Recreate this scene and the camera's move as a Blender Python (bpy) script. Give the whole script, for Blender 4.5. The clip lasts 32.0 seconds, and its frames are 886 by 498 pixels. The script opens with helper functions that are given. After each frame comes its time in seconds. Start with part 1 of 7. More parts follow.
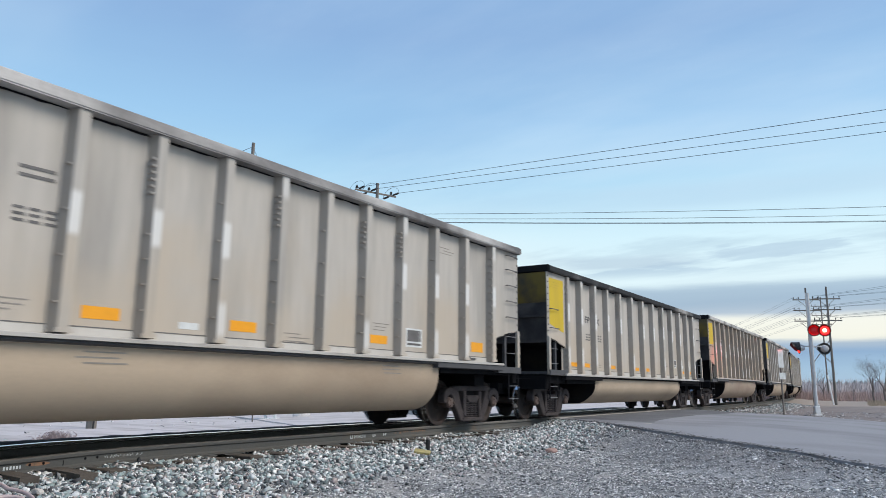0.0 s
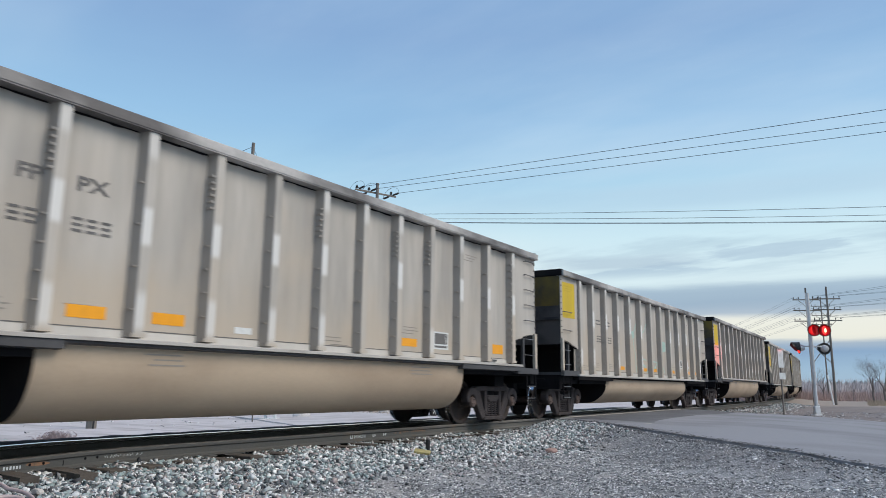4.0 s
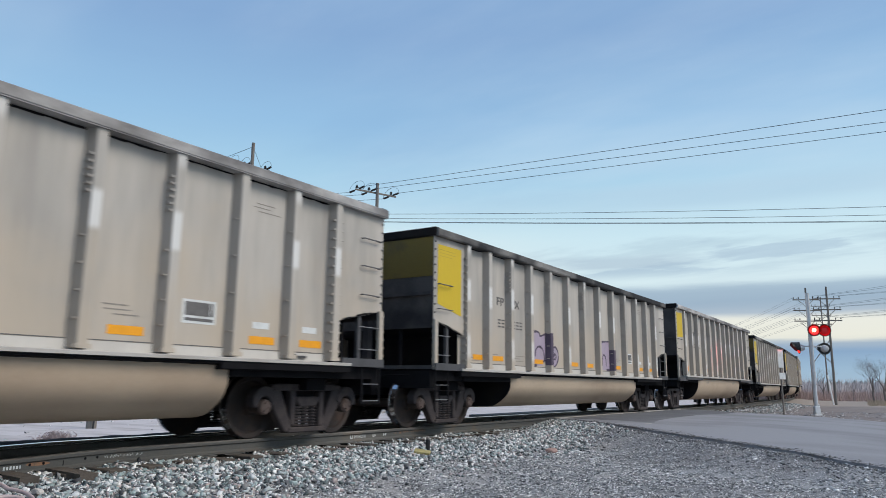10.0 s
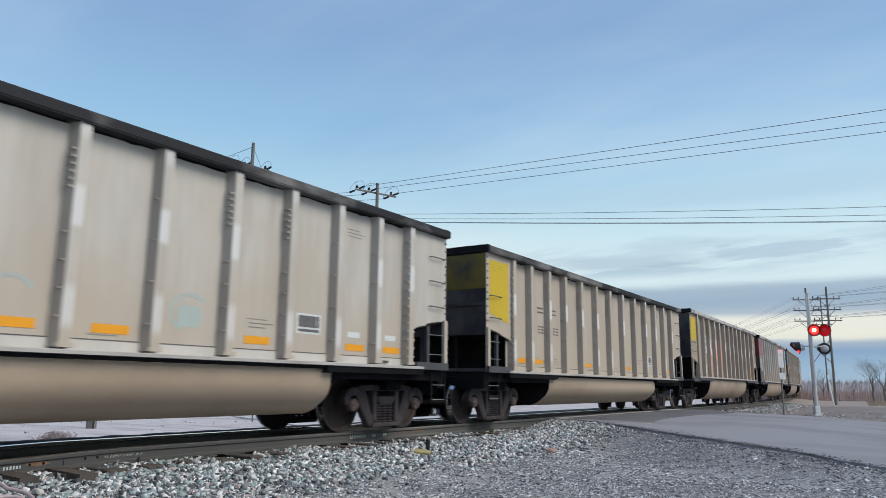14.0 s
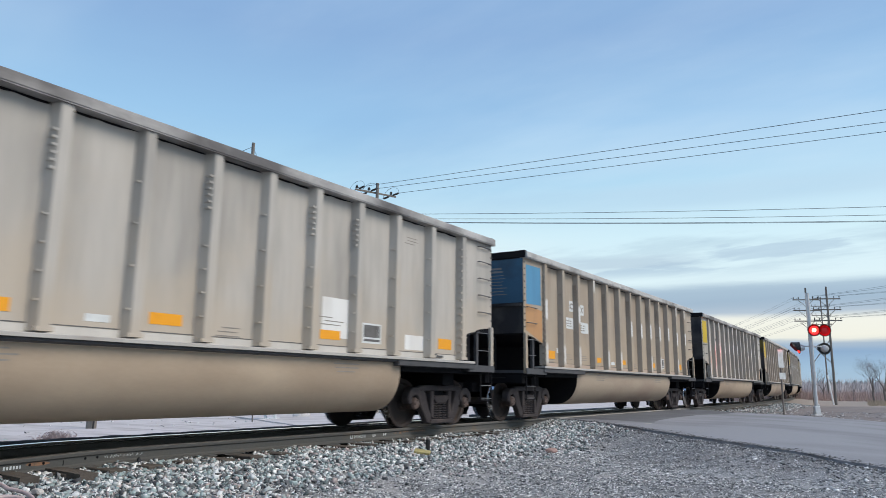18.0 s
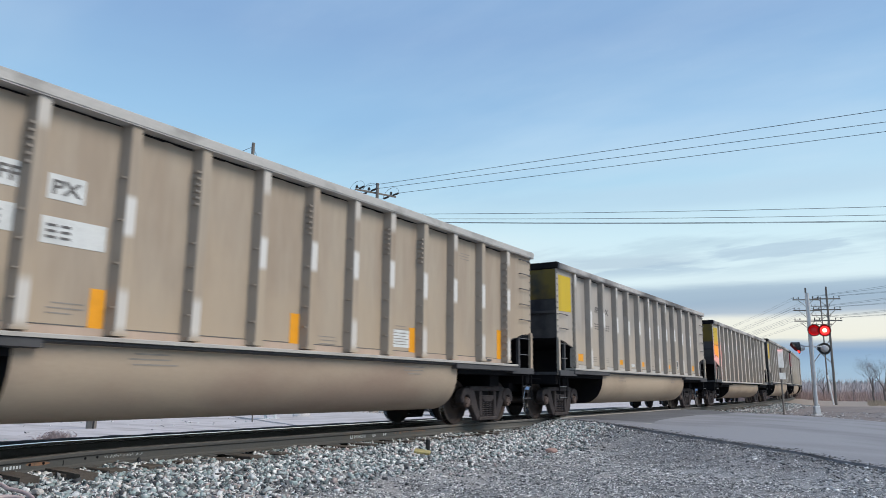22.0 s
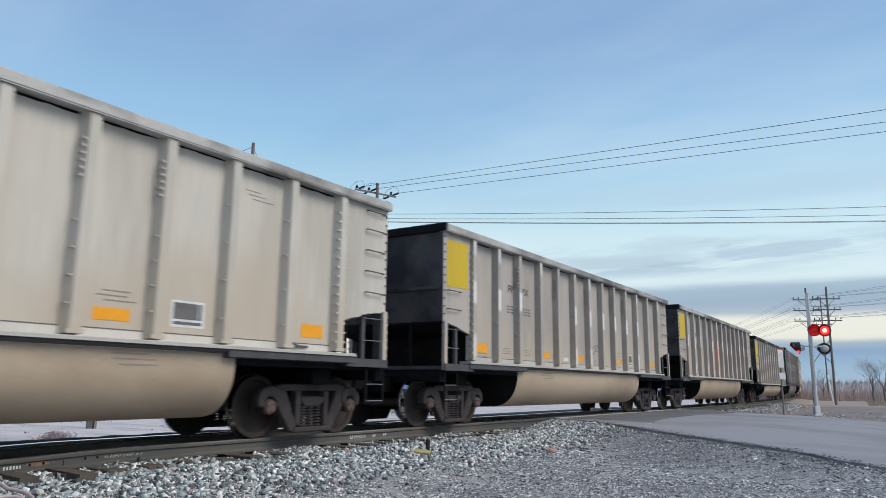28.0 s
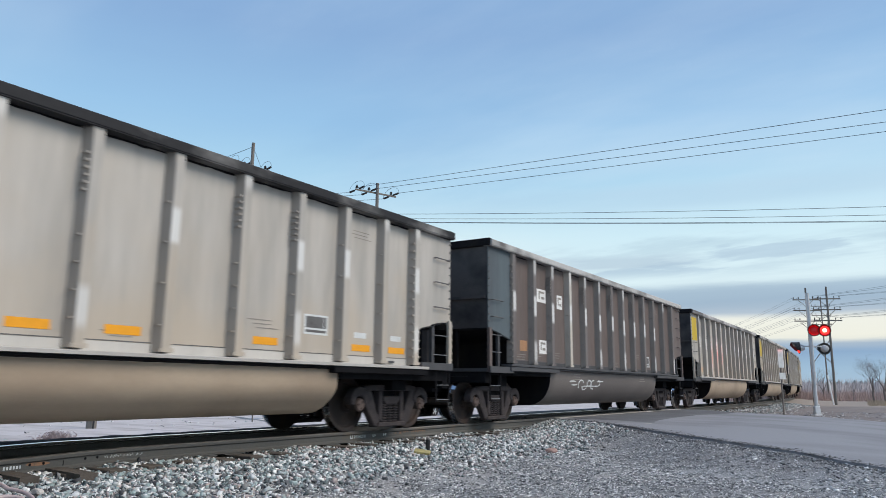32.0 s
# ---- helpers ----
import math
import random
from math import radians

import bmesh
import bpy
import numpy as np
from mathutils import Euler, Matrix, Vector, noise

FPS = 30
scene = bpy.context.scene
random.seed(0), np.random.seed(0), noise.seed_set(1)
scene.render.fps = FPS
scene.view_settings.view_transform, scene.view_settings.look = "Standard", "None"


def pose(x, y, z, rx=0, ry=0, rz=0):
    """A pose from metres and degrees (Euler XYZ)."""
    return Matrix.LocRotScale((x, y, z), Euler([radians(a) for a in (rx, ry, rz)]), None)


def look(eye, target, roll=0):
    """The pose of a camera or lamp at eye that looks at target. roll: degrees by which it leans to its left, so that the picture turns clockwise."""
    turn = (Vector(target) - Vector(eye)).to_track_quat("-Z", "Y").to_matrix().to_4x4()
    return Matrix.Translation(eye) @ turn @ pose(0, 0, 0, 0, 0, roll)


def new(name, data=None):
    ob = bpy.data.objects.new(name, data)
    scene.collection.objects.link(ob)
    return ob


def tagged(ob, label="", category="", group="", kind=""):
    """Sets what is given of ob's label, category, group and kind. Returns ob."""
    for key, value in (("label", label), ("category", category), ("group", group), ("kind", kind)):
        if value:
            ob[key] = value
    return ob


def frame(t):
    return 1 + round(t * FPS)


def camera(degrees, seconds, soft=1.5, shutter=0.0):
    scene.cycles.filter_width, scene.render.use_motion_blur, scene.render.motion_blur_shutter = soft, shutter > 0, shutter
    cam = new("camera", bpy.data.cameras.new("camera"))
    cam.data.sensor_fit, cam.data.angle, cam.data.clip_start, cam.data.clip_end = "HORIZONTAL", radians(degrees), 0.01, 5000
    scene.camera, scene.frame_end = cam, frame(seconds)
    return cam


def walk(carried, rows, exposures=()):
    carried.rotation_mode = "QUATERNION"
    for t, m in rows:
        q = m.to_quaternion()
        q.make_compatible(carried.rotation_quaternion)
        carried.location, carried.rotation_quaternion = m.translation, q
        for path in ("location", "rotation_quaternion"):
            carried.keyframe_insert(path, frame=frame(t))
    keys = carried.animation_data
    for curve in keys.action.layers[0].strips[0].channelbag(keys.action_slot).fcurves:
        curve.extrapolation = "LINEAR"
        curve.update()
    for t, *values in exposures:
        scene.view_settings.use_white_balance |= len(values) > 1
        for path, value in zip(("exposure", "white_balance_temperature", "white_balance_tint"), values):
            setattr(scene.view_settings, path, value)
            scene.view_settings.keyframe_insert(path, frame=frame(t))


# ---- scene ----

# ======== camera and its place ========
cam = camera(62.94, 32.0, soft=0.75, shutter=0.17)
CAM = pose(9.086, 0.0, 0.776, 90 + 10.749, -0.56, 33.146)
walk(cam, [(0.0, CAM), (32.0, CAM)], [(0.0, 0.12), (1.0, 0.02), (3.0, 0.0), (6.0, -0.05), (8.0, 0.0), (10.0, -0.05), (12.0, 0.0), (14.0, -0.06), (17.0, 0.09), (18.0, 0.07), (20.0, 0.07), (22.0, 0.03), (24.0, 0.02), (28.0, -0.02), (30.0, 0.0), (32.0, 0.03)])

# ======== sky and light ========
SUN_AZ, SUN_EL = radians(72), radians(45)
world = bpy.data.worlds.new("sky")
scene.world = world
world.use_nodes = True
wn, wl = world.node_tree.nodes, world.node_tree.links
wn.clear()


def wnode(kind, **sets):
    n = wn.new(kind)
    for key, value in sets.items():
        n.inputs[key].default_value = value
    return n


w_out = wn.new("ShaderNodeOutputWorld")
w_bg = wn.new("ShaderNodeBackground")
w_sky = wn.new("ShaderNodeTexSky")
w_sky.sky_type, w_sky.sun_disc = "NISHITA", False
w_sky.sun_elevation, w_sky.sun_rotation = SUN_EL, SUN_AZ
w_sky.air_density, w_sky.dust_density, w_sky.ozone_density = 1.0, 0.6, 2.0
w_tc = wn.new("ShaderNodeTexCoord")
w_sep = wn.new("ShaderNodeSeparateXYZ")
wl.new(w_tc.outputs["Generated"], w_sep.inputs[0])
w_ramp = wn.new("ShaderNodeValToRGB")
ramp = w_ramp.color_ramp
SKY_STOPS = [(0.0, (0.40, 0.54, 0.68)), (0.03, (0.33, 0.51, 0.70)), (0.048, (0.24, 0.39, 0.61)), (0.060, (0.40, 0.50, 0.62)), (0.067, (0.92, 0.91, 0.80)),
             (0.092, (0.92, 0.92, 0.83)), (0.101, (0.47, 0.56, 0.66)), (0.116, (0.36, 0.48, 0.61)), (0.132, (0.41, 0.54, 0.66)), (0.142, (0.77, 0.93, 0.97)),
             (0.20, (0.68, 0.90, 0.98)), (0.27, (0.455, 0.725, 0.915)), (0.35, (0.345, 0.595, 0.865)), (0.46, (0.27, 0.455, 0.74)), (1.0, (0.19, 0.33, 0.60))]
ramp.elements[0].position, ramp.elements[0].color = SKY_STOPS[0][0], (*SKY_STOPS[0][1], 1)
ramp.elements[1].position, ramp.elements[1].color = SKY_STOPS[-1][0], (*SKY_STOPS[-1][1], 1)
for at, col in SKY_STOPS[1:-1]:
    ramp.elements.new(at).color = (*col, 1)
# long level waves lift and lower the bands of cloud
w_map = wn.new("ShaderNodeMapping")
w_map.inputs["Scale"].default_value = (1.6, 1.6, 16.0)
w_map.inputs["Location"].default_value = (0.3, 0.9, 0.0)
wl.new(w_tc.outputs["Generated"], w_map.inputs["Vector"])
w_wave = wnode("ShaderNodeTexNoise", Scale=1.0, Detail=9.0, Roughness=0.62)
wl.new(w_map.outputs[0], w_wave.inputs["Vector"])
w_bend = wn.new("ShaderNodeMath")
w_bend.operation = "MULTIPLY_ADD"
w_bend.inputs[1].default_value = 0.032
wl.new(w_wave.outputs["Fac"], w_bend.inputs[0])
w_base = wn.new("ShaderNodeMath")
w_base.operation = "SUBTRACT"
w_base.inputs[1].default_value = 0.012
wl.new(w_sep.outputs["Z"], w_base.inputs[0])
wl.new(w_base.outputs[0], w_bend.inputs[2])
wl.new(w_bend.outputs[0], w_ramp.inputs["Fac"])
# cloud sheets: the direction is laid on a flat layer, so that they flatten towards the horizon
w_add = wn.new("ShaderNodeMath")
w_add.operation = "ADD"
w_add.inputs[1].default_value = 0.11
wl.new(w_sep.outputs["Z"], w_add.inputs[0])
w_div = wn.new("ShaderNodeVectorMath")
w_div.operation = "DIVIDE"
w_comb = wn.new("ShaderNodeCombineXYZ")
for axis in "XYZ":
    wl.new(w_add.outputs[0], w_comb.inputs[axis])
wl.new(w_tc.outputs["Generated"], w_div.inputs[0])
wl.new(w_comb.outputs[0], w_div.inputs[1])


def clouds(scale, detail, low, high, offset):
    m = wn.new("ShaderNodeMapping")
    m.inputs["Location"].default_value = offset
    m.inputs["Rotation"].default_value = (0, 0, radians(33))
    m.inputs["Scale"].default_value = (0.45, 1.0, 0.0)
    wl.new(w_div.outputs[0], m.inputs["Vector"])
    n = wnode("ShaderNodeTexNoise", Scale=scale, Detail=detail, Roughness=0.55)
    wl.new(m.outputs[0], n.inputs["Vector"])
    r = wn.new("ShaderNodeMapRange")
    r.interpolation_type = "SMOOTHSTEP"
    r.inputs["From Min"].default_value, r.inputs["From Max"].default_value = low, high
    wl.new(n.outputs["Fac"], r.inputs["Value"])
    return r


def band(z0, z1, z2, z3):
    """1 between z1 and z2 of the direction's height, falling to 0 at z0 and z3."""
    a, b = wn.new("ShaderNodeMapRange"), wn.new("ShaderNodeMapRange")
    for r, lo, hi in ((a, z0, z1), (b, z3, z2)):
        r.interpolation_type = "SMOOTHSTEP"
        r.inputs["From Min"].default_value, r.inputs["From Max"].default_value = lo, hi
        wl.new(w_sep.outputs["Z"], r.inputs["Value"])
    m = wn.new("ShaderNodeMath")
    m.operation = "MULTIPLY"
    wl.new(a.outputs[0], m.inputs[0])
    wl.new(b.outputs[0], m.inputs[1])
    return m


def over(below, fac_nodes, colour, amount):
    fac = None
    for f in fac_nodes:
        m = wn.new("ShaderNodeMath")
        m.operation = "MULTIPLY"
        wl.new(f.outputs[0], m.inputs[0])
        if fac is None:
            m.inputs[1].default_value = amount
        else:
            wl.new(fac.outputs[0], m.inputs[1])
        fac = m
    mix = wn.new("ShaderNodeMix")
    mix.data_type = "RGBA"
    wl.new(fac.outputs[0], mix.inputs[0])
    wl.new(below, mix.inputs[6])
    mix.inputs[7].default_value = (*colour, 1)
    return mix.outputs[2]


w_mix = wn.new("ShaderNodeMix")
w_mix.data_type = "RGBA"
w_mix.inputs[0].default_value = 0.12
wl.new(w_ramp.outputs["Color"], w_mix.inputs[6])
w_scale = wn.new("ShaderNodeVectorMath")
w_scale.operation = "SCALE"
w_scale.inputs["Scale"].default_value = 0.09
wl.new(w_sky.outputs["Color"], w_scale.inputs[0])
wl.new(w_scale.outputs[0], w_mix.inputs[7])
sky_col = w_mix.outputs[2]
sky_col = over(sky_col, [clouds(0.55, 5, 0.42, 0.62, (3.1, 1.7, 0)), band(0.12, 0.22, 0.5, 0.9)], (0.66, 0.80, 0.92), 0.35)
sky_col = over(sky_col, [clouds(1.3, 6, 0.52, 0.62, (0.4, 2.2, 0)), band(0.13, 0.16, 0.2, 0.26)], (0.40, 0.54, 0.66), 0.4)
sky_col = over(sky_col, [clouds(0.6, 5, 0.44, 0.6, (1.9, 0.3, 0)), band(0.225, 0.24, 0.252, 0.272)], (0.44, 0.60, 0.76), 0.3)
sky_col = over(sky_col, [clouds(1.1, 6, 0.5, 0.6, (5.2, 3.1, 0)), band(0.152, 0.160, 0.168, 0.178)], (0.42, 0.54, 0.66), 0.6)
sky_col = over(sky_col, [clouds(1.7, 8, 0.57, 0.63, (2.3, 6.4, 0)), band(0.140, 0.155, 0.18, 0.21)], (0.40, 0.54, 0.68), 0.55)
sky_col = over(sky_col, [clouds(1.15, 9, 0.45, 0.75, (7.7, 4.1, 0)), band(0.2, 0.3, 0.6, 0.95)], (0.70, 0.83, 0.95), 0.26)
sky_col = over(sky_col, [clouds(1.5, 9, 0.5, 0.72, (1.2, 9.3, 0)), band(0.18, 0.28, 0.6, 0.95)], (0.24, 0.42, 0.68), 0.2)
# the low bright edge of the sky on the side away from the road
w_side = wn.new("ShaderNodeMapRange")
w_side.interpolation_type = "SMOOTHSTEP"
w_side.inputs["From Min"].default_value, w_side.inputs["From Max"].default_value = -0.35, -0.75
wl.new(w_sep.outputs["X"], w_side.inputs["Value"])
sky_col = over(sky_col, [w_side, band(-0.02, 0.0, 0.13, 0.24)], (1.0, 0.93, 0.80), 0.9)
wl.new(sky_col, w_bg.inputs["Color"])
w_bg.inputs["Strength"].default_value = 1.0
wl.new(w_bg.outputs[0], w_out.inputs["Surface"])

sun = new("sun", bpy.data.lights.new("sun", "SUN"))
sun.data.energy, sun.data.angle, sun.data.color = 2.7, radians(35), (1.0, 0.90, 0.77)
sun.matrix_world = look((0, 0, 0), (-math.sin(SUN_AZ) * math.cos(SUN_EL), -math.cos(SUN_AZ) * math.cos(SUN_EL), -math.sin(SUN_EL)))

# ======== materials ========


def material(name, colour, rough=0.7, metal=0.0, spread=0.15, scale=3.0, fine=40.0, bump=0.2, second=None, second_at=0.55, stretch=(1, 1, 1), per_object=0.0, spec=0.4):
    """A surface with two scales of variation; second: the colour of stains or wear."""
    m = bpy.data.materials.new(name)
    m.use_nodes = True
    n, l = m.node_tree.nodes, m.node_tree.links
    b = n["Principled BSDF"]
    b.inputs["Roughness"].default_value, b.inputs["Metallic"].default_value = rough, metal
    b.inputs["Specular IOR Level"].default_value = spec
    tc, mp = n.new("ShaderNodeTexCoord"), n.new("ShaderNodeMapping")
    mp.inputs["Scale"].default_value = stretch
    l.new(tc.outputs["Object"], mp.inputs["Vector"])
    big, small = n.new("ShaderNodeTexNoise"), n.new("ShaderNodeTexNoise")
    big.inputs["Scale"].default_value, big.inputs["Detail"].default_value = scale, 5
    small.inputs["Scale"].default_value, small.inputs["Detail"].default_value = fine, 3
    info = n.new("ShaderNodeObjectInfo")
    shift = n.new("ShaderNodeVectorMath")
    shift.operation = "MULTIPLY_ADD"
    shift.inputs[1].default_value = (37, 37, 37)
    l.new(info.outputs["Random"], shift.inputs[0])
    l.new(mp.outputs[0], shift.inputs[2])
    l.new(shift.outputs[0], big.inputs["Vector"])
    l.new(mp.outputs[0], small.inputs["Vector"])
    mix = n.new("ShaderNodeMix")
    mix.data_type = "RGBA"
    rng = n.new("ShaderNodeMapRange")
    rng.inputs["From Min"].default_value, rng.inputs["From Max"].default_value = second_at - 0.1, second_at + 0.12
    l.new(big.outputs["Fac"], rng.inputs["Value"])
    l.new(rng.outputs[0], mix.inputs[0])
    mix.inputs[6].default_value = (*colour, 1)
    mix.inputs[7].default_value = (*(second or [c * (1 - spread) for c in colour]), 1)
    hsv = n.new("ShaderNodeHueSaturation")
    val = n.new("ShaderNodeMath")
    val.operation = "MULTIPLY_ADD"
    val.inputs[1].default_value, val.inputs[2].default_value = spread * 1.6, 1 - spread * 0.8
    l.new(small.outputs["Fac"], val.inputs[0])
    val2 = n.new("ShaderNodeMath")
    val2.operation = "MULTIPLY_ADD"
    val2.inputs[1].default_value = per_object
    l.new(info.outputs["Random"], val2.inputs[0])
    l.new(val.outputs[0], val2.inputs[2])
    l.new(val2.outputs[0], hsv.inputs["Value"])
    l.new(mix.outputs[2], hsv.inputs["Color"])
    l.new(hsv.outputs[0], b.inputs["Base Color"])
    if bump:
        bp = n.new("ShaderNodeBump")
        bp.inputs["Strength"].default_value, bp.inputs["Distance"].default_value = bump, 0.01
        l.new(small.outputs["Fac"], bp.inputs["Height"])
        l.new(bp.outputs[0], b.inputs["Normal"])
    return m


def glow(name, colour, strength):
    m = bpy.data.materials.new(name)
    m.use_nodes = True
    b = m.node_tree.nodes["Principled BSDF"]
    b.inputs["Base Color"].default_value = (*colour, 1)
    b.inputs["Emission Color"].default_value, b.inputs["Emission Strength"].default_value = (*colour, 1), strength
    b.inputs["Roughness"].default_value = 0.25
    return m


def island(name, cols, rough=0.85, fine=60.0):
    """Loose pieces of several colours, one colour a piece."""
    m = bpy.data.materials.new(name)
    m.use_nodes = True
    n, l = m.node_tree.nodes, m.node_tree.links
    b = n["Principled BSDF"]
    b.inputs["Roughness"].default_value = rough
    geo, rp, ns = n.new("ShaderNodeNewGeometry"), n.new("ShaderNodeValToRGB"), n.new("ShaderNodeTexNoise")
    rp.color_ramp.interpolation = "CONSTANT"
    e = rp.color_ramp.elements
    e[0].color, e[1].position, e[1].color = (*cols[0], 1), 1 / len(cols), (*cols[1], 1)
    for k, c in enumerate(cols[2:], 2):
        e.new(k / len(cols)).color = (*c, 1)
    l.new(geo.outputs["Random Per Island"], rp.inputs["Fac"])
    ns.inputs["Scale"].default_value = fine
    tc = n.new("ShaderNodeTexCoord")
    l.new(tc.outputs["Object"], ns.inputs["Vector"])
    hsv, val = n.new("ShaderNodeHueSaturation"), n.new("ShaderNodeMapRange")
    val.inputs["To Min"].default_value, val.inputs["To Max"].default_value = 0.7, 1.25
    l.new(ns.outputs["Fac"], val.inputs["Value"])
    l.new(val.outputs[0], hsv.inputs["Value"])
    l.new(rp.outputs[0], hsv.inputs["Color"])
    l.new(hsv.outputs[0], b.inputs["Base Color"])
    return m


def dusted(m, dust, low=1.0, high=3.0, most=0.8):
    """Road dust that clings to the lower part of a car in an uneven film."""
    n, l = m.node_tree.nodes, m.node_tree.links
    b = n["Principled BSDF"]
    was = b.inputs["Base Color"].links[0].from_socket
    tc, sep, ns = n.new("ShaderNodeTexCoord"), n.new("ShaderNodeSeparateXYZ"), n.new("ShaderNodeTexNoise")
    l.new(tc.outputs["Object"], sep.inputs[0])
    info, shift = n.new("ShaderNodeObjectInfo"), n.new("ShaderNodeVectorMath")
    shift.operation = "MULTIPLY_ADD"
    shift.inputs[1].default_value = (53, 53, 53)
    l.new(info.outputs["Random"], shift.inputs[0])
    l.new(tc.outputs["Object"], shift.inputs[2])
    l.new(shift.outputs[0], ns.inputs["Vector"])
    ns.inputs["Scale"].default_value, ns.inputs["Detail"].default_value = 0.75, 7
    add = n.new("ShaderNodeMath")
    add.operation = "MULTIPLY_ADD"
    add.inputs[1].default_value = 4.6
    l.new(ns.outputs["Fac"], add.inputs[0])
    l.new(sep.outputs["Z"], add.inputs[2])
    r = n.new("ShaderNodeMapRange")
    r.interpolation_type = "SMOOTHSTEP"
    r.inputs["From Min"].default_value, r.inputs["From Max"].default_value = high + 2.3, low + 2.3
    r.inputs["To Max"].default_value = most
    l.new(add.outputs[0], r.inputs["Value"])
    mix = n.new("ShaderNodeMix")
    mix.data_type = "RGBA"
    l.new(r.outputs[0], mix.inputs[0])
    l.new(was, mix.inputs[6])
    mix.inputs[7].default_value = (*dust, 1)
    l.new(mix.outputs[2], b.inputs["Base Color"])
    return m


STREAK = (1.0, 1.0, 0.16)
PAINTS = {
    "grey": material("weathered_grey_paint", (0.468, 0.438, 0.401), 0.6, 0.0, 0.17, 1.6, 8, 0.10, (0.345, 0.324, 0.298), 0.52, STREAK, 0.06),
    "slate": material("weathered_slate_grey_paint", (0.412, 0.380, 0.350), 0.6, 0.0, 0.17, 1.6, 8, 0.10, (0.315, 0.290, 0.265), 0.52, STREAK, 0.06),
    "pale": material("pale_beige_paint", (0.540, 0.507, 0.455), 0.6, 0.0, 0.15, 1.6, 8, 0.10, (0.44, 0.407, 0.36), 0.54, STREAK, 0.06),
    "tan": material("dusty_tan_paint", (0.47, 0.41, 0.34), 0.6, 0.0, 0.14, 1.6, 14, 0.08, (0.40, 0.34, 0.27), 0.52, STREAK, 0.06),
    "brown": material("faded_brown_paint", (0.385, 0.325, 0.26), 0.62, 0.0, 0.15, 1.6, 14, 0.08, (0.33, 0.265, 0.205), 0.52, STREAK, 0.06),
    "black": material("sooty_black_paint", (0.125, 0.097, 0.088), 0.6, 0.0, 0.3, 1.6, 14, 0.08, (0.155, 0.122, 0.11), 0.55, STREAK, 0.1),
}
for key in ("grey", "slate", "pale", "tan", "brown"):
    dusted(PAINTS[key], (0.49, 0.415, 0.33) if key != "brown" else (0.45, 0.36, 0.265))
CHORD = material("coal_dusted_edge", (0.45, 0.44, 0.425), 0.55, 0.0, 0.2, 1.3, 25, 0.15, (0.10, 0.09, 0.085), 0.58, (1, 0.7, 1), 0.1)
CHORD_PART = material("half_sooty_edge", (0.12, 0.112, 0.112), 0.55, 0.0, 0.3, 0.9, 18, 0.15, (0.47, 0.455, 0.445), 0.50, (1, 0.6, 1), 0.1)
CHORD_DARK = material("sooty_edge", (0.032, 0.032, 0.035), 0.7, 0.0, 0.3, 0.8, 18, 0.15, (0.34, 0.33, 0.32), 0.59, (1, 0.6, 1), spec=0.15)
SILL = material("pale_sill_paint", (0.45, 0.43, 0.405), 0.5, 0.0, 0.12, 1.4, 25, 0.1, (0.36, 0.33, 0.30), 0.58, STREAK)
TUB = material("dusty_tub_metal", (0.455, 0.362, 0.27), 0.6, 0.0, 0.12, 0.8, 25, 0.08, (0.355, 0.272, 0.20), 0.52, (1, 0.5, 1), 0.06)
IRON = material("grimy_cast_iron", (0.056, 0.048, 0.050), 0.68, 0.0, 0.35, 5, 40, 0.4, (0.082, 0.068, 0.066), 0.58, spec=0.15)
WHEEL = material("worn_wheel_steel", (0.050, 0.042, 0.040), 0.65, 0.0, 0.25, 5, 60, 0.2, (0.070, 0.050, 0.043), 0.55, spec=0.15)
TREAD = material("polished_steel", (0.68, 0.68, 0.69), 0.12, 1.0, 0.1, 6, 80, 0.02)
DULL = material("dull_rail_head", (0.24, 0.225, 0.21), 0.5, 0.4, 0.2, 3, 60, 0.1, (0.17, 0.15, 0.135), 0.5)
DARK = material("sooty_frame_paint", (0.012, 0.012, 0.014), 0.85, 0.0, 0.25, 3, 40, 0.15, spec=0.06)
# Soot with the deep shade of the car ends painted into its colour.
SHADE_SOOT = material("soot", (0.014, 0.0135, 0.016), 0.85, 0.0, 0.25, 2, 40, 0.1, (0.022, 0.020, 0.019), 0.55, spec=0.05)
# End sheets face away from the sun: soot and that shade share this colour.
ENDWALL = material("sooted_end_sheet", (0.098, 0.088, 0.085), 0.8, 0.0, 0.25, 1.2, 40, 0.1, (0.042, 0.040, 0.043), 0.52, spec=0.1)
PANELS = {
    "yellow": material("yellow_paint", (0.60, 0.425, 0.018), 0.55, 0.0, 0.08, 2.0, 40, 0.05, (0.52, 0.36, 0.025), 0.6, STREAK),
    "red": material("red_paint", (0.44, 0.060, 0.085), 0.5, 0.0, 0.1, 2.0, 40, 0.05, (0.35, 0.05, 0.07), 0.6, STREAK),
    "blue": material("blue_paint", (0.085, 0.27, 0.45), 0.5, 0.0, 0.1, 2.0, 40, 0.05, (0.07, 0.22, 0.38), 0.6, STREAK),
    "orange": material("orange_paint", (0.50, 0.27, 0.12), 0.5, 0.0, 0.1, 2.0, 40, 0.05, (0.42, 0.22, 0.10), 0.6, STREAK),
}
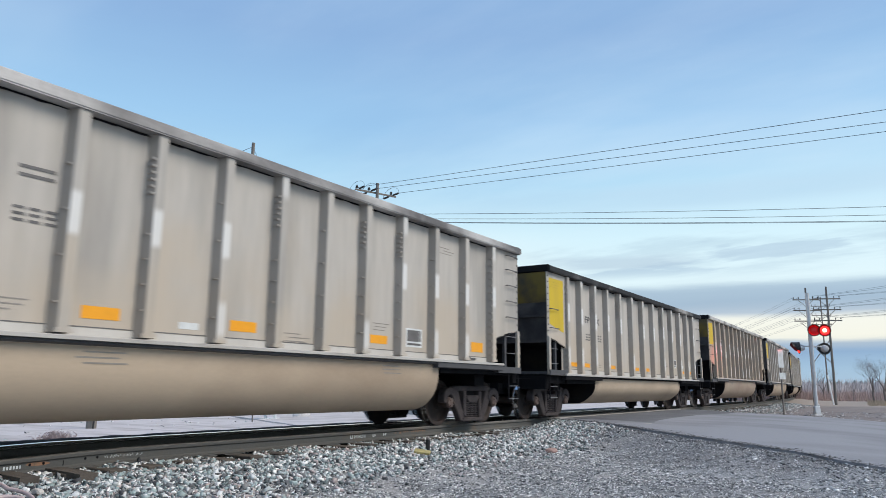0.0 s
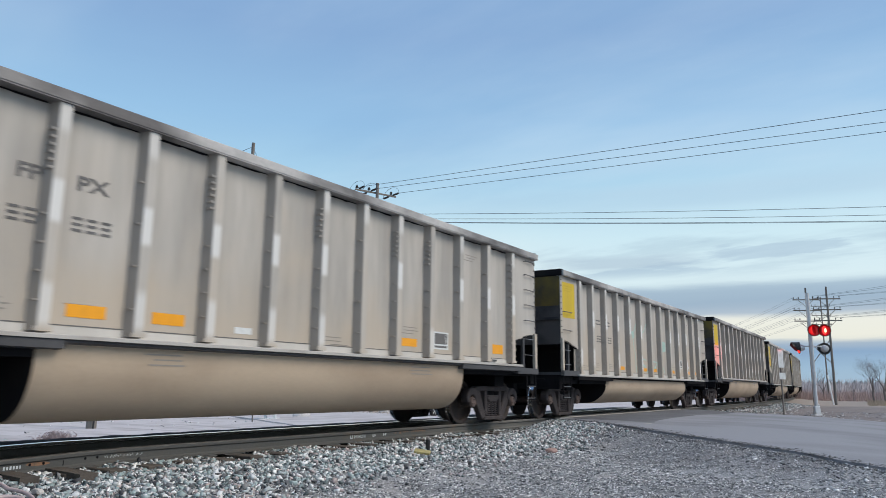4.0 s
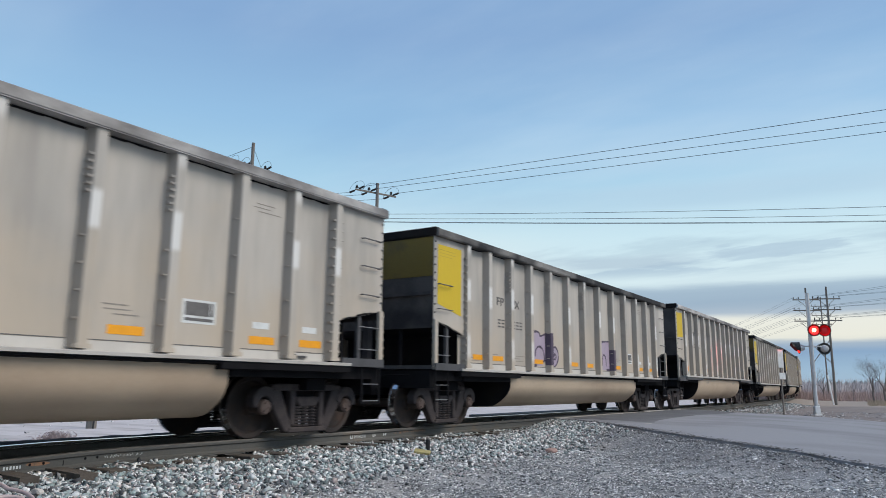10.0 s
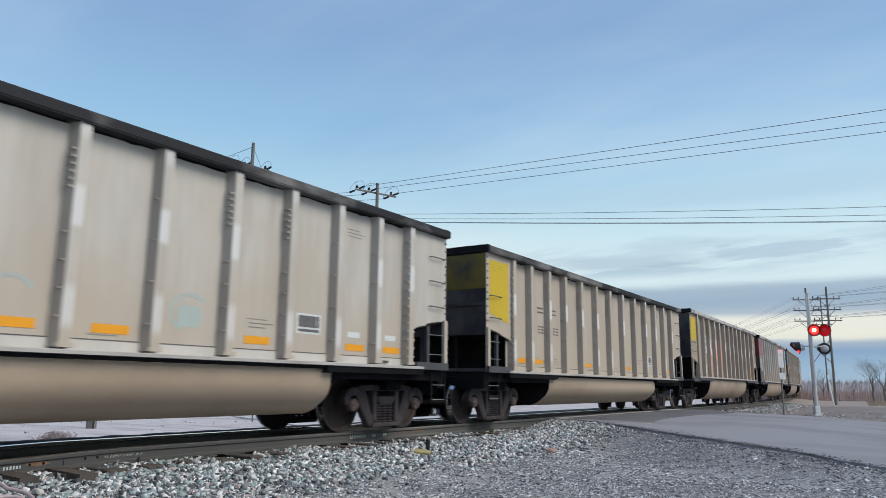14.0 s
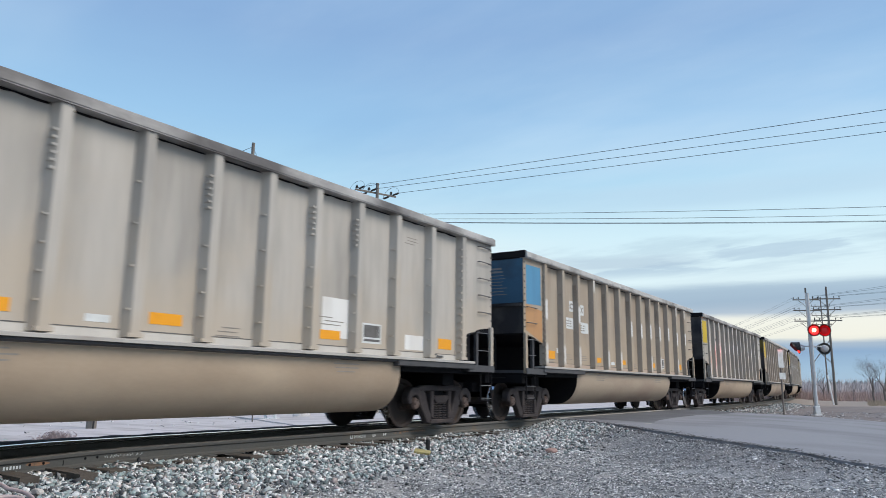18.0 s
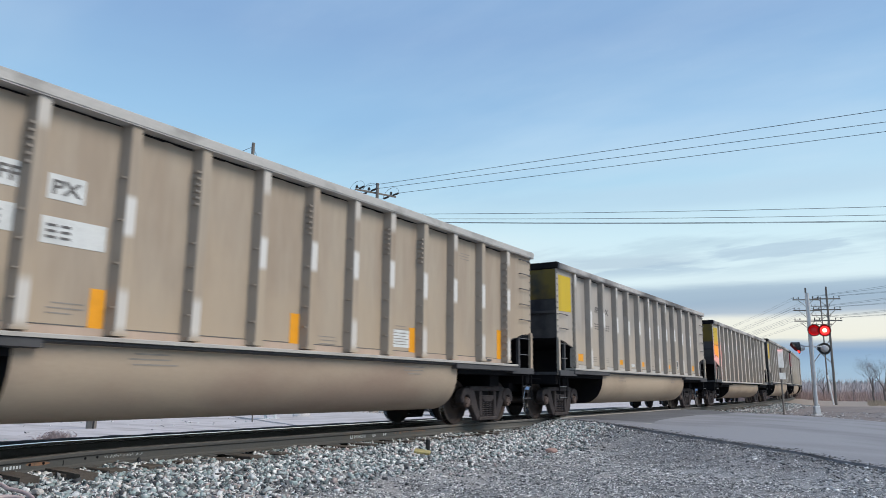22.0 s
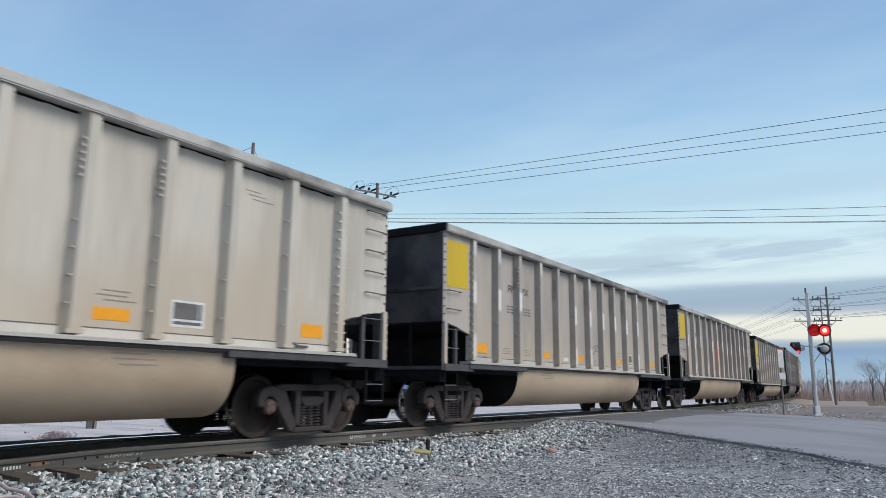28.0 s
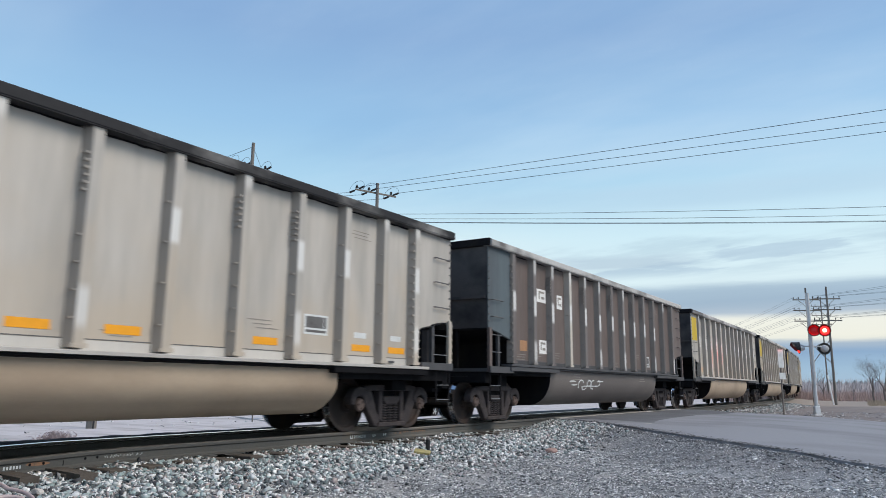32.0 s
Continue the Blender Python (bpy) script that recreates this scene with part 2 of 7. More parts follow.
# The panel paints again, darkened for soot and for the unlit end.
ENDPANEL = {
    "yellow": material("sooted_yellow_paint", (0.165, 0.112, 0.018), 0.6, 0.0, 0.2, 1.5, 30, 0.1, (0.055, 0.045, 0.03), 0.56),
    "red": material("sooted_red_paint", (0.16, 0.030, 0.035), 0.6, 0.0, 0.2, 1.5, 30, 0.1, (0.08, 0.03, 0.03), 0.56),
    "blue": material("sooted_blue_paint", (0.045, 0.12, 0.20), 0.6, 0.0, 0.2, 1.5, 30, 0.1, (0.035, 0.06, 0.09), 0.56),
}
REFLECT = material("amber_reflector", (0.85, 0.36, 0.015), 0.4, 0.0, 0.06, 8, 60, 0.0)
INK = material("faded_black_lettering", (0.14, 0.135, 0.135), 0.7, 0.0, 0.3, 6, 60, 0.0)
CHALK = material("white_lettering", (0.68, 0.70, 0.70), 0.7, 0.0, 0.15, 6, 60, 0.0)
RAILWEB = material("rusty_rail_web", (0.11, 0.107, 0.10), 0.7, 0.0, 0.2, 2, 40, 0.2, (0.15, 0.115, 0.085), 0.64)
TIMBER = material("weathered_tie_timber", (0.085, 0.072, 0.062), 0.9, 0.0, 0.3, 4, 40, 0.5, None, 0.55, (0.2, 1, 1), 0.2)
GRAVEL_BED = material("dark_gravel_bed", (0.25, 0.252, 0.26), 0.95, 0.0, 0.55, 0.6, 38, 1.0, (0.13, 0.132, 0.14), 0.48)
# Ballast with the shadow of the train put into its colour.
SHADED_BALLAST = material("coal_dusted_ballast", (0.028, 0.027, 0.028), 0.95, 0.0, 0.4, 2, 30, 0.6, (0.05, 0.048, 0.048), 0.55, spec=0.1)
ASPHALT = material("worn_asphalt", (0.265, 0.265, 0.283), 0.85, 0.0, 0.22, 0.5, 90, 0.35, (0.185, 0.185, 0.197), 0.55, (0.5, 0.9, 1))
DARKTAR = material("dark_patching_asphalt", (0.115, 0.116, 0.125), 0.85, 0.0, 0.25, 0.8, 70, 0.4, (0.16, 0.16, 0.17), 0.55)
CONCRETE = material("pale_concrete", (0.42, 0.40, 0.38), 0.85, 0.0, 0.15, 2, 50, 0.3, (0.33, 0.31, 0.29), 0.55)
POLE = material("weathered_pole_timber", (0.20, 0.185, 0.17), 0.9, 0.0, 0.25, 3, 50, 0.4, None, 0.55, (1, 1, 0.15))
GALV = material("galvanised_steel", (0.58, 0.59, 0.61), 0.45, 0.3, 0.12, 4, 40, 0.05)
SIGNALBLACK = material("matt_black_signal_paint", (0.022, 0.022, 0.024), 0.5, 0.0, 0.2, 6, 50, 0.05)
WIRE = material("dark_cable", (0.085, 0.11, 0.15), 0.6, 0.0, 0.1, 4, 30, 0.0)
BARK = material("grey_brown_bark", (0.20, 0.17, 0.16), 0.95, 0.0, 0.25, 5, 40, 0.5)
DRYBUSH = material("grey_brown_twigs", (0.36, 0.30, 0.30), 0.95, 0.0, 0.3, 3, 20, 0.0, (0.24, 0.19, 0.19), 0.5)
BRUSH = material("reddish_brush_twigs", (0.46, 0.33, 0.31), 0.95, 0.0, 0.25, 0.4, 20, 0.0, (0.36, 0.28, 0.25), 0.5)
CAPS = material("bare_metal_cap", (0.15, 0.105, 0.09), 0.6, 0.0, 0.25, 8, 60, 0.1)

# ======== mesh helpers ========


def box(bm, x0, x1, y0, y1, z0, z1):
    v = [bm.verts.new(p) for p in ((x0, y0, z0), (x1, y0, z0), (x1, y1, z0), (x0, y1, z0), (x0, y0, z1), (x1, y0, z1), (x1, y1, z1), (x0, y1, z1))]
    for f in ((3, 2, 1, 0), (4, 5, 6, 7), (0, 1, 5, 4), (1, 2, 6, 5), (2, 3, 7, 6), (3, 0, 4, 7)):
        bm.faces.new([v[i] for i in f])
    return v


def prism(bm, pts, axis, a, b):
    """A flat outline of two coordinates, drawn out along axis 0, 1 or 2 from a to b."""
    def put(p, c):
        q = list(p)
        q.insert(axis, c)
        return bm.verts.new(q)
    lo, hi = [put(p, a) for p in pts], [put(p, b) for p in pts]
    n = len(pts)
    bm.faces.new(lo)
    bm.faces.new(hi[::-1])
    for i in range(n):
        bm.faces.new((lo[(i + 1) % n], lo[i], hi[i], hi[(i + 1) % n]))


def tube(bm, p, q, r0, r1=None, n=8, caps=True):
    """A straight round bar from p to q."""
    r1 = r0 if r1 is None else r1
    p, q = Vector(p), Vector(q)
    t = (q - p).to_track_quat("Z", "Y").to_matrix()
    rings = []
    for c, r in ((p, r0), (q, r1)):
        rings.append([bm.verts.new(c + t @ Vector((r * math.cos(2 * math.pi * i / n), r * math.sin(2 * math.pi * i / n), 0))) for i in range(n)])
    for i in range(n):
        bm.faces.new((rings[0][i], rings[0][(i + 1) % n], rings[1][(i + 1) % n], rings[1][i]))
    if caps:
        bm.faces.new(rings[0][::-1])
        bm.faces.new(rings[1])


def lathe(bm, profile, axis, centre, n=20):
    """A turned shape: profile of (along, radius) round axis 0 (x) or 2 (z)."""
    rings = []
    for a, r in profile:
        ring = []
        for i in range(n):
            c, s = r * math.cos(2 * math.pi * i / n), r * math.sin(2 * math.pi * i / n)
            d = (a, c, s) if axis == 0 else (c, s, a) if axis == 2 else (s, a, c)
            ring.append(bm.verts.new(Vector(centre) + Vector(d)))
        rings.append(ring)
    for r0, r1 in zip(rings, rings[1:]):
        for i in range(n):
            bm.faces.new((r0[i], r0[(i + 1) % n], r1[(i + 1) % n], r1[i]))
    bm.faces.new(rings[0][::-1])
    bm.faces.new(rings[-1])


def finish(bm, name, mats, bevel=0.0, smooth=False):
    bmesh.ops.recalc_face_normals(bm, faces=bm.faces)
    if bevel:
        bmesh.ops.bevel(bm, geom=bm.edges[:], offset=bevel, segments=1, affect="EDGES", clamp_overlap=True)
    me = bpy.data.meshes.new(name)
    bm.to_mesh(me)
    bm.free()
    for m in mats if isinstance(mats, (list, tuple)) else [mats]:
        me.materials.append(m)
    if smooth:
        me.shade_smooth()
        me.set_sharp_from_angle(angle=radians(40))
    return me


def hang(name, me, parent, m=None, label=""):
    """Links a mesh as a part of parent."""
    ob = new(name, me)
    ob.parent = parent
    if m is not None:
        ob.matrix_basis = m
    return tagged(ob, label)


def part(name, bm, mat, parent, label="", bevel=0.0, smooth=False, m=None):
    return hang(name, finish(bm, name, mat, bevel, smooth), parent, m, label)


def thing(name, label, category, m=None, group="", kind=""):
    ob = new(name)
    ob.empty_display_size = 0.3
    if m is not None:
        ob.matrix_basis = m
    return tagged(ob, label, category, group, kind)


def lerp_at(v, pts):
    if v <= pts[0][0]:
        return pts[0][1]
    for (a, p), (b, q) in zip(pts, pts[1:]):
        if v <= b:
            return p + (q - p) * (v - a) / (b - a)
    return pts[-1][1]


def ease(v, a, b):
    t = min(1.0, max(0.0, (v - a) / (b - a)))
    return t * t * (3 - 2 * t)


# ======== the line of the track ========
CURVE_AT, CURVE_R, CURVE_END = 28.0, 500.0, 330.0
PITCH, CAR_L = 16.183, 14.62


def line_at(s):
    """Place and heading (radians to the left) of the track's middle, s metres along it."""
    if s <= CURVE_AT:
        return 0.0, s, 0.0
    a = (min(s, CURVE_END) - CURVE_AT) / CURVE_R
    x, y = -CURVE_R * (1 - math.cos(a)), CURVE_AT + CURVE_R * math.sin(a)
    if s > CURVE_END:
        x, y = x - math.sin(a) * (s - CURVE_END), y + math.cos(a) * (s - CURVE_END)
    return x, y, a


def beside(s, off, z):
    x, y, a = line_at(s)
    return x + off * math.cos(a), y + off * math.sin(a), z


def run(t):
    """How far the train's zero point has gone at t."""
    late = ((0, -0.05), (2, -0.09), (8, -0.04), (9, -0.08), (10, -0.07), (12, 0.06), (14, 0.17), (18, 0.15), (24, 0.03), (28, 0.06), (32, 0.1))
    return lerp_at(t, late) - 0.095 - 11.93967 * t + 0.01410808 * t * t - 0.000230503 * t ** 3


STEPS = [-430, -200, -60, -20, -8] + [k * 0.5 for k in range(16)] + [8 + k * 4.0 for k in range(33)] + [150 + 15 * k for k in range(30)]
RUSTWEB = material("orange_rust", (0.34, 0.18, 0.105), 0.8, 0.0, 0.3, 12, 80, 0.2, (0.19, 0.125, 0.09), 0.55)
RAIL = [(-0.018, 0), (0.018, 0), (0.028, -0.005), (0.034, -0.013), (0.037, -0.024), (0.037, -0.046), (0.028, -0.054), (0.010, -0.062), (0.009, -0.135), (0.030, -0.155), (0.070, -0.165), (0.070, -0.177), (-0.070, -0.177),
        (-0.070, -0.165), (-0.030, -0.155), (-0.009, -0.135), (-0.010, -0.062), (-0.028, -0.054), (-0.037, -0.046), (-0.037, -0.024), (-0.034, -0.013), (-0.028, -0.005)]


def dip(s):
    """The rails sink a little at the joint."""
    return -0.05 * (1 - ease(s, 3.6, 5.7))


def along(bm, outline, steps, off, closed=True):
    """Draws an outline of (across, up) along the track."""
    rings = [[bm.verts.new(beside(s, off + a, z + dip(s))) for a, z in outline] for s in steps]
    n = len(outline)
    for r0, r1 in zip(rings, rings[1:]):
        for i in range(n if closed else n - 1):
            bm.faces.new((r0[i], r0[(i + 1) % n], r1[(i + 1) % n], r1[i]))
    if closed:
        bm.faces.new(rings[0])
        bm.faces.new(rings[-1][::-1])
    return rings

# ======== ground, road and track bed ========


ROAD_NEAR = [(-80, 57), (-30, 33), (-8, 22.0), (-1.5, 18.7), (1.0, 17.9), (3.0, 16.75), (4.6, 15.4), (5.7, 14.45), (7.15, 13.45), (8.5, 12.45), (12, 9.9), (20, 4.4), (60, -23)]
ROAD_FAR = [(-80, 70), (-30, 46), (-8, 35), (-1.5, 31.2), (1.0, 29.8), (3.0, 29.2), (4.9, 29.4), (7.9, 28.9), (12, 27.0), (20, 22.5), (60, -1)]
ROAD_Z = [(-60, -1.25), (-12, -1.1), (-6, -0.5), (-2, -0.05), (-1.3, -0.015), (1.6, -0.015), (2.5, -0.035), (3.8, -0.08), (5.6, -0.13), (7.2, -0.2), (8.5, -0.29), (12, -0.38), (60, -0.5)]
NEAR_SIDE = [(0.0, -0.205), (0.82, -0.212), (0.95, -0.228), (1.7, -0.25), (3.3, -0.45), (5.0, -0.50), (12, -0.56), (60, -0.6)]
FAR_SIDE = [(-500, -1.6), (-60, -1.45), (-14, -1.25), (-5.5, -0.95), (-3.2, -0.6), (-1.8, -0.24), (-0.95, -0.20), (0.0, -0.20)]


def track_x(y):
    d = max(0.0, min(y, 320) - CURVE_AT)
    return -d * d / (2 * CURVE_R) - max(0.0, y - 320) * 0.66


def ground_z(x, y):
    u = x - track_x(y)
    base = lerp_at(u, NEAR_SIDE) if u > 0 else lerp_at(u, FAR_SIDE)
    yn, yf = lerp_at(x, ROAD_NEAR), lerp_at(x, ROAD_FAR)
    if y > yf and u > 2.5:
        base = max(base, -0.36 - 0.0008 * (y - yf))
    w = ease(y, yn - 2.2, yn + 0.1) * (1 - ease(y, yf - 0.1, yf + 2.5))
    z = base + (lerp_at(x, ROAD_Z) - 0.05 - base) * w
    return z + 0.9 * ease(y, 150, 400) * ease(x, -200, 100)


def sheet(name, xs, ys, height, mat):
    verts = [(x, y, height(x, y)) for y in ys for x in xs]
    n = len(xs)
    faces = [(j * n + i, j * n + i + 1, (j + 1) * n + i + 1, (j + 1) * n + i) for j in range(len(ys) - 1) for i in range(n - 1)]
    me = bpy.data.meshes.new(name)
    me.from_pydata(verts, [], faces)
    me.materials.append(mat)
    me.shade_smooth()
    return new(name, me)


def bumpy(x, y):
    z = ground_z(x, y)
    if -10 < x < 14 and -2 < y < 60:
        yn, yf = lerp_at(x, ROAD_NEAR), lerp_at(x, ROAD_FAR)
        calm = 1 - ease(y, yn - 0.5, yn) * (1 - ease(y, yf, yf + 0.5))
        z += calm * 0.05 * (noise.noise((x * 0.9, y * 0.9, 0)) + 0.5 * noise.noise((x * 2.7, y * 2.7, 5)))
    return z


def ground_material():
    """Gravel by the track and yard dust beyond it, dry grass in patches further off."""
    m = GRAVEL_BED.copy()
    m.name = "gravel_and_yard_ground"
    n, l = m.node_tree.nodes, m.node_tree.links
    b = n["Principled BSDF"]
    was = b.inputs["Base Color"].links[0].from_socket
    tc, sep = n.new("ShaderNodeTexCoord"), n.new("ShaderNodeSeparateXYZ")
    l.new(tc.outputs["Object"], sep.inputs[0])
    ns = n.new("ShaderNodeTexNoise")
    ns.inputs["Scale"].default_value, ns.inputs["Detail"].default_value = 0.15, 6
    l.new(tc.outputs["Object"], ns.inputs["Vector"])

    def reach(axis, lo, hi, wob):
        add = n.new("ShaderNodeMath")
        add.operation = "MULTIPLY_ADD"
        add.inputs[1].default_value = wob
        l.new(ns.outputs["Fac"], add.inputs[0])
        l.new(sep.outputs[axis], add.inputs[2])
        r = n.new("ShaderNodeMapRange")
        r.inputs["From Min"].default_value, r.inputs["From Max"].default_value = lo, hi
        l.new(add.outputs[0], r.inputs["Value"])
        return r.outputs[0]

    def cover(below, fac, colour):
        mix = n.new("ShaderNodeMix")
        mix.data_type = "RGBA"
        l.new(fac, mix.inputs[0])
        l.new(below, mix.inputs[6])
        mix.inputs[7].default_value = (*colour, 1)
        return mix.outputs[2]
    col = cover(was, reach("Y", 29, 31, 2), (0.20, 0.172, 0.165))
    col = cover(col, reach("Y", 62, 70, 8), (0.32, 0.275, 0.24))
    col = cover(col, reach("X", -2.2, -4.0, 1.5), (0.54, 0.50, 0.50))
    dirt = n.new("ShaderNodeMapRange")
    dirt.inputs["From Min"].default_value, dirt.inputs["From Max"].default_value, dirt.inputs["To Max"].default_value = 0.5, 0.75, 0.6
    fleck = n.new("ShaderNodeTexNoise")
    fleck.inputs["Scale"].default_value, fleck.inputs["Detail"].default_value = 0.7, 8
    l.new(tc.outputs["Object"], fleck.inputs["Vector"])
    l.new(fleck.outputs["Fac"], dirt.inputs["Value"])
    col = cover(col, dirt.outputs[0], (0.30, 0.26, 0.24))
    lane, rut = n.new("ShaderNodeMapping"), n.new("ShaderNodeTexNoise")
    lane.inputs["Rotation"].default_value, lane.inputs["Scale"].default_value = (0, 0, radians(-62)), (0.09, 1.5, 1)
    l.new(tc.outputs["Object"], lane.inputs["Vector"])
    l.new(lane.outputs[0], rut.inputs["Vector"])
    rut.inputs["Scale"].default_value, rut.inputs["Detail"].default_value = 1.0, 6
    streak, off_side, streaks = n.new("ShaderNodeMapRange"), n.new("ShaderNodeMath"), n.new("ShaderNodeMath")
    streak.inputs["From Min"].default_value, streak.inputs["From Max"].default_value, streak.inputs["To Max"].default_value = 0.5, 0.64, 0.6
    l.new(rut.outputs["Fac"], streak.inputs["Value"])
    off_side.operation, streaks.operation = "LESS_THAN", "MULTIPLY"
    off_side.inputs[1].default_value = -3.0
    l.new(sep.outputs["X"], off_side.inputs[0])
    l.new(streak.outputs[0], streaks.inputs[0])
    l.new(off_side.outputs[0], streaks.inputs[1])
    col = cover(col, streaks.outputs[0], (0.30, 0.275, 0.27))
    # pale flecks of fine gravel, too small to lie about singly
    grain, speck, near = n.new("ShaderNodeTexNoise"), n.new("ShaderNodeMapRange"), n.new("ShaderNodeMath")
    grain.inputs["Scale"].default_value, grain.inputs["Detail"].default_value = 55, 2
    l.new(tc.outputs["Object"], grain.inputs["Vector"])
    speck.inputs["From Min"].default_value, speck.inputs["From Max"].default_value, speck.inputs["To Max"].default_value = 0.55, 0.62, 0.8
    l.new(grain.outputs["Fac"], speck.inputs["Value"])
    near.operation = "GREATER_THAN"
    near.inputs[1].default_value = -2.0
    l.new(sep.outputs["X"], near.inputs[0])
    both = n.new("ShaderNodeMath")
    both.operation = "MULTIPLY"
    fore, area = n.new("ShaderNodeMath"), n.new("ShaderNodeMath")
    fore.operation, area.operation = "LESS_THAN", "MULTIPLY"
    fore.inputs[1].default_value = 24.0
    l.new(sep.outputs["Y"], fore.inputs[0])
    l.new(near.outputs[0], area.inputs[0])
    l.new(fore.outputs[0], area.inputs[1])
    l.new(speck.outputs[0], both.inputs[0])
    l.new(area.outputs[0], both.inputs[1])
    col = cover(col, both.outputs[0], (0.56, 0.56, 0.57))
    l.new(col, b.inputs["Base Color"])
    return m


xs = [-3000, -900, -400, -200, -120, -80, -60, -45, -35, -28, -22, -18, -15, -12, -10, -8.5, -7, -6, -5] + [-4.2 + 0.3 * k for k in range(56)] + [13, 14.5, 16.5, 20, 26, 35, 50, 80, 130, 220, 450, 1000, 3000]
ys = [-1500, -450, -200, -90, -40, -20, -10, -5, -2, 0, 1] + [1.8 + 0.3 * k for k in range(110)] + [35 + k for k in range(12)] + [49, 52, 56, 60, 66, 74, 84, 96, 110, 130, 155, 190, 240, 310, 400, 520, 700, 1200, 3000]
tagged(sheet("ground", xs, ys, bumpy, ground_material()), "dark trodden gravel ground with pale dusty yard beyond", "ground", kind="structure")

YARD_DUST = material("pale_yard_dust", (0.52, 0.485, 0.485), 0.95, 0.0, 0.2, 0.5, 12, 0.3, (0.40, 0.365, 0.36), 0.55)


def road():
    xs_r = [-80, -50, -30, -20, -12, -8, -6, -4, -3, -2.2] + [-1.9 + 0.15 * k for k in range(120)] + [17, 20, 25, 32, 42, 60]
    bm = bmesh.new()
    rows = []
    for x in xs_r:
        a, b = lerp_at(x, ROAD_NEAR), lerp_at(x, ROAD_FAR)
        a += 0.22 * noise.noise((x * 1.3, 3, 0)) + 0.12 * noise.noise((x * 4, 7, 0))
        b += 0.10 * noise.noise((x * 1.7, 9, 0))
        z = lerp_at(x, ROAD_Z)
        ring = [bm.verts.new((x, a - 0.05, z - 0.2)), bm.verts.new((x, a, z - 0.01))]
        for k in range(1, 8):
            f = k / 8
            ring.append(bm.verts.new((x, a + (b - a) * f, z + 0.05 * math.sin(math.pi * f) * ease(abs(x), 2.2, 6))))
        ring += [bm.verts.new((x, b, z - 0.01)), bm.verts.new((x, b + 0.05, z - 0.2))]
        rows.append(ring)
    for r0, r1 in zip(rows, rows[1:]):
        mid = 0.5 * (r0[1].co.x + r1[1].co.x)
        if -1.8 < mid < 0.98:
            continue
        for i in range(len(r0) - 1):
            bm.faces.new((r0[i], r1[i], r1[i + 1], r0[i + 1]))
    me = finish(bm, "road", [ASPHALT, YARD_DUST])
    for p in me.polygons:
        p.material_index = 1 if p.center.x < -3.0 else 0
    return tagged(new("road", me), "worn grey asphalt road over the level crossing", "road", kind="structure")


road()


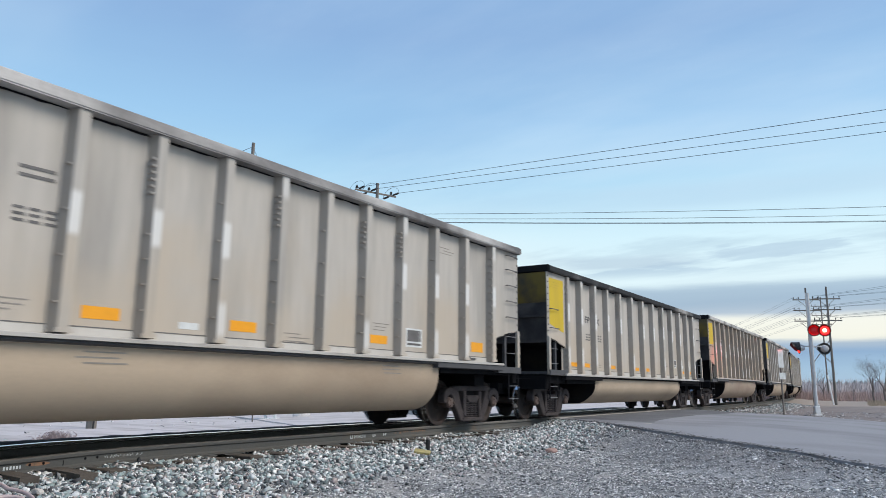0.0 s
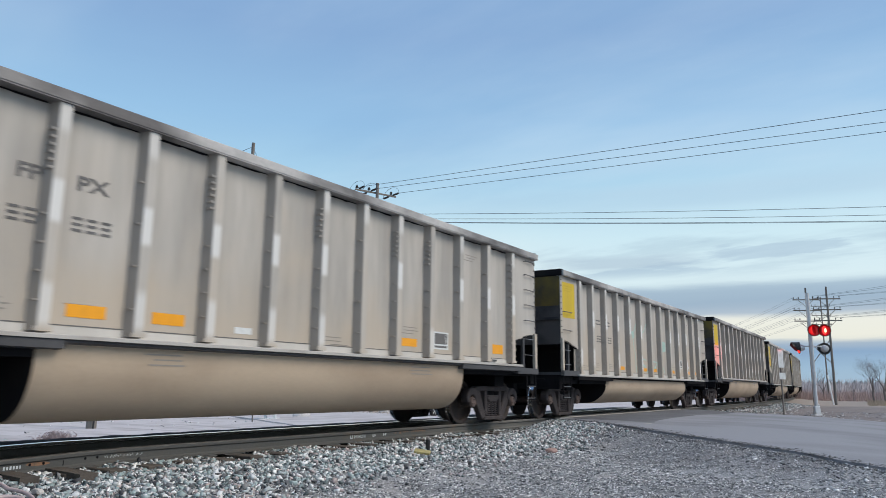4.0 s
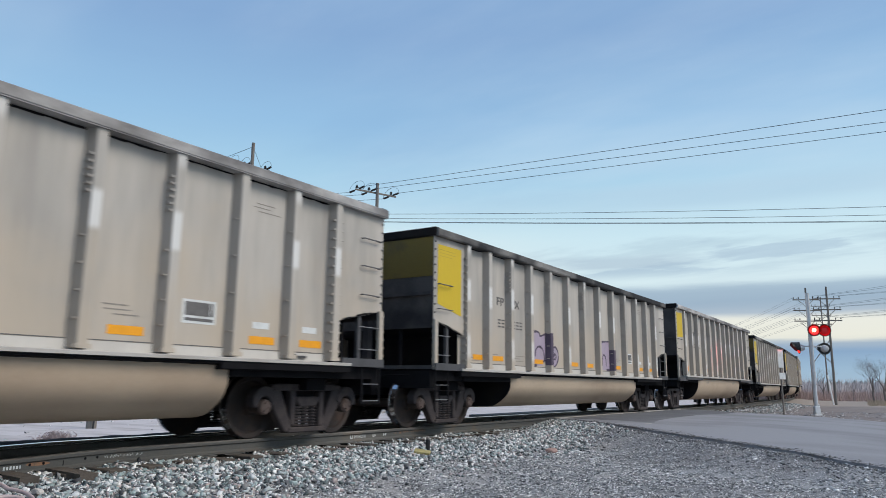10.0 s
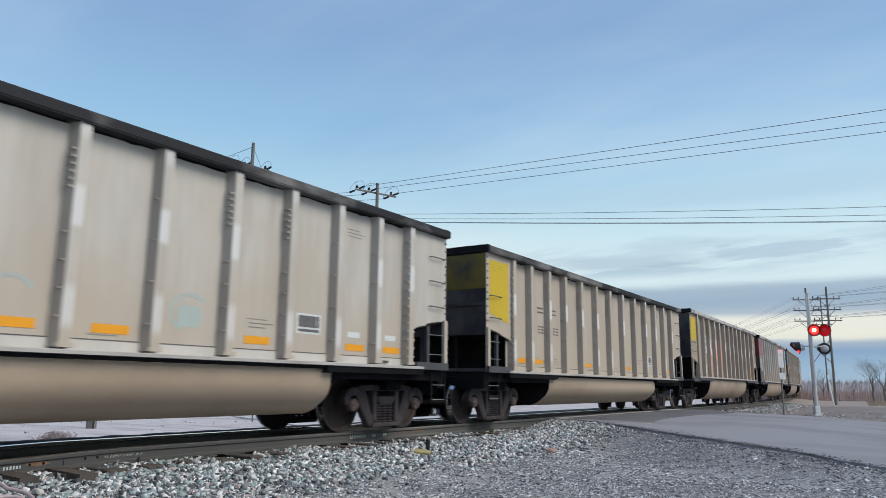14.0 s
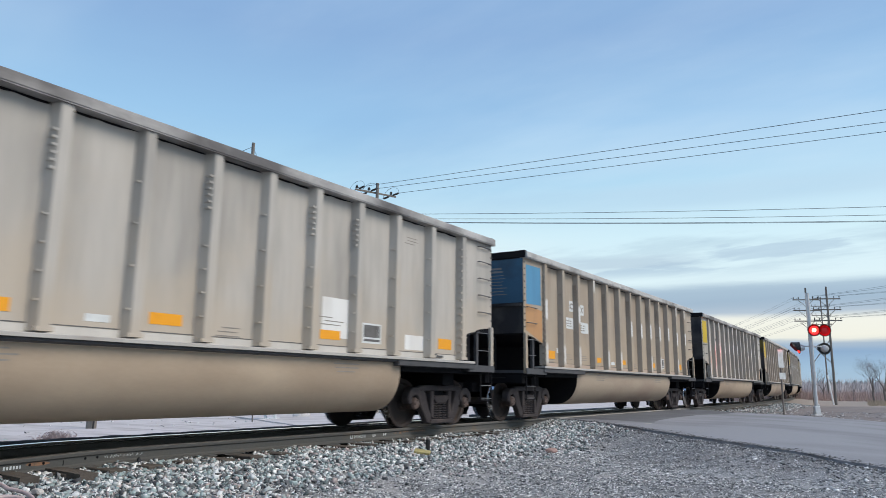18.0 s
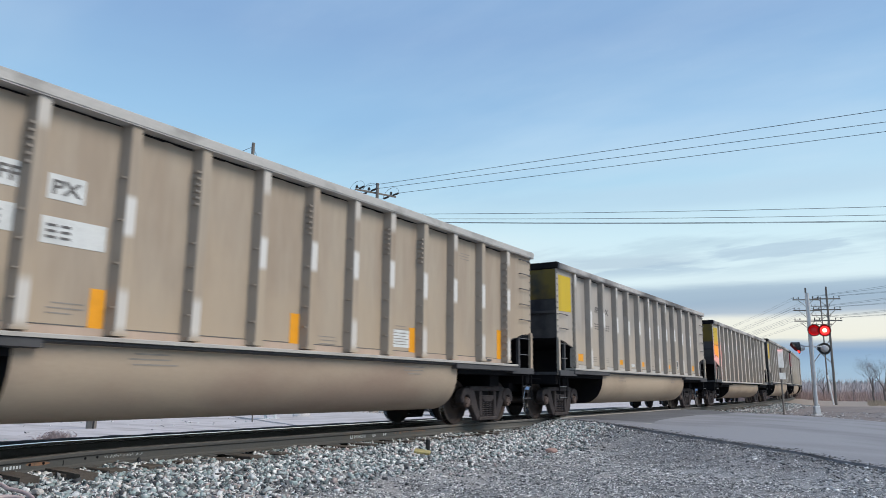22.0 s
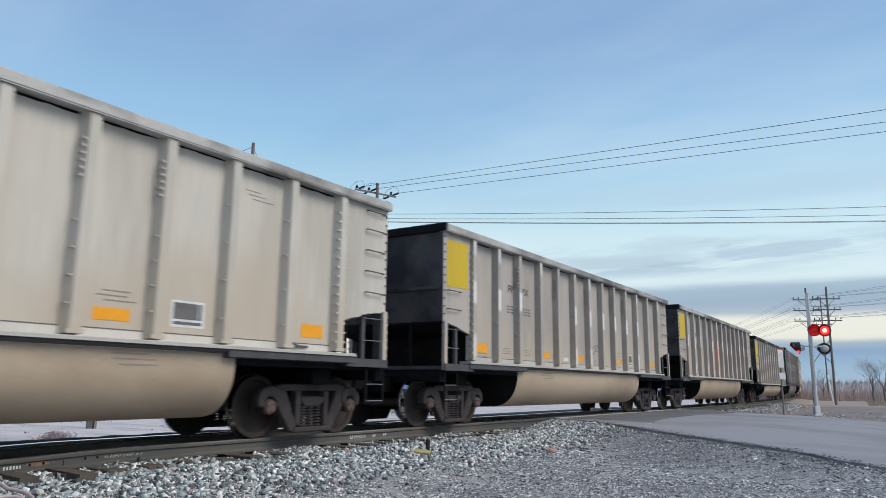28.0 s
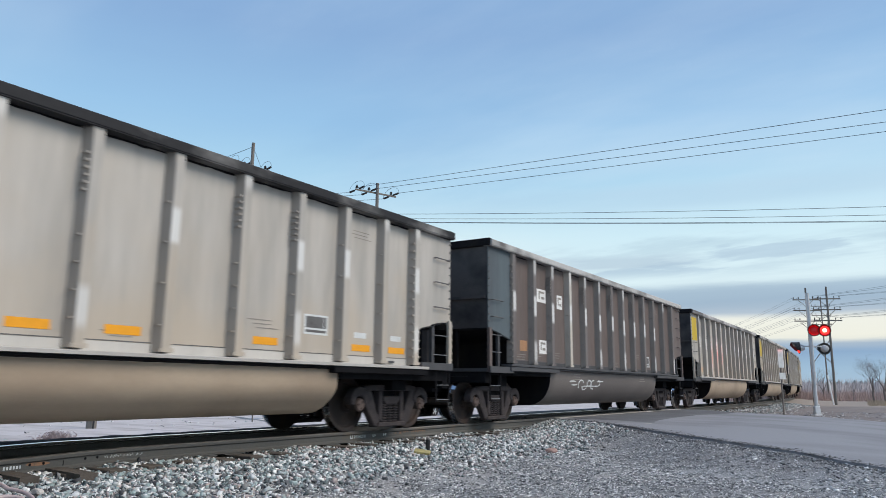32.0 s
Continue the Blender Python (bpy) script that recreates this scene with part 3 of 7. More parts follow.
def track():
    for side, off in (("near", 0.755), ("far", -0.755)):
        bm = bmesh.new()
        # the far head is worn down on its gauge side and wide enough on top to gleam
        worn = {0: (-0.033, 0.0), 1: (0.030, -0.005), 2: (0.034, -0.010), 3: (0.036, -0.016)} if side == "far" else {}
        along(bm, [worn.get(i, p) for i, p in enumerate(RAIL)], STEPS, off)
        me = finish(bm, "rail", [RAILWEB, TREAD, DULL])
        for p in me.polygons:
            flat = abs(p.normal.z)
            if flat < 0.3 and p.normal.x * off < 0 and -0.05 < p.center.z - dip(p.center.y) < -0.024:
                p.material_index = 1
            elif p.normal.z > 0.3 and p.center.z - dip(p.center.y) > -0.02:
                p.material_index = 2 if side == "near" else 1
        rail = tagged(new("rail", me), "rusty steel rail with polished top", "rail", group="rails of the track", kind="structure")
        if side == "near":
            # bolt holes about the joint, rust between two of them, and worn marks on the web
            for y in (4.44, 4.59, 5.08, 5.23):
                bm = bmesh.new()
                lathe(bm, [(0.0, 0.016), (0.002, 0.014), (0.0015, 0.004)], 0, (0.7662, y, -0.085 + dip(y)), 10)
                part("bolt_hole", bm, DARK, rail, "dark bolt hole")
            bm = bmesh.new()
            box(bm, 0.7635, 0.7648, 4.812, 4.824, -0.135 + dip(4.8), -0.064 + dip(4.8))
            part("joint", bm, DARK, rail, "dark joint between two rails")
            bm = bmesh.new()
            ring = []
            for k in range(22):
                w = 2 * math.pi * k / 22
                ring.append(bm.verts.new((0.7657, 4.53 + 0.15 * math.cos(w) * (0.9 + 0.2 * noise.noise((k * 0.9, 3, 1))), -0.083 + dip(4.53) + 0.02 * math.sin(w))))
            bm.faces.new(ring)
            part("rust_patch", bm, RUSTWEB, rail, "rusty patch about the bolt holes")
            bm = bmesh.new()
            rnd = random.Random(4)
            for y0, n, gap, h in ((4.02, 2, 0.05, 0.03), (4.16, 6, 0.034, 0.034), (9.85, 8, 0.055, 0.055), (10.46, 2, 0.055, 0.04), (10.77, 2, 0.055, 0.045)):
                for k in range(n):
                    y = y0 + k * gap
                    if rnd.random() < 0.9:
                        zc = -0.096 + dip(y)
                        box(bm, 0.7642, 0.7662, y, y + 0.010 + 0.012 * rnd.random(), zc - h / 2, zc + h / 2)
                        if rnd.random() < 0.6:
                            zz = zc + rnd.choice((-1, 0, 1)) * h * 0.4
                            box(bm, 0.7642, 0.7664, y, y + gap * 0.7, zz - 0.005, zz + 0.005)
            # a line of loose chalk handwriting
            for k in range(15):
                y, zc = 5.33 + 0.034 * k, -0.092 + dip(5.33 + 0.034 * k) + rnd.uniform(-0.004, 0.004)
                lean, h = rnd.uniform(-0.02, 0.025), rnd.uniform(0.010, 0.020)
                prism(bm, [(y, zc - h), (y + 0.006, zc - h), (y + lean + 0.006, zc + h), (y + lean, zc + h)], 0, 0.7642, 0.766)
                if rnd.random() < 0.75:
                    prism(bm, [(y + lean, zc + h), (y + lean + 0.005, zc + h - 0.006), (y + 0.032, zc - h * 0.4), (y + 0.026, zc - h * 0.2)], 0, 0.7643, 0.7661)
            tagged(part("web_marks", bm, CHALK, rail, "worn white marks on the rail web"), kind="stuff")
            bm = bmesh.new()
            for k in range(17):
                y = 11.08 + 0.062 * k
                if k not in (2, 8):
                    box(bm, 0.7642, 0.7658, y, y + 0.015 + 0.02 * rnd.random(), -0.105 + 0.02 * rnd.random(), -0.065)
            tagged(part("web_marks", bm, RUSTWEB, rail, "faded brownish marks on the rail web"), kind="stuff")
    # heaped far shoulder of the ballast, the train's shade painted in as near-black
    bm = bmesh.new()
    ridge = [-1.55, -1.8, -2.05, -2.3, -2.6, -3.0]
    rows = []
    for k in range(64):
        y = 1.0 + 0.265 * k
        high = [-0.24, -0.13, -0.075, -0.08, -0.2, -0.62]
        rows.append([bm.verts.new((x, y, z + 0.018 * noise.noise((x * 5, y * 5, 1)))) for x, z in zip(ridge, high)])
    for r0, r1 in zip(rows, rows[1:]):
        for i in range(len(ridge) - 1):
            bm.faces.new((r0[i], r0[i + 1], r1[i + 1], r1[i]))
    tagged(new("ballast_shoulder", finish(bm, "ballast_shoulder", SHADED_BALLAST)), "far ballast shoulder coloured dark as in the train's shade", "ballast", kind="structure")
    # ties, each one on its own, with plates
    bm = bmesh.new()
    box(bm, -1.3, 1.3, -0.115, 0.115, -0.36, -0.186)
    tie_me = finish(bm, "tie", TIMBER, 0.008)
    bm = bmesh.new()
    box(bm, -0.1, 0.1, -0.18, 0.18, -0.186, -0.177)
    plate_me = finish(bm, "tie_plate", RAILWEB)
    bed = thing("sleepers", "dark weathered timber sleepers under the rails", "track", kind="structure")
    rnd = random.Random(9)
    for k in range(110):
        s = 0.5 + 0.52 * k
        if 17.6 < s < 29.6:
            continue
        x, y, a = line_at(s)
        tie = hang("tie", tie_me, bed, pose(x + rnd.uniform(-0.04, 0.04), y, rnd.uniform(-0.006, 0.0), 0, 0, math.degrees(a) + rnd.uniform(-1, 1)))
        if s < 16:
            for off in (0.755, -0.755):
                hang("tie_plate", plate_me, tie, pose(off, 0, 0.001))
    for y, x1 in ((4.14, 1.36), (4.68, 1.52)):
        bm = bmesh.new()
        rows_t = [(0.83 + (x1 - 0.83) * k / 6) for k in range(7)]
        for xa, xb in zip(rows_t, rows_t[1:]):
            top = max(-0.16 - 0.03 * (xa - 0.83), bumpy((xa + xb) / 2, y) + 0.012)
            box(bm, xa, xb, y - 0.1, y + 0.1, -0.36, top)
        part("tie", bm, TIMBER, bed, "bare end of a dark timber sleeper")
    # panels of the level crossing
    for x0, x1, name in ((0.85, 1.03, "outer"), (-0.66, -0.01, "inner"), (0.01, 0.66, "inner"), (-1.75, -0.85, "outer")):
        for k in range(5):
            bm = bmesh.new()
            y0 = 17.95 + k * 2.3
            box(bm, x0, x1, y0, y0 + 2.28, -0.17, 0.002)
            ob = part("crossing_panel", bm, CONCRETE if x0 > 0.8 else DARKTAR, bed, "pale concrete crossing edge" if x0 > 0.8 else "dark crossing panel", 0.012)


track()

STONE_COLS = [tuple(min(0.85, 1.10 * (0.68 * c + 0.32 * sum(col) / 3 * k)) for c, k in zip(col, (0.92, 1.0, 1.08))) for col in [(0.40, 0.44, 0.44), (0.17, 0.23, 0.235), (0.66, 0.65, 0.64), (0.07, 0.095, 0.10), (0.45, 0.35, 0.33), (0.25, 0.34, 0.34), (0.85, 0.84, 0.83), (0.10, 0.105, 0.115), (0.31, 0.40, 0.395), (0.55, 0.56, 0.56), (0.05, 0.052, 0.06), (0.20, 0.20, 0.20)]]
GRIT_COLS = [tuple(min(0.88, 1.2 * c) for c in col) for col in [(0.20, 0.21, 0.22), (0.40, 0.41, 0.42), (0.09, 0.095, 0.105), (0.85, 0.85, 0.85), (0.24, 0.25, 0.265), (0.55, 0.55, 0.56), (0.06, 0.062, 0.07), (0.30, 0.31, 0.32), (0.15, 0.155, 0.165), (0.75, 0.75, 0.76)]]
BALLAST = island("ballast_stone", STONE_COLS)
CRUMB = island("asphalt_crumb", [(0.14, 0.14, 0.145), (0.20, 0.20, 0.205), (0.10, 0.10, 0.105), (0.30, 0.30, 0.31), (0.17, 0.17, 0.175)])
GRIT = island("fine_grit", GRIT_COLS)


def stones(name, places, sizes, mat, label, seed, fine=False):
    """Loose broken stones, joined into one mesh."""
    rng = np.random.default_rng(seed)
    n = len(places)
    if fine:
        v0 = np.array([(1, 0, 0), (-1, 0, 0), (0, 1, 0), (0, -1, 0), (0, 0, 1), (0, 0, -1)], float)
        f0 = np.array([(0, 2, 4), (2, 1, 4), (1, 3, 4), (3, 0, 4), (2, 0, 5), (1, 2, 5), (3, 1, 5), (0, 3, 5)])
    else:
        v0 = np.array([(-1, -1, -1), (1, -1, -1), (1, 1, -1), (-1, 1, -1), (-0.8, -0.8, 1), (0.8, -0.8, 1), (0.8, 0.8, 1), (-0.8, 0.8, 1)], float) * 0.72
        f0 = np.array([(0, 2, 1), (0, 3, 2), (4, 5, 6), (4, 6, 7), (0, 1, 5), (0, 5, 4), (1, 2, 6), (1, 6, 5), (2, 3, 7), (2, 7, 6), (3, 0, 4), (3, 4, 7)])
    q = rng.normal(size=(n, 4))
    q /= np.linalg.norm(q, axis=1, keepdims=True)
    w, x, y, z = q.T
    rot = np.stack([1 - 2 * (y * y + z * z), 2 * (x * y - w * z), 2 * (x * z + w * y), 2 * (x * y + w * z), 1 - 2 * (x * x + z * z), 2 * (y * z - w * x),
                    2 * (x * z - w * y), 2 * (y * z + w * x), 1 - 2 * (x * x + y * y)], axis=1).reshape(n, 3, 3)
    v = (v0[None] + rng.uniform(-0.55, 0.55, (n, len(v0), 3))) * rng.uniform((0.75, 0.5, 0.25), (1.7, 1.1, 0.75), (n, 3))[:, None, :]
    v = np.einsum("nij,nkj->nki", rot, v)
    v[:, :, 2] *= 0.5 if fine else 0.8
    v = v * np.asarray(sizes)[:, None, None] + np.asarray(places)[:, None, :]
    f = f0[None] + (np.arange(n) * len(v0))[:, None, None]
    me = bpy.data.meshes.new(name)
    v, f = v.reshape(-1, 3), f.reshape(-1, 3)
    me.vertices.add(len(v))
    me.vertices.foreach_set("co", v.ravel())
    me.loops.add(f.size)
    me.loops.foreach_set("vertex_index", f.ravel())
    me.polygons.add(len(f))
    me.polygons.foreach_set("loop_start", np.arange(len(f)) * 3)
    me.update(calc_edges=True)
    me.validate()
    me.materials.append(mat)
    return tagged(new(name, me), label, "gravel", kind="stuff")


def scatter():
    rnd = random.Random(21)
    big, big_s, grit, grit_s, crumbs, crumbs_s = [], [], [], [], [], []

    def road_at(x, y):
        return lerp_at(x, ROAD_NEAR) - 0.05 < y < lerp_at(x, ROAD_FAR) + 0.05

    def lay(n, u0, u1, y0, y1, s0, s1, keep, out, sizes, lift=0.25):
        for _ in range(n):
            u, y = rnd.uniform(u0, u1), rnd.uniform(y0, y1)
            x = u + track_x(y)
            if road_at(x, y) or rnd.random() > keep(u, y):
                continue
            s = rnd.uniform(s0, s1)
            out.append((x, y, bumpy(x, y) + s * lift))
            sizes.append(s)
    def trodden(u, y):
        worn = ease(noise.noise((u * 0.55 + 3, y * 0.4, 8)) + 0.5 * noise.noise((u * 1.7, y * 1.3, 4)), -0.3, 0.25)
        edge = ease(y, lerp_at(u, ROAD_NEAR) - 2.6, lerp_at(u, ROAD_NEAR) - 0.2)
        return (0.68 + 0.32 * worn) * (1 - 0.35 * edge)

    shoulder = lambda u, y: 1 - 0.97 * ease(u + 0.35 * noise.noise((u * 2, y * 0.8, 2)), 1.9, 3.3)
    bare = lambda u, y: 0.12 if u < 1.5 and min(abs(y - 4.14), abs(y - 4.68)) < 0.11 else 1
    lay(36000, 0.86, 3.6, 2.6, 17.9, 0.013, 0.043, lambda u, y: shoulder(u, y) * bare(u, y), big, big_s)
    lay(3500, 1.2, 3.4, 13.6, 17.6, 0.02, 0.045, shoulder, big, big_s)
    lay(6500, -0.66, 0.66, 2.6, 17.6, 0.025, 0.045, lambda u, y: 1, big, big_s, -0.1)
    lay(2600, -2.6, -0.86, 3, 17.6, 0.03, 0.055, lambda u, y: 1, big, big_s)
    lay(4200, 0.86, 3.3, 29.3, 62, 0.025, 0.05, shoulder, big, big_s)
    lay(900, -0.66, 0.66, 29.5, 60, 0.03, 0.05, lambda u, y: 1, big, big_s, -0.1)
    lay(150000, 1.9, 8.8, 3.4, 17, 0.005, 0.020, trodden, grit, grit_s, 0.3)
    lay(3000, 2.2, 8.6, 4.5, 16.5, 0.018, 0.042, trodden, grit, grit_s, 0.2)
    # crumbs spilled over the broken edge of the road
    for _ in range(3200):
        x = rnd.uniform(1.4, 10)
        d = rnd.gauss(-0.06, 0.22)
        y = lerp_at(x, ROAD_NEAR) + d
        s = rnd.uniform(0.008, 0.028)
        crumbs.append((x, y, max(bumpy(x, y), lerp_at(x, ROAD_Z) - 0.012 if d > -0.08 else -9) + s * 0.25))
        crumbs_s.append(s)
    lay(1100, 2.4, 9.5, 29.2, 45, 0.02, 0.05, lambda u, y: 1, grit, grit_s, 0.2)
    stones("ballast", big, big_s, BALLAST, "broken grey and greenish ballast stones beside the rails", 5)
    stones("asphalt_crumbs", crumbs, crumbs_s, CRUMB, "dark crumbs along the broken road edge", 8, True)
    stones("grit", grit, grit_s, GRIT, "fine grey grit scattered over the ground", 6, True)


scatter()


def worn_lines():
    """What is left of the stop line before the crossing."""
    for x0, x1, y0, y1 in ((3.0, 3.14, 19.0, 20.6), (3.35, 3.47, 17.6, 19.6)):
        bm = bmesh.new()
        pts = []
        for k in range(9):
            f = k / 8
            pts.append((x0 + 0.03 * noise.noise((f * 9, x0, 1)), y0 + (y1 - y0) * f))
        for k in range(9):
            f = 1 - k / 8
            pts.append((x1 + 0.04 * noise.noise((f * 9, x1, 3)), y0 + (y1 - y0) * f))
        bm.faces.new([bm.verts.new((x, y, lerp_at(x, ROAD_Z) + 0.004)) for x, y in pts])
        tagged(new("road_marking", finish(bm, "road_marking", CONCRETE)), "worn pale paint line on the road", "road marking", kind="structure")


worn_lines()


def road_patch():
    """Darker asphalt that was laid beside the rails later on."""
    bm = bmesh.new()
    rows = []
    for k in range(22):
        y = 18.3 + 0.5 * k
        far = 3.3 + 1.4 * noise.noise((y * 0.35, 2, 0)) + 0.25 * noise.noise((y * 2.1, 5, 0))
        near_y = lerp_at(1.04, ROAD_NEAR)
        if y < near_y + 0.2:
            continue
        xs_p = [1.04 + (far - 1.04) * i / 6 for i in range(7)]
        rows.append([bm.verts.new((x, y, lerp_at(x, ROAD_Z) + 0.005)) for x in xs_p])
    for r0, r1 in zip(rows, rows[1:]):
        for i in range(6):
            bm.faces.new((r0[i], r0[i + 1], r1[i + 1], r1[i]))
    return tagged(new("road_patch", finish(bm, "road_patch", DARKTAR)), "dark patched asphalt beside the rails", "road", kind="structure")


road_patch()

# ======== the train ========
END, BAY1, BAYS = 7.31, 6.24, 12
TALL_STAKES = [1.09, 2.13, 3.12, 4.21, 5.22, 6.26, 7.27, 8.24, 9.20, 10.21, 11.24, 12.33, 13.43]
LOW_STAKES = [1.18, 2.06, 3.05, 4.02, 5.08, 6.16, 7.22, 8.30, 9.40, 10.46, 11.50, 12.50, 13.42]
SHEET, FACE, TOP, SILL_Z = 1.49, 1.63, 3.885, 1.29
WHEEL_R, AXLES, TRUCK = 0.457, 0.889, 6.13
CACHE = {}


LOWER, LOW = [0.0], [False]


def stake_y(u):
    """Place along the car of stake u, counted from 0 at the leading end; fractions lie between two stakes."""
    line = LOW_STAKES if LOW[0] else TALL_STAKES
    i = max(0, min(BAYS - 1, int(math.floor(u))))
    return line[i] + (line[i + 1] - line[i]) * (u - i) - END


def lowered(z):
    """Heights on the lower kind of car: the body sits further down, the trucks stay."""
    return z - LOWER[0] * min(1.0, max(0.0, (z - 0.5) / 0.45))


def shared(key, mats, make, bevel=0.0, smooth=False, body=True):
    """One mesh for all alike parts: make(bm) draws it once for each set of materials."""
    tag = (key, tuple(m.name for m in (mats if isinstance(mats, list) else [mats])), LOWER[0] if body else 0.0)
    if tag not in CACHE:
        bm = bmesh.new()
        make(bm)
        if body:
            for v in bm.verts:
                v.co.z = lowered(v.co.z)
        CACHE[tag] = finish(bm, key, mats, bevel, smooth)
    return CACHE[tag]


def m_stake(side, bolts):
    def make(bm):
        s = side
        prism(bm, [(s * SHEET, -0.12), (s * (FACE - 0.012), -0.072), (s * FACE, -0.06), (s * FACE, 0.06), (s * (FACE - 0.012), 0.072), (s * SHEET, 0.12)], 2, SILL_Z + 0.002, 3.74)
        box(bm, s * (SHEET + 0.002), s * (FACE + 0.004), -0.1, 0.1, SILL_Z + 0.001, SILL_Z + 0.05)
        if bolts == 2:
            for k in range(15):
                z = 1.42 + 0.145 * k
                box(bm, s * (SHEET + 0.05), s * (FACE - 0.012), -0.112, -0.07, z, z + 0.03)
                box(bm, s * (SHEET + 0.06), s * (FACE - 0.012), 0.07, 0.108, z, z + 0.03)
        elif bolts:
            for k in range(6):
                z = 3.42 - 0.085 * k
                box(bm, s * (SHEET + 0.03), s * (FACE - 0.02), -0.116, -0.06, z, z + 0.028)
            for k in range(4):
                z = 2.5 - 0.3 * k
                box(bm, s * (SHEET + 0.04), s * (FACE - 0.03), -0.112, -0.08, z, z + 0.02)
        else:
            for k in range(4):
                z = 3.1 - 0.5 * k
                box(bm, s * (SHEET + 0.04), s * (FACE - 0.03), -0.112, -0.08, z, z + 0.02)
    return make


def m_end_plate(side, end):
    def make(bm):
        e = end
        up = LOWER[0]
        pts = [(e * END, 3.74), (e * (BAY1 - 0.1), 3.74), (e * (BAY1 - 0.1), 1.76 + up), (e * (END - 1.0), 1.785 + up), (e * (END - 0.14), 1.965 + up), (e * (END - 0.1), 1.99 + up), (e * END, 1.99 + up)]
        prism(bm, pts, 0, side * 1.545, side * 1.56)
    return make


def m_rivets(side, end):
    def make(bm):
        for k in range(11):
            z = 3.64 - 0.15 * k
            tube(bm, (side * 1.56, end * (END - 0.035), z), (side * 1.583, end * (END - 0.035), z), 0.017, n=6)
    return make


def m_dust_line(side, seed, wide):
    """A dark uneven strip that paints in the shadow under the top chord of one bay."""
    def make(bm):
        rnd = random.Random(17 + seed)
        y0, n = -wide / 2 + 0.125, 8
        w = (wide - 0.25) / n
        d = [0.012 + 0.022 * rnd.random() for _ in range(n + 1)]
        prism(bm, [(y0, 3.741), (y0 + n * w, 3.741)] + [(y0 + i * w, 3.741 - d[i]) for i in range(n, -1, -1)], 0, side * (SHEET + 0.0005), side * (SHEET + 0.003))
    return make


def m_chord(side):
    def make(bm):
        s = side
        prism(bm, [(s * 1.46, 3.74), (s * 1.46, TOP), (s * 1.65, TOP + 0.002), (s * 1.665, TOP - 0.012), (s * 1.665, 3.762), (s * 1.655, 3.752), (s * 1.655, 3.742)], 1, -END, END)
    return make


def m_sill(side):
    def make(bm):
        s = side
        prism(bm, [(s * 1.40, SILL_Z - 0.022), (s * 1.665, SILL_Z - 0.022), (s * 1.675, SILL_Z - 0.03), (s * 1.675, 1.222), (s * 1.40, 1.215)], 1, -6.45, 6.45)
    return make


def m_sill_lip(side):
    def make(bm):
        s = side
        prism(bm, [(s * 1.54, 1.214), (s * 1.63, 1.214), (s * 1.63, 1.19), (s * 1.58, 1.172), (s * 1.54, 1.172)], 1, -4.2, 4.2)
        for e in (-1, 1):
            prism(bm, [(s * 1.50, 1.214), (s * 1.655, 1.214), (s * 1.655, 1.125), (s * 1.50, 1.11)], 1, e * 3.95, e * 6.45)
    return make


TUB_LINE = [(1.535, 1.17), (1.535, 1.06)] + [(0.95 + 0.585 * math.cos(radians(a)), 1.02 - 0.68 * math.sin(radians(a))) for a in range(0, 85, 7)] + [(0.95, 0.34), (0.5, 0.325)]


def tub_x(z):
    """How far out the side of the tub lies at height z."""
    f = min(1.0, max(0.0, (1.02 - z) / 0.68))
    return 0.95 + 0.585 * math.sqrt(1 - f * f)


def m_tub(bm):
    ys_t = [-4.18, -4.1, -3.9, 0, 3.9, 4.1, 4.18]
    line = TUB_LINE + [(-x, z) for x, z in TUB_LINE[::-1]]
    rings = []
    for y in ys_t:
        k = 0.985 if abs(y) > 4.15 else 1.0
        rings.append([bm.verts.new((x * k, y, 1.17 - (1.17 - z) * k)) for x, z in line])
    for r0, r1 in zip(rings, rings[1:]):
        for i in range(len(line) - 1):
            bm.faces.new((r0[i], r0[i + 1], r1[i + 1], r1[i]))
    bm.faces.new(rings[0])
    bm.faces.new(rings[-1][::-1])


def m_coupler(bm):
    box(bm, -0.09, 0.09, -0.5, 0.05, -0.09, 0.09)
    prism(bm, [(-0.16, 0.0), (-0.16, 0.22), (-0.05, 0.28), (0.06, 0.20), (0.17, 0.24), (0.17, 0.02)], 2, -0.14, 0.14)
    tube(bm, (0.25, -0.3, -0.02), (0.22, 0.18, -0.34), 0.025)
    tube(bm, (0.22, 0.18, -0.34), (0.1, 0.3, -0.3), 0.025)
    tube(bm, (-0.3, -0.4, 0.1), (-1.2, -0.35, 0.12), 0.014)


def m_platform(bm):
    box(bm, -1.58, 1.58, 0.0, 1.0, 1.09, 1.16)
    for s in (-1, 1):
        box(bm, s * 1.56, s * 1.63, 0.0, 1.02, 1.07, 1.20)


def m_slope(bm):
    up = LOWER[0]
    prism(bm, [(0.04, 1.97 + up), (0.04, 2.01 + up), (1.22, 1.78 + up), (1.22, 1.10), (1.16, 1.10), (1.16, 1.75 + up)], 0, -1.53, 1.53)


def m_strut(bm):
    prism(bm, [(0.06, 1.16), (0.06, 2.0), (0.11, 1.97), (0.11, 1.16)], 0, -0.03, 0.03)


def m_end_post(bm):
    prism(bm, [(-0.11, 0.02), (-0.07, -0.07), (0.07, -0.07), (0.11, 0.02)], 2, 1.2, 3.74)


def m_end_chord(bm):
    box(bm, -1.62, 1.62, -0.03, 0.12, 3.745, TOP + 0.03)


def m_tank(bm):
    lathe(bm, [(1.165, 0.05), (1.19, 0.065), (1.90, 0.065), (1.94, 0.05), (1.96, 0.03)], 2, (0, 0, 0), 16)


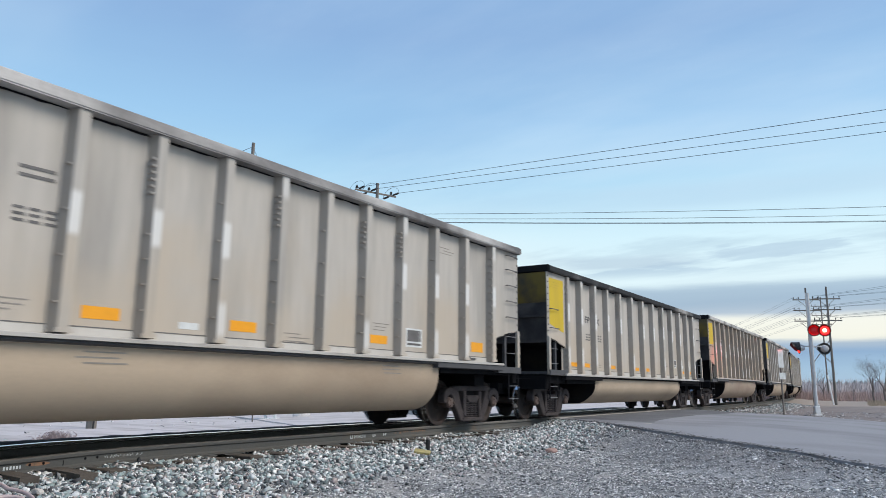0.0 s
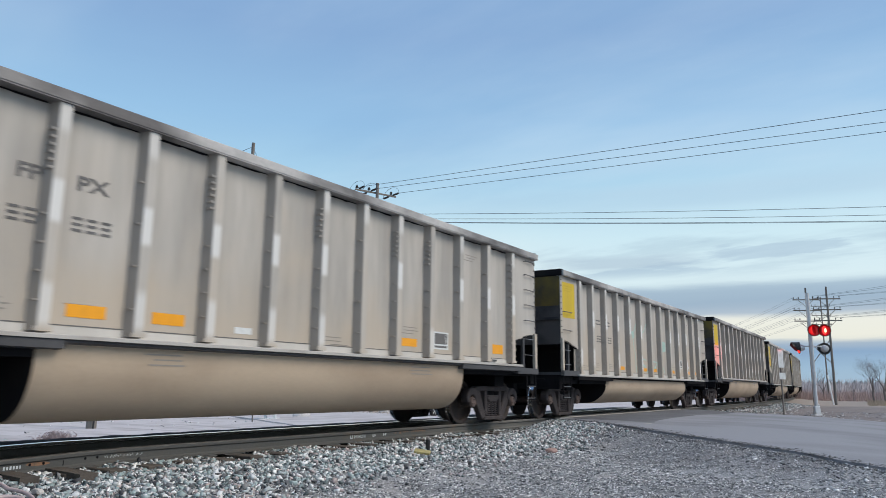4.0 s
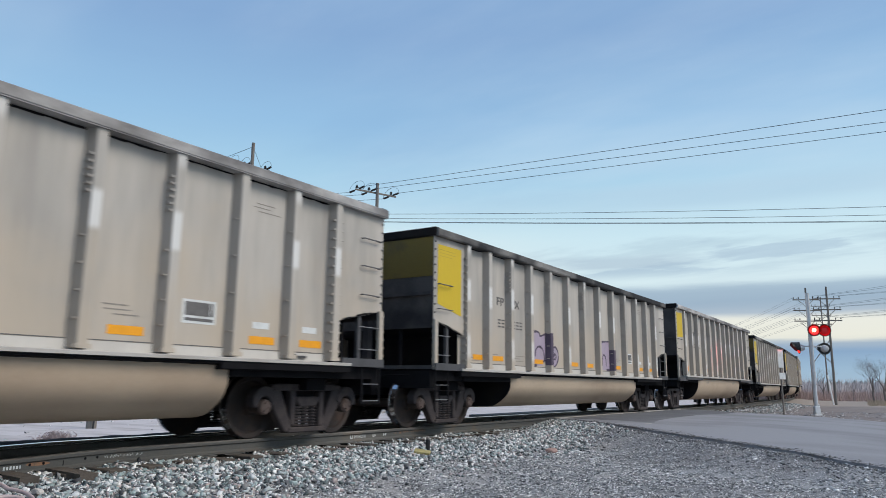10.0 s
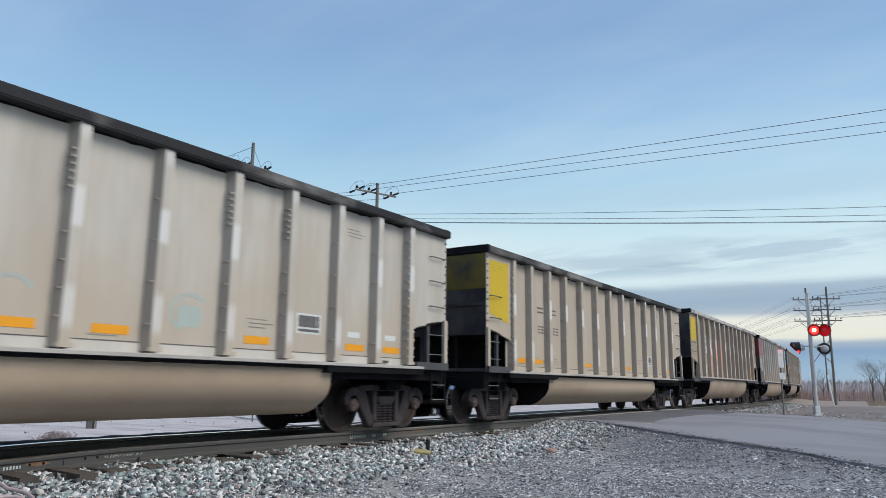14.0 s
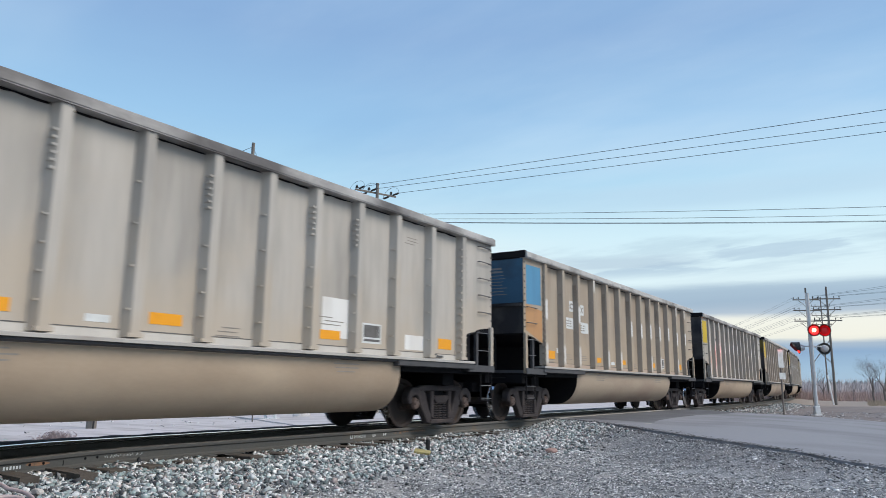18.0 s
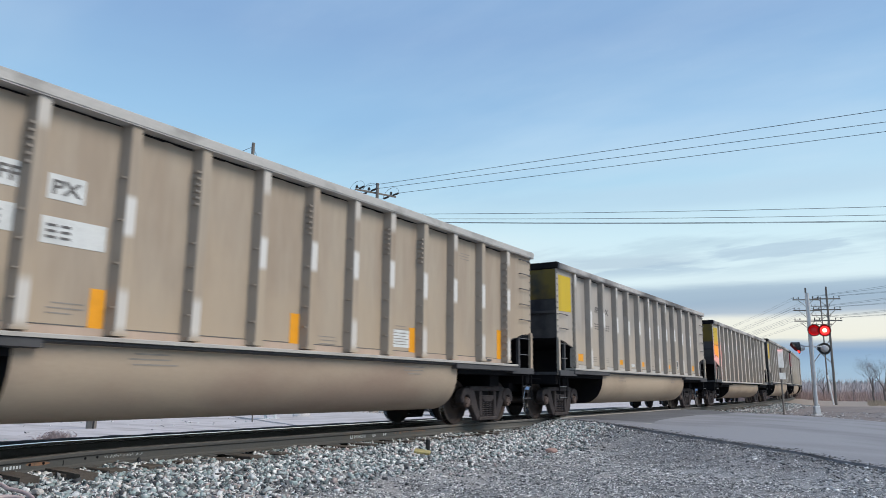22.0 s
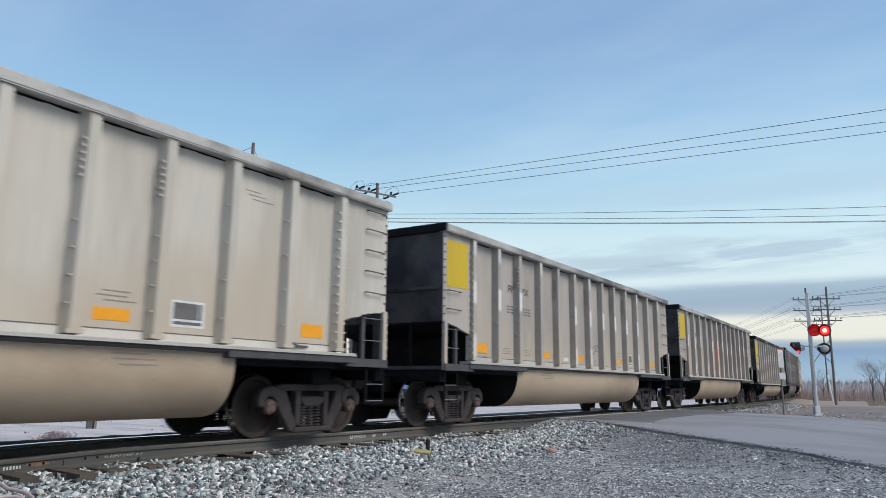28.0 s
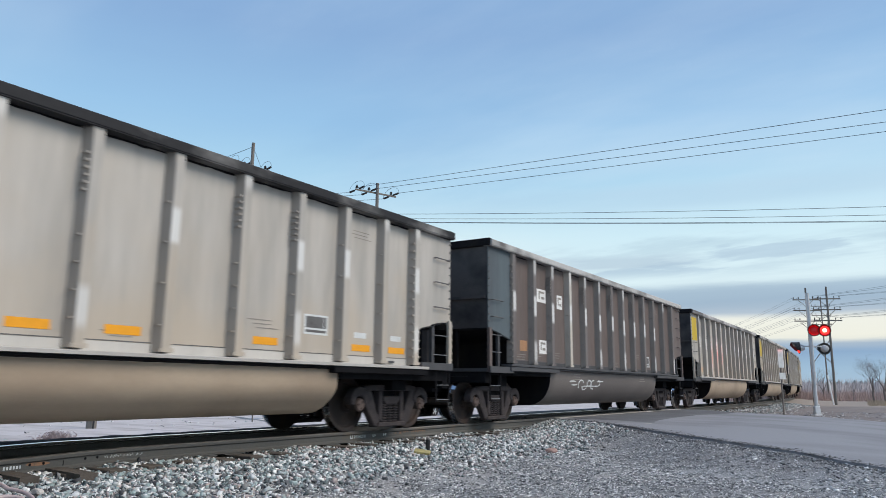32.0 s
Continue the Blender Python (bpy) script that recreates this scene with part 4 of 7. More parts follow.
def m_post(bm):
    box(bm, -0.03, 0.03, 0.0, 0.10, 1.085 + LOWER[0], 2.0 + LOWER[0])
    for k in range(6):
        z = 1.25 + LOWER[0] + 0.13 * k
        box(bm, -0.034, 0.034, -0.012, 0.03, z, z + 0.03)


def m_stirrup(bm):
    prism(bm, [(-0.238, 1.09), (-0.202, 1.09), (-0.202, 0.51), (0.202, 0.51), (0.202, 1.09), (0.238, 1.09), (0.238, 0.495), (-0.238, 0.495)], 0, -0.008, 0.008)


def m_stirrup_rung(bm):
    tube(bm, (0, -0.235, 0), (0, 0.235, 0), 0.008, n=6)


def m_soot_edge(side, end):
    def make(bm):
        rnd = random.Random(5 + end)
        top = []
        for k in range(12):
            f = k / 11
            y = END - 1.0 + f * 0.86
            z = 1.787 + 0.18 * f + LOWER[0]
            top.append((y, z, z + 0.008 + (0.05 if end > 0 else 0.02) * rnd.random() * math.sin(math.pi * f)))
        for (ya, za, ta), (yb, zb, tb) in zip(top, top[1:]):
            prism(bm, [(end * ya, za), (end * yb, zb), (end * yb, tb), (end * ya, ta)], 0, side * 1.5605, side * 1.5625)
    return make


def m_rung(bm):
    tube(bm, (0, -0.22, 0), (0, 0.22, 0), 0.011, n=6)
    for y in (-0.22, 0.22):
        tube(bm, (0, y, 0), (-0.06, y, 0), 0.012, n=6)


def m_frame(side):
    def make(bm):
        s = side
        a, b = s * 0.945, s * 1.085
        prism(bm, [(-0.80, 0.70), (-0.74, 0.775), (-0.55, 0.795), (0.55, 0.795), (0.74, 0.775), (0.80, 0.70), (0.60, 0.685), (-0.60, 0.685)], 0, a, b)
        for e in (-1, 1):
            arch = [(e * (0.889 + 0.235 * math.cos(radians(w))), 0.545 + 0.215 * math.sin(radians(w))) for w in range(-25, 206, 21)]
            jaw = [(e * (0.889 + 0.125 * math.cos(radians(w))), 0.475 + 0.135 * math.sin(radians(w))) for w in range(190, -11, -25)]
            prism(bm, arch + jaw, 0, a - s * 0.01, b + s * 0.02)
            prism(bm, [(e * 0.56, 0.70), (e * 0.72, 0.72), (e * 0.72, 0.44), (e * 0.47, 0.10), (e * 0.40, 0.075), (e * 0.30, 0.09), (e * 0.33, 0.24), (e * 0.40, 0.33)], 0, a, b)
            prism(bm, [(e * 0.365, 0.20), (e * 0.365, 0.69), (e * 0.255, 0.69), (e * 0.255, 0.14)], 0, a + s * 0.004, b + s * 0.012)
        prism(bm, [(-0.42, 0.07), (0.42, 0.07), (0.38, 0.15), (-0.38, 0.15)], 0, a - s * 0.04, b + s * 0.035)
        prism(bm, [(-0.25, 0.60), (0.25, 0.60), (0.25, 0.53), (0.16, 0.45), (-0.16, 0.45), (-0.25, 0.53)], 0, s * 0.93, s * 1.10)
    return make


def m_spring(bm):
    prof = []
    for k in range(7):
        z = 0.155 + k * 0.045
        prof += [(z, 0.05), (z + 0.008, 0.078), (z + 0.026, 0.078), (z + 0.034, 0.05)]
    lathe(bm, prof, 2, (0, 0, 0), 12)


def m_bolster(bm):
    box(bm, -1.0, 1.0, -0.2, 0.2, 0.52, 0.72)
    for e in (-1, 1):
        box(bm, -0.62, 0.62, e * 0.30, e * 0.40, 0.30, 0.42)
        box(bm, -0.30, 0.30, e * 0.45, e * 0.52, 0.4, 0.6)


def m_wheelset(bm):
    for s in (-1, 1):
        lathe(bm, [(s * 0.655, 0.10), (s * 0.665, 0.44), (s * 0.672, 0.475), (s * 0.690, 0.482), (s * 0.702, 0.462), (s * 0.715, WHEEL_R), (s * 0.80, WHEEL_R - 0.004),
                   (s * 0.805, 0.445), (s * 0.792, 0.385), (s * 0.745, 0.36), (s * 0.735, 0.22), (s * 0.775, 0.14), (s * 0.83, 0.13), (s * 0.83, 0.09)], 0, (0, 0, 0), 28)
        lathe(bm, [(s * 0.88, 0.085), (s * 0.93, 0.105), (s * 1.08, 0.115), (s * 1.10, 0.10), (s * 1.12, 0.095), (s * 1.125, 0.06)], 0, (0, 0, 0), 14)
        for k in range(3):
            c, d = 0.062 * math.cos(k * 2.094), 0.062 * math.sin(k * 2.094)
            tube(bm, (s * 1.12, c, d), (s * 1.145, c, d), 0.018, n=6)
    tube(bm, (-1.0, 0, 0), (1.0, 0, 0), 0.085, n=12)


def wheelset_mesh():
    if "wheelset" not in CACHE:
        bm = bmesh.new()
        m_wheelset(bm)
        me = finish(bm, "wheelset", [WHEEL, TREAD, CAPS], 0, True)
        for p in me.polygons:
            r = math.hypot(p.center.y, p.center.z)
            if r > 0.448 and 0.7 < abs(p.center.x) < 0.8:
                p.material_index = 1
            elif abs(p.center.x) > 1.09:
                p.material_index = 2
        CACHE["wheelset"] = me
    return CACHE["wheelset"]


def truck(car, y):
    t = new("truck")
    t.parent, t.matrix_basis, t.empty_display_size = car, pose(0, y, 0), 0.2
    tagged(t, "dark cast-iron truck")
    for s in (-1, 1):
        hang("side_frame", shared("side_frame" + "nf"[s < 0], IRON, m_frame(s), 0.016, body=False), t)
        for k in (-0.16, 0.0, 0.16):
            hang("spring", shared("spring", IRON, m_spring, body=False), t, pose(s * 1.01, k, 0))
    hang("bolster", shared("bolster", DARK, m_bolster, body=False), t)
    sets = []
    for e in (-1, 1):
        sets.append(hang("wheelset", wheelset_mesh(), t, pose(0, e * AXLES, WHEEL_R)))
    return sets


WHEELSETS = []


def bar_text(bm, x, y, z, chars, w, h, gap):
    """Numbers that stay unread: each sign as three plain level bars."""
    t = h * 0.17
    for k in range(chars):
        y0 = y + k * (w + gap)
        for zz in (z, z + 0.4 * h, z + 0.8 * h):
            box(bm, x, x + 0.002, y0, y0 + w, zz, zz + t)


LETTERS = {}


def letters(parent, word, mat, x, y, z, h, wide):
    """A word in flat block letters on the near side of a car."""
    if (word, mat.name) not in LETTERS:
        cu = bpy.data.curves.new("letters", "FONT")
        cu.body, cu.size, cu.extrude, cu.offset, cu.resolution_u = word, 1.0, 0.002, 0.022, 3
        ob = bpy.data.objects.new("letters", cu)
        me = bpy.data.meshes.new_from_object(ob)
        bpy.data.objects.remove(ob)
        me.materials.append(mat)
        lo, hi = min(v.co.x for v in me.vertices), max(v.co.x for v in me.vertices)
        base, top = min(v.co.y for v in me.vertices), max(v.co.y for v in me.vertices)
        for v in me.vertices:
            v.co = Vector((v.co.z, (v.co.x - lo) / (hi - lo), (v.co.y - base) / (top - base)))
        LETTERS[(word, mat.name)] = me
    ob = hang("lettering", LETTERS[(word, mat.name)], parent, Matrix.LocRotScale((x, y, z), None, (1, wide, h)), "block letters " + word)
    return ob


def bay_y(i):
    """Middle of bay i, counted from the leading end."""
    return stake_y(i - 0.5)


def make_car(k, spec):
    paint = PAINTS[spec["paint"]]
    rnd = random.Random(100 + k)
    LOW[0] = bool(spec.get("low"))
    LOWER[0] = 0.15 if LOW[0] else 0.0

    def part(name, bm, mat, parent, label=""):
        for v in bm.verts:
            v.co.z = lowered(v.co.z)
        return hang(name, finish(bm, name, mat), parent, None, label)
    car = thing("coal_car", spec["label"], "freight car", group="coal cars of the train")
    for s in (1, -1):
        nf = "nf"[s < 0]
        hang("side_sheet", shared("side_sheet" + nf, paint, lambda bm: box(bm, s * (SHEET - 0.012), s * SHEET, -BAY1 - 0.1, BAY1 + 0.1, SILL_Z, 3.742)), car)
        for j in range(BAYS + 1):
            bolts = 2 if j in (0, BAYS) else j in (2, 4, 6, 8, 9)
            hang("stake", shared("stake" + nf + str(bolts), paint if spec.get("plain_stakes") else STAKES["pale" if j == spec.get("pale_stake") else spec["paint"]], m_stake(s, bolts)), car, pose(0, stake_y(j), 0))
        for e in (-1, 1):
            hang("end_plate", shared("end_plate" + nf + str(e), BLUEGREY if spec.get("dark_plate") and e < 0 else paint, m_end_plate(s, e)), car)
            tagged(hang("riveted_seam", shared("riveted_seam" + nf + str(e), INK, m_rivets(s, e)), car), kind="stuff")
            hang("corner_post", shared("corner_post", paint, m_post), car, pose(s * 1.575, e * END, 0, 0, 0, 0 if e < 0 else 180))
            if s > 0:
                hang("step_post", shared("step_post", DARKGREY, lambda bm: box(bm, -0.03, 0.03, -0.04, 0.04, 1.16 + LOWER[0], 1.93 + LOWER[0])), car, pose(s * 1.50, e * 6.78, 0))
            zs = ((2.68, 2.21) if LOW[0] else (2.60, 2.24)) if e < 0 else ((3.16, 2.70, 2.23) if LOW[0] else (3.65, 3.33, 2.98, 2.63, 2.28))
            for z in zs:
                hang("grab_iron", shared("grab_iron", INK, m_rung, body=False), car, pose(s * 1.625, e * 6.96, z, 0, 0, 0 if s > 0 else 180))
            for z in (1.86, 1.50):
                hang("step_rung", shared("step_rung", WORNRUNG, lambda bm: tube(bm, (0, -0.28, 0), (0, 0.28, 0), 0.008, n=6), body=False), car, pose(s * 1.57, e * 7.02, lowered(z)))
        hang("top_chord", shared("top_chord" + nf, {None: CHORD, "part": CHORD_PART, True: CHORD_DARK}[spec.get("sooty", "part" if spec["paint"] in ("grey", "slate") else None)], m_chord(s)), car)
        # painted shadow strip under the chord, one a bay
        for j in range(BAYS if s > 0 else 0):
            wide = round(stake_y(j + 1) - stake_y(j), 2)
            hang("dust_line", shared("dust_line" + str((j % 4, wide)), SHADE_SOOT, m_dust_line(s, j % 4, wide)), car, pose(0, bay_y(j + 1), 0))
        hang("side_sill", shared("side_sill" + nf, DARKGREY if spec["paint"] == "black" else SILL, m_sill(s)), car)
        hang("kick_strip", shared("kick_strip" + nf, KICKS[spec["paint"]], lambda bm: box(bm, s * (SHEET + 0.0005), s * (SHEET + 0.006), -BAY1, BAY1 - 0.1, SILL_Z - 0.02, SILL_Z + (0.095 if LOW[0] else 0.075))), car)
        if s > 0:
            hang("seam", shared("seam", INK, lambda bm: box(bm, SHEET + 0.0005, SHEET + 0.004, -BAY1, BAY1 - 0.1, SILL_Z + (0.1 if LOW[0] else 0.08), SILL_Z + (0.112 if LOW[0] else 0.092))), car)
        for e in (-1, 1):
            step = hang("stirrup", shared("stirrup", DARK, m_stirrup, body=False), car, pose(s * 1.58, e * (END - 0.27), 0))
            for z in (0.535, 0.80):
                hang("stirrup_rung", shared("stirrup_rung", WORNRUNG, m_stirrup_rung, body=False), step, pose(0, 0, z), "worn bright step rung")
            hang("soot_edge", shared("soot_edge" + nf + str(e), SHADE_SOOT, m_soot_edge(s, e)), car)
        hang("sill_lip", shared("sill_lip" + nf, DARK if LOW[0] else DARKGREY, m_sill_lip(s)), car)
    for e in (-1, 1):
        at = pose(0, e * END, 0, 0, 0, 0 if e < 0 else 180)
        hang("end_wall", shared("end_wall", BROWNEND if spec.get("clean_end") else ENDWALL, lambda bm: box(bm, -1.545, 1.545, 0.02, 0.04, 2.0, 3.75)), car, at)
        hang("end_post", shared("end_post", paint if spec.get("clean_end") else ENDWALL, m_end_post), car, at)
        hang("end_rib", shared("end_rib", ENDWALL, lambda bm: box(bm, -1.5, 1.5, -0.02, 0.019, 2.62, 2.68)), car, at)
        hang("end_strut", shared("end_strut", SHADE_SOOT, m_strut), car, at @ pose(-0.75 * e, 0, 0))
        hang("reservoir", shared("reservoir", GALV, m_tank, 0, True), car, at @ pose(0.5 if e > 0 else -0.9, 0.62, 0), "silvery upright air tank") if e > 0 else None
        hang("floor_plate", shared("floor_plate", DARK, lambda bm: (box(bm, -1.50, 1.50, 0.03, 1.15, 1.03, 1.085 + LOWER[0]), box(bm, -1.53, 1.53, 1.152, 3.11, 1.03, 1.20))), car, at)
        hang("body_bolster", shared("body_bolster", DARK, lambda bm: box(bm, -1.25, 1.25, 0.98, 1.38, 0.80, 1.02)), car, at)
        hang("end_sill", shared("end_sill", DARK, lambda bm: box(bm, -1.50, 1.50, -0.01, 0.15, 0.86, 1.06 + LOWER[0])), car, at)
        hang("end_chord", shared("end_chord", SHADE_SOOT, m_end_chord, 0.02), car, at)
        hang("slope_sheet", shared("slope_sheet", SHADE_SOOT, m_slope), car, at)
        hang("platform", shared("platform", DARKGREY, m_platform, body=False), car, at)
        hang("coupler", shared("coupler", DARK, m_coupler, body=False), car, pose(0, e * 7.9, 0.86, 0, 0, 180 if e < 0 else 0))
    # the tub's end faces take the black that holds soot and painted shade
    tub = shared("tub", [TUBS[spec["paint"]], SHADE_SOOT], m_tub, 0, True)
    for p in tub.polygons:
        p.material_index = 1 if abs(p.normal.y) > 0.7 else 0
    hang("tub", tub, car)
    hang("centre_sill", shared("centre_sill", DARK, lambda bm: box(bm, -0.33, 0.33, -7.55, 7.55, 0.66, 1.02)), car)
    for y in (-TRUCK, TRUCK):
        for w in truck(car, y):
            WHEELSETS.append((k, w))
    # painted panels of the leading end
    pc = spec.get("panel")
    if pc:
        low = spec.get("panel_low", 2.68)
        bm = bmesh.new()
        y_in = -END + (0.97 if low < 2.5 else 0.9)
        prism(bm, [(-END + 0.13, 3.60), (y_in, 3.61), (y_in, low + (0.02 if low > 2.5 else -0.18)), (-END + 0.13, low)], 0, 1.5605, 1.564)
        part("painted_panel", bm, PANELS[pc], car, pc + " painted panel")
        if spec.get("lower_panel"):
            bm = bmesh.new()
            prism(bm, [(-END + 0.1, low - 0.01), (-END + 0.95, low - 0.11), (-END + 0.95, 1.82), (-END + 0.1, 2.07)], 0, 1.5605, 1.564)
            part("painted_panel", bm, PANELS[spec["lower_panel"]], car, spec["lower_panel"] + " painted panel")
        if spec.get("twin"):
            bm = bmesh.new()
            box(bm, SHEET + 0.001, SHEET + 0.004, bay_y(1) - 0.36, bay_y(1) + 0.36, 2.72, 3.62)
            part("painted_panel", bm, PANELS[pc], car, pc + " painted panel")
        # ends get the paint darkened for soot and shade, clean ends the plain paint
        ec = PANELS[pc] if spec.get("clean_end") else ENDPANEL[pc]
        if pc != "yellow":
            bm = bmesh.new()
            for r in range(9):
                w = rnd.uniform(0.2, 0.42) if r > 3 else 0.2 + 0.03 * r
                box(bm, 0.78 - w, 0.78 + w, -END + 0.009, -END + 0.0118, 3.50 - 0.075 * r, (3.545 if r < 2 else 3.515) - 0.075 * r)
            tagged(part("stencil_line", bm, PINKISH if spec.get("clean_end") else FAINT, car, "rows of small unreadable white lettering"), kind="stuff")
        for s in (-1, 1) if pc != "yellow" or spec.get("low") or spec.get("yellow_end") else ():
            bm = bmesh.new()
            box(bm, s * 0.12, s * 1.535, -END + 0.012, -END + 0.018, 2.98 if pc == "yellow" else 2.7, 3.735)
            part("painted_end_panel", bm, ec, car, "sooty shade-darkened " + pc + " end panel")
        bm = bmesh.new()
        for r in range(3 if pc == "yellow" and LOW[0] else 0):
            box(bm, 1.5641, 1.566, -END + 0.2, -END + 0.75 - 0.1 * (r == 2), 3.50 - 0.06 * r, 3.513 - 0.06 * r)
        if pc == "yellow" and LOW[0]:
            tagged(part("stencil_line", bm, OLDYELLOW, car, "small unreadable stencil lines"), kind="stuff")
    # marks on the side towards the camera's road
    ink = spec.get("ink", "dark")
    x = SHEET + 0.0015
    bm = bmesh.new()
    first, last = spec.get("mark", ("", ""))
    digits = spec.get("digits", (2, 3))
    side = spec.get("letters", 0.0) - END
    if ink == "plates":
        for (y, w, z, h) in ((2.76, 0.31, 2.74, 0.28), (3.31, 0.42, 2.70, 0.28), (2.55, 0.52, 2.28, 0.29), (3.28, 0.74, 2.22, 0.29)):
            box(bm, x, x + 0.003, y - END, y + w - END, z, z + h)
        part("repaint_patch", bm, CHALK, car, "pale repainted lettering patches")
        bm, xl, black = bmesh.new(), x + 0.0055, FAINT if spec.get("lower_panel") else INK
        rows = ((2.79, 2.80, 0.25), (3.36, 2.76, 0.32), (2.60, 2.34), (3.34, 2.28))
        high, dw, gap = 0.16, 0.11, 0.045
    else:
        bm, xl, black = bmesh.new(), x + 0.003, {"dark": INK, "blue": BLUEINK, "none": INK}[ink]
        if ink == "blue":
            for y, w in ((2.55, 0.47), (3.27, 0.40)):
                box(bm, x, x + 0.0008, y - END, y + w - END, 2.80, 3.06)
            part("repaint_patch", bm, PALEBLUE, car, "pale bluish lettering patches")
            bm = bmesh.new()
        if LOW[0]:
            rows = ((2.56, 2.52, 0.32), (3.26, 2.52, 0.36), (2.60, 2.05), (3.28, 2.05))
        else:
            rows = ((2.75, 2.86, 0.26), (3.40, 2.86, 0.38), (2.70, 2.40), (3.38, 2.40))
        high, dw, gap = (0.18 if LOW[0] else 0.165), 0.12, 0.05
    if first:
        letters(car, first, black, xl, rows[0][0] + side, rows[0][1], high, rows[0][2])
        letters(car, last, black, xl, rows[1][0] + side, rows[1][1], high, rows[1][2])
    elif ink != "none":
        for y, z, w in rows[:2]:
            for r in range(2):
                box(bm, xl, xl + 0.002, y + side, y + side + w, z + 0.015 + r * high * 0.55, z + 0.05 + r * high * 0.55)
    for (y, z), n in zip(rows[2:] if ink != "none" else (), digits):
        ys_n = y + side - (0.17 if n > 2 and y < 3 else 0.0)
        bar_text(bm, xl, ys_n, z, n, dw, high, gap)
    for v in bm.verts:
        v.co.z += LOWER[0]
    if ink != "none":
        part("marking", bm, black, car, "faded unreadable numbers")["kind"] = "stuff"
    bm = bmesh.new()
    for i, z in ((1, 1.50), (2, 1.60), (3, 1.60), (7, 1.50), (9, 1.80), (11, 3.42)):
        for r in range(3):
            y = bay_y(i) + rnd.uniform(-0.1, 0.1)
            box(bm, x, x + 0.002, y - 0.2, y + rnd.uniform(0.08, 0.26), z - 0.055 * r, z + 0.014 - 0.055 * r)
    for y in () if LOW[0] else (-2.6, 2.7):
        for r in range(3):
            box(bm, 1.5365, 1.5385, y - 0.36 + rnd.uniform(0, 0.18), y + 0.36 - rnd.uniform(0, 0.18), 1.10 - 0.06 * r, 1.118 - 0.06 * r)
    tagged(part("stencil_line", bm, FAINT, car, "small unreadable stencil lines"), kind="stuff")
    # amber reflectors, each one apart
    for i in spec.get("amber", (1, 4, 6, 9, 12)):
        y, w = (bay_y(i), 0.235) if i else (-END + 0.5, 0.235)
        tall = i in (1, 12) and not spec.get("low")
        hang("reflector", shared("reflector" + str((tall, LOW[0])), REFLECT, lambda bm: box(bm, 0, 0.003, -0.23, 0.23, 0, 0.195 if tall else 0.105 if LOW[0] else 0.14), body=False), car, pose(x, y + (0.16 if LOW[0] and i == 1 else 0.05 if LOW[0] or i == 12 else -0.02), lowered(1.47)))
    for i in spec.get("amber_tall", ()):
        high = 0.62 if i == 13 else 0.44
        off = -0.22 if i == 13 else spec.get("tall_side", -0.22)
        hang("reflector", shared("reflector_tall" + str(high), REFLECT, lambda bm: box(bm, 0, 0.003, -0.09, 0.09, 0, high), body=False), car, pose(x, stake_y(i - 1) + off, lowered(1.36)))
    for i, y, z, w, h in spec.get("repaint", ()):
        bm = bmesh.new()
        box(bm, x - 0.001, x - 0.0003, bay_y(i) + y - w / 2, bay_y(i) + y + w / 2, z, z + h)
        patch = part("repaint_patch", bm, PALEPATCH, car, "pale repainted patch")
        if ink == "none":
            bm = bmesh.new()
            box(bm, x + 0.0005, x + 0.0015, bay_y(i) + y - w * 0.3, bay_y(i) + y - w * 0.18, z + 0.08, z + h - 0.05)
            box(bm, x + 0.0005, x + 0.0015, bay_y(i) + y - w * 0.18, bay_y(i) + y + w * 0.3, z + h - 0.1, z + h - 0.05)
            box(bm, x + 0.0005, x + 0.0015, bay_y(i) + y - w * 0.05, bay_y(i) + y + w * 0.3, z + 0.08, z + 0.14)
            part("marking", bm, FAINT, patch, "faded unreadable numbers")["kind"] = "stuff"
    if ink == "none":
        bm = bmesh.new()
        box(bm, x, x + 0.002, stake_y(0) + 0.5, stake_y(0) + 0.85, 1.59, 1.83)
        part("reflector", bm, RUSTY, car, "worn brownish reflector plate")
    for i in (11, 12) if LOW[0] and spec["paint"] != "tan" else ():
        hang("white_label", shared("white_label_low", CHALK, lambda bm: box(bm, 0, 0.002, -0.13, 0.17, 0, 0.09), body=False), car, pose(x, bay_y(i), lowered(1.68)))
    # small latch above the sill
    bm = bmesh.new()
    box(bm, SHEET + 0.007, SHEET + 0.05, bay_y(12) - 0.42, bay_y(12) - 0.28, 1.30, 1.365)
    box(bm, SHEET + 0.007, SHEET + 0.035, bay_y(12) - 0.28, bay_y(12) - 0.05, 1.31, 1.345)
    part("latch", bm, DARKGREY, car, "small dark latch")
    if spec.get("tub_stain"):
        bm = bmesh.new()
        y0 = spec["tub_stain"]
        run_down = TUB_LINE[1:13]
        grid = []
        for j, (x_t, z_t) in enumerate(run_down):
            f = j / (len(run_down) - 1)
            grid.append([bm.verts.new((x_t + 0.003, y0 - 0.42 * f * f + s * (0.09 + 0.15 * f), z_t - 0.003)) for s in (-1, 1)])
        for g0, g1 in zip(grid, grid[1:]):
            bm.faces.new((g0[0], g0[1], g1[1], g1[0]))
        part("stain", bm, TUB_BLACK, car, "dark stain down the tub")
    if spec.get("scribble"):
        bm = bmesh.new()
